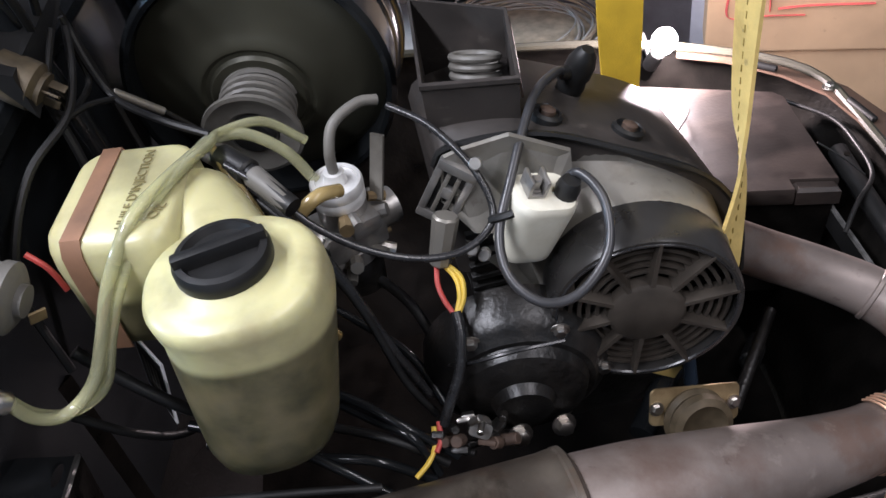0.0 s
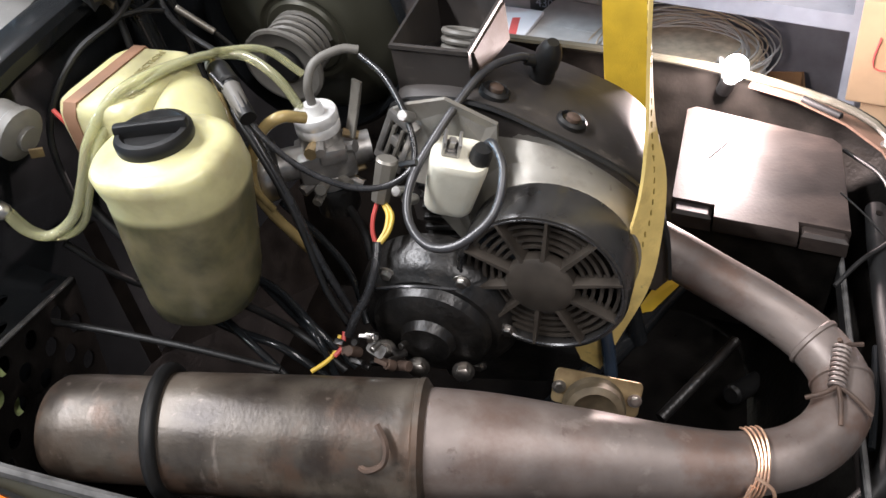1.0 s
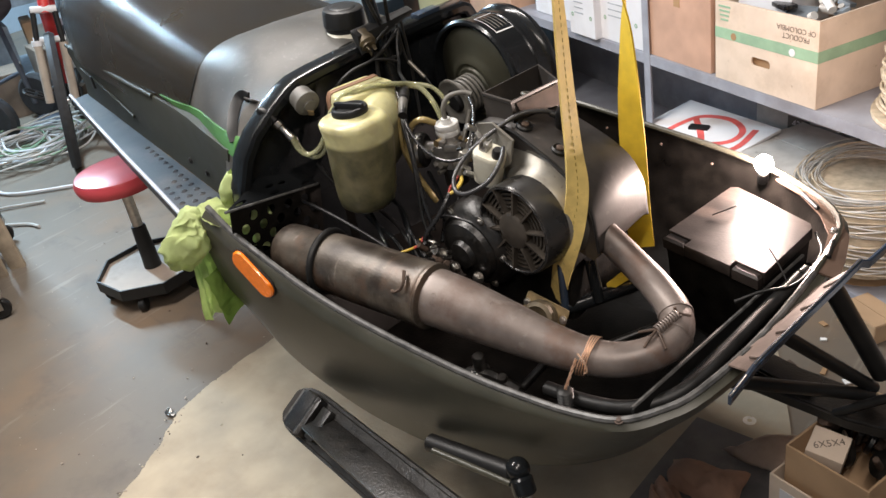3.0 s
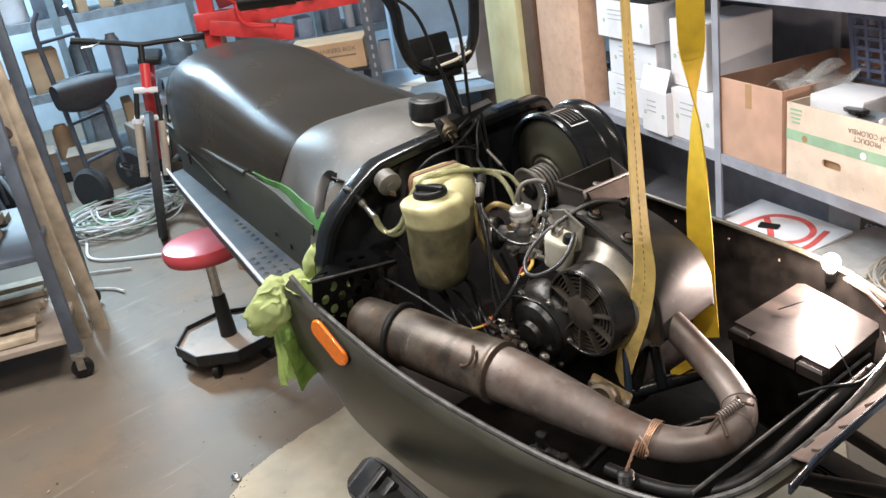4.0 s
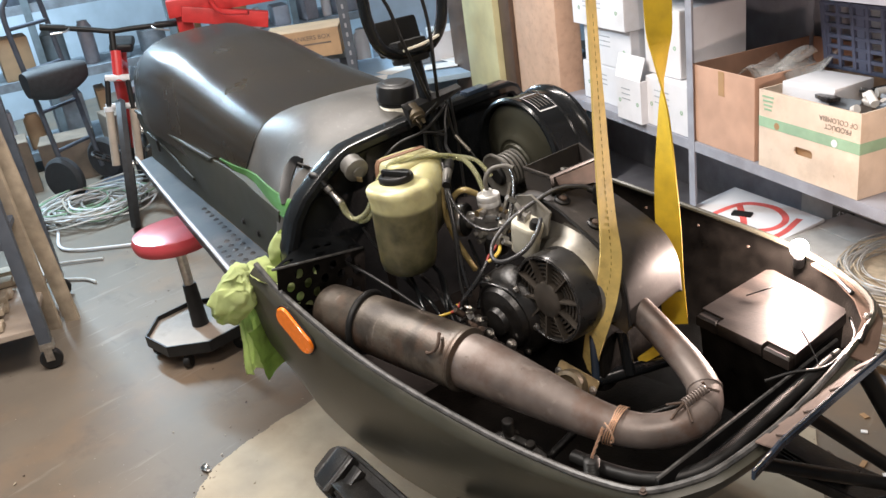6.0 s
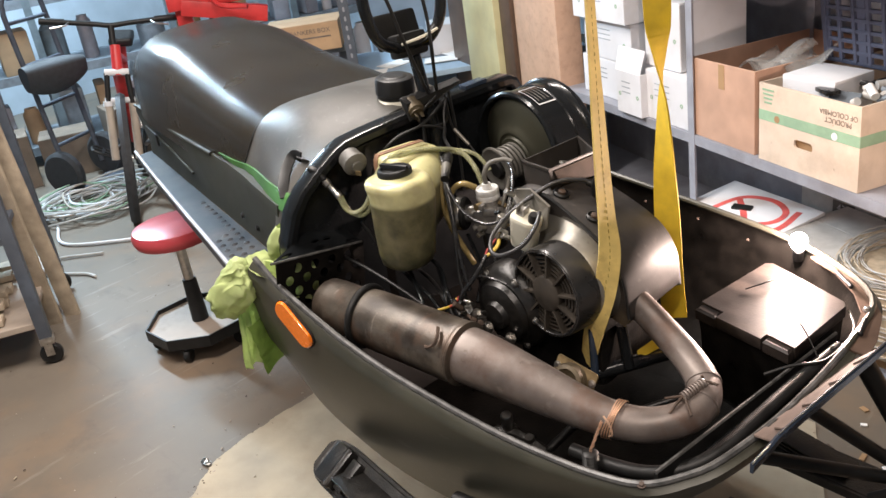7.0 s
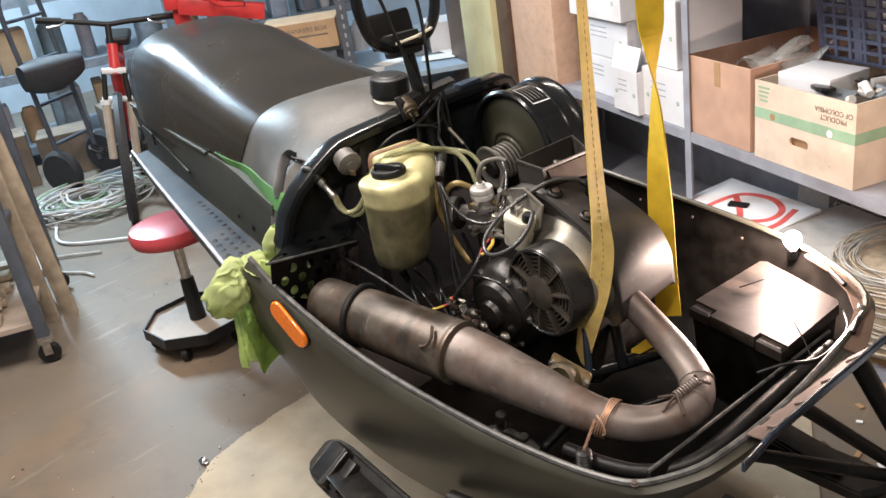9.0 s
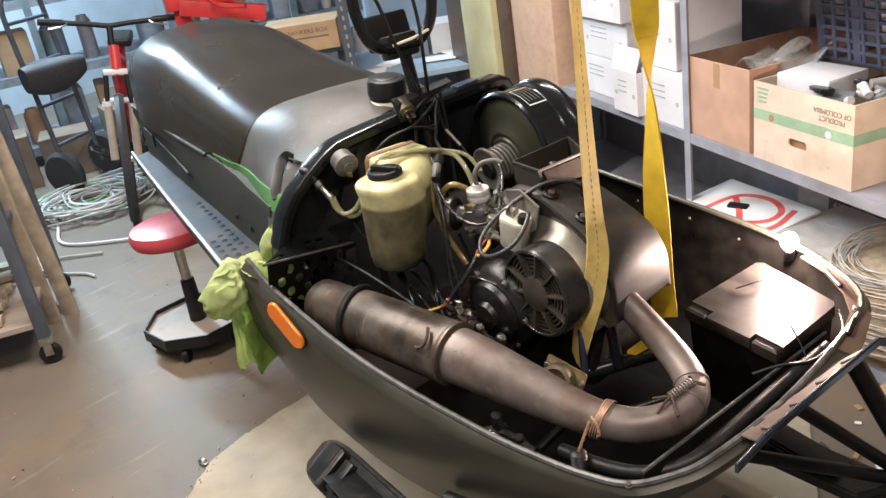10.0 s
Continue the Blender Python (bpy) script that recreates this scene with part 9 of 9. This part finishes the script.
cab = thing("steel_cabinet", tuple(BN @ V(0.8, 0.45, 0)), "pale blue enamelled steel cabinet behind the bench", "cabinet")
b = nb()
box(b, (1.3, 0.4, 1.6), BN @ pose(0.85, 0.62, 0.80), 0.006)
part("cabinet_body", b, "pale_blue", cab)
for k in (0, 1):
    b = nb()
    box(b, (0.62, 0.02, 1.5), BN @ pose(0.53 + 0.64 * k, 0.41, 0.80), 0.005)
    dr_ = part("cabinet_door", b, "pale_blue", cab)
    b = nb()
    cyl(b, BN @ V(0.80 + 0.10 * k, 0.385, 0.72), BN @ V(0.80 + 0.10 * k, 0.385, 0.88), 0.009, seg=10)
    part("door_handle", b, "steel", dr_)
pr_ = random.Random(41)
for k in range(9):
    b = nb()
    m = BN @ pose(0.16 + 0.13 * k, -0.30 + 0.12 * (k % 3), 0.506 + 0.003 * k, 0, 0, pr_.uniform(-40, 40))
    if k % 3 == 2:
        lathe(b, [(0.03, 0), (0.035, 0.004), (0.035, 0.06), (0.03, 0.064), (0.0, 0.064)], m, 18)
        tagged(part("plastic_tub", b, "white_card"), "small white plastic tub on the low shelf", "tub", "tubs on the low shelf")
    else:
        box(b, (pr_.uniform(0.12, 0.22), pr_.uniform(0.10, 0.16), 0.004), m, 0.001)
        tagged(part("paper_sheet", b, "paper", smooth=False), "loose white paper on the low shelf", "paper", "papers on the low shelf")
BKM = frame_of((-3.16, 1.936, 0.70), (0.70, 0.71, 0))
bk = carton("bankers_box", BKM, (0.42, 0.32, 0.15), "card", "brown lidded storage carton on the bench")
text_mesh("printed_text", "BANKERS BOX", 0.034, BKM @ pose(0.05, -0.1612, 0.108, 90), "ink", bk, 0.0004)
b = nb()
box(b, (0.20, 0.001, 0.008), BKM @ pose(0.06, -0.1612, 0.075))
part("print_bar", b, "ink", bk, smooth=False)
for k in range(5):
    carton("white_carton", frame_of((-2.98 + 0.12 * k, 2.58 + 0.15 * k, 0.507), (0.62, 0.78, 0)), (0.17, 0.26, 0.14 + 0.03 * (k % 3)), "white_card" if k % 2 else "grey_bin", "pale carton on the bench behind the snowmobile")
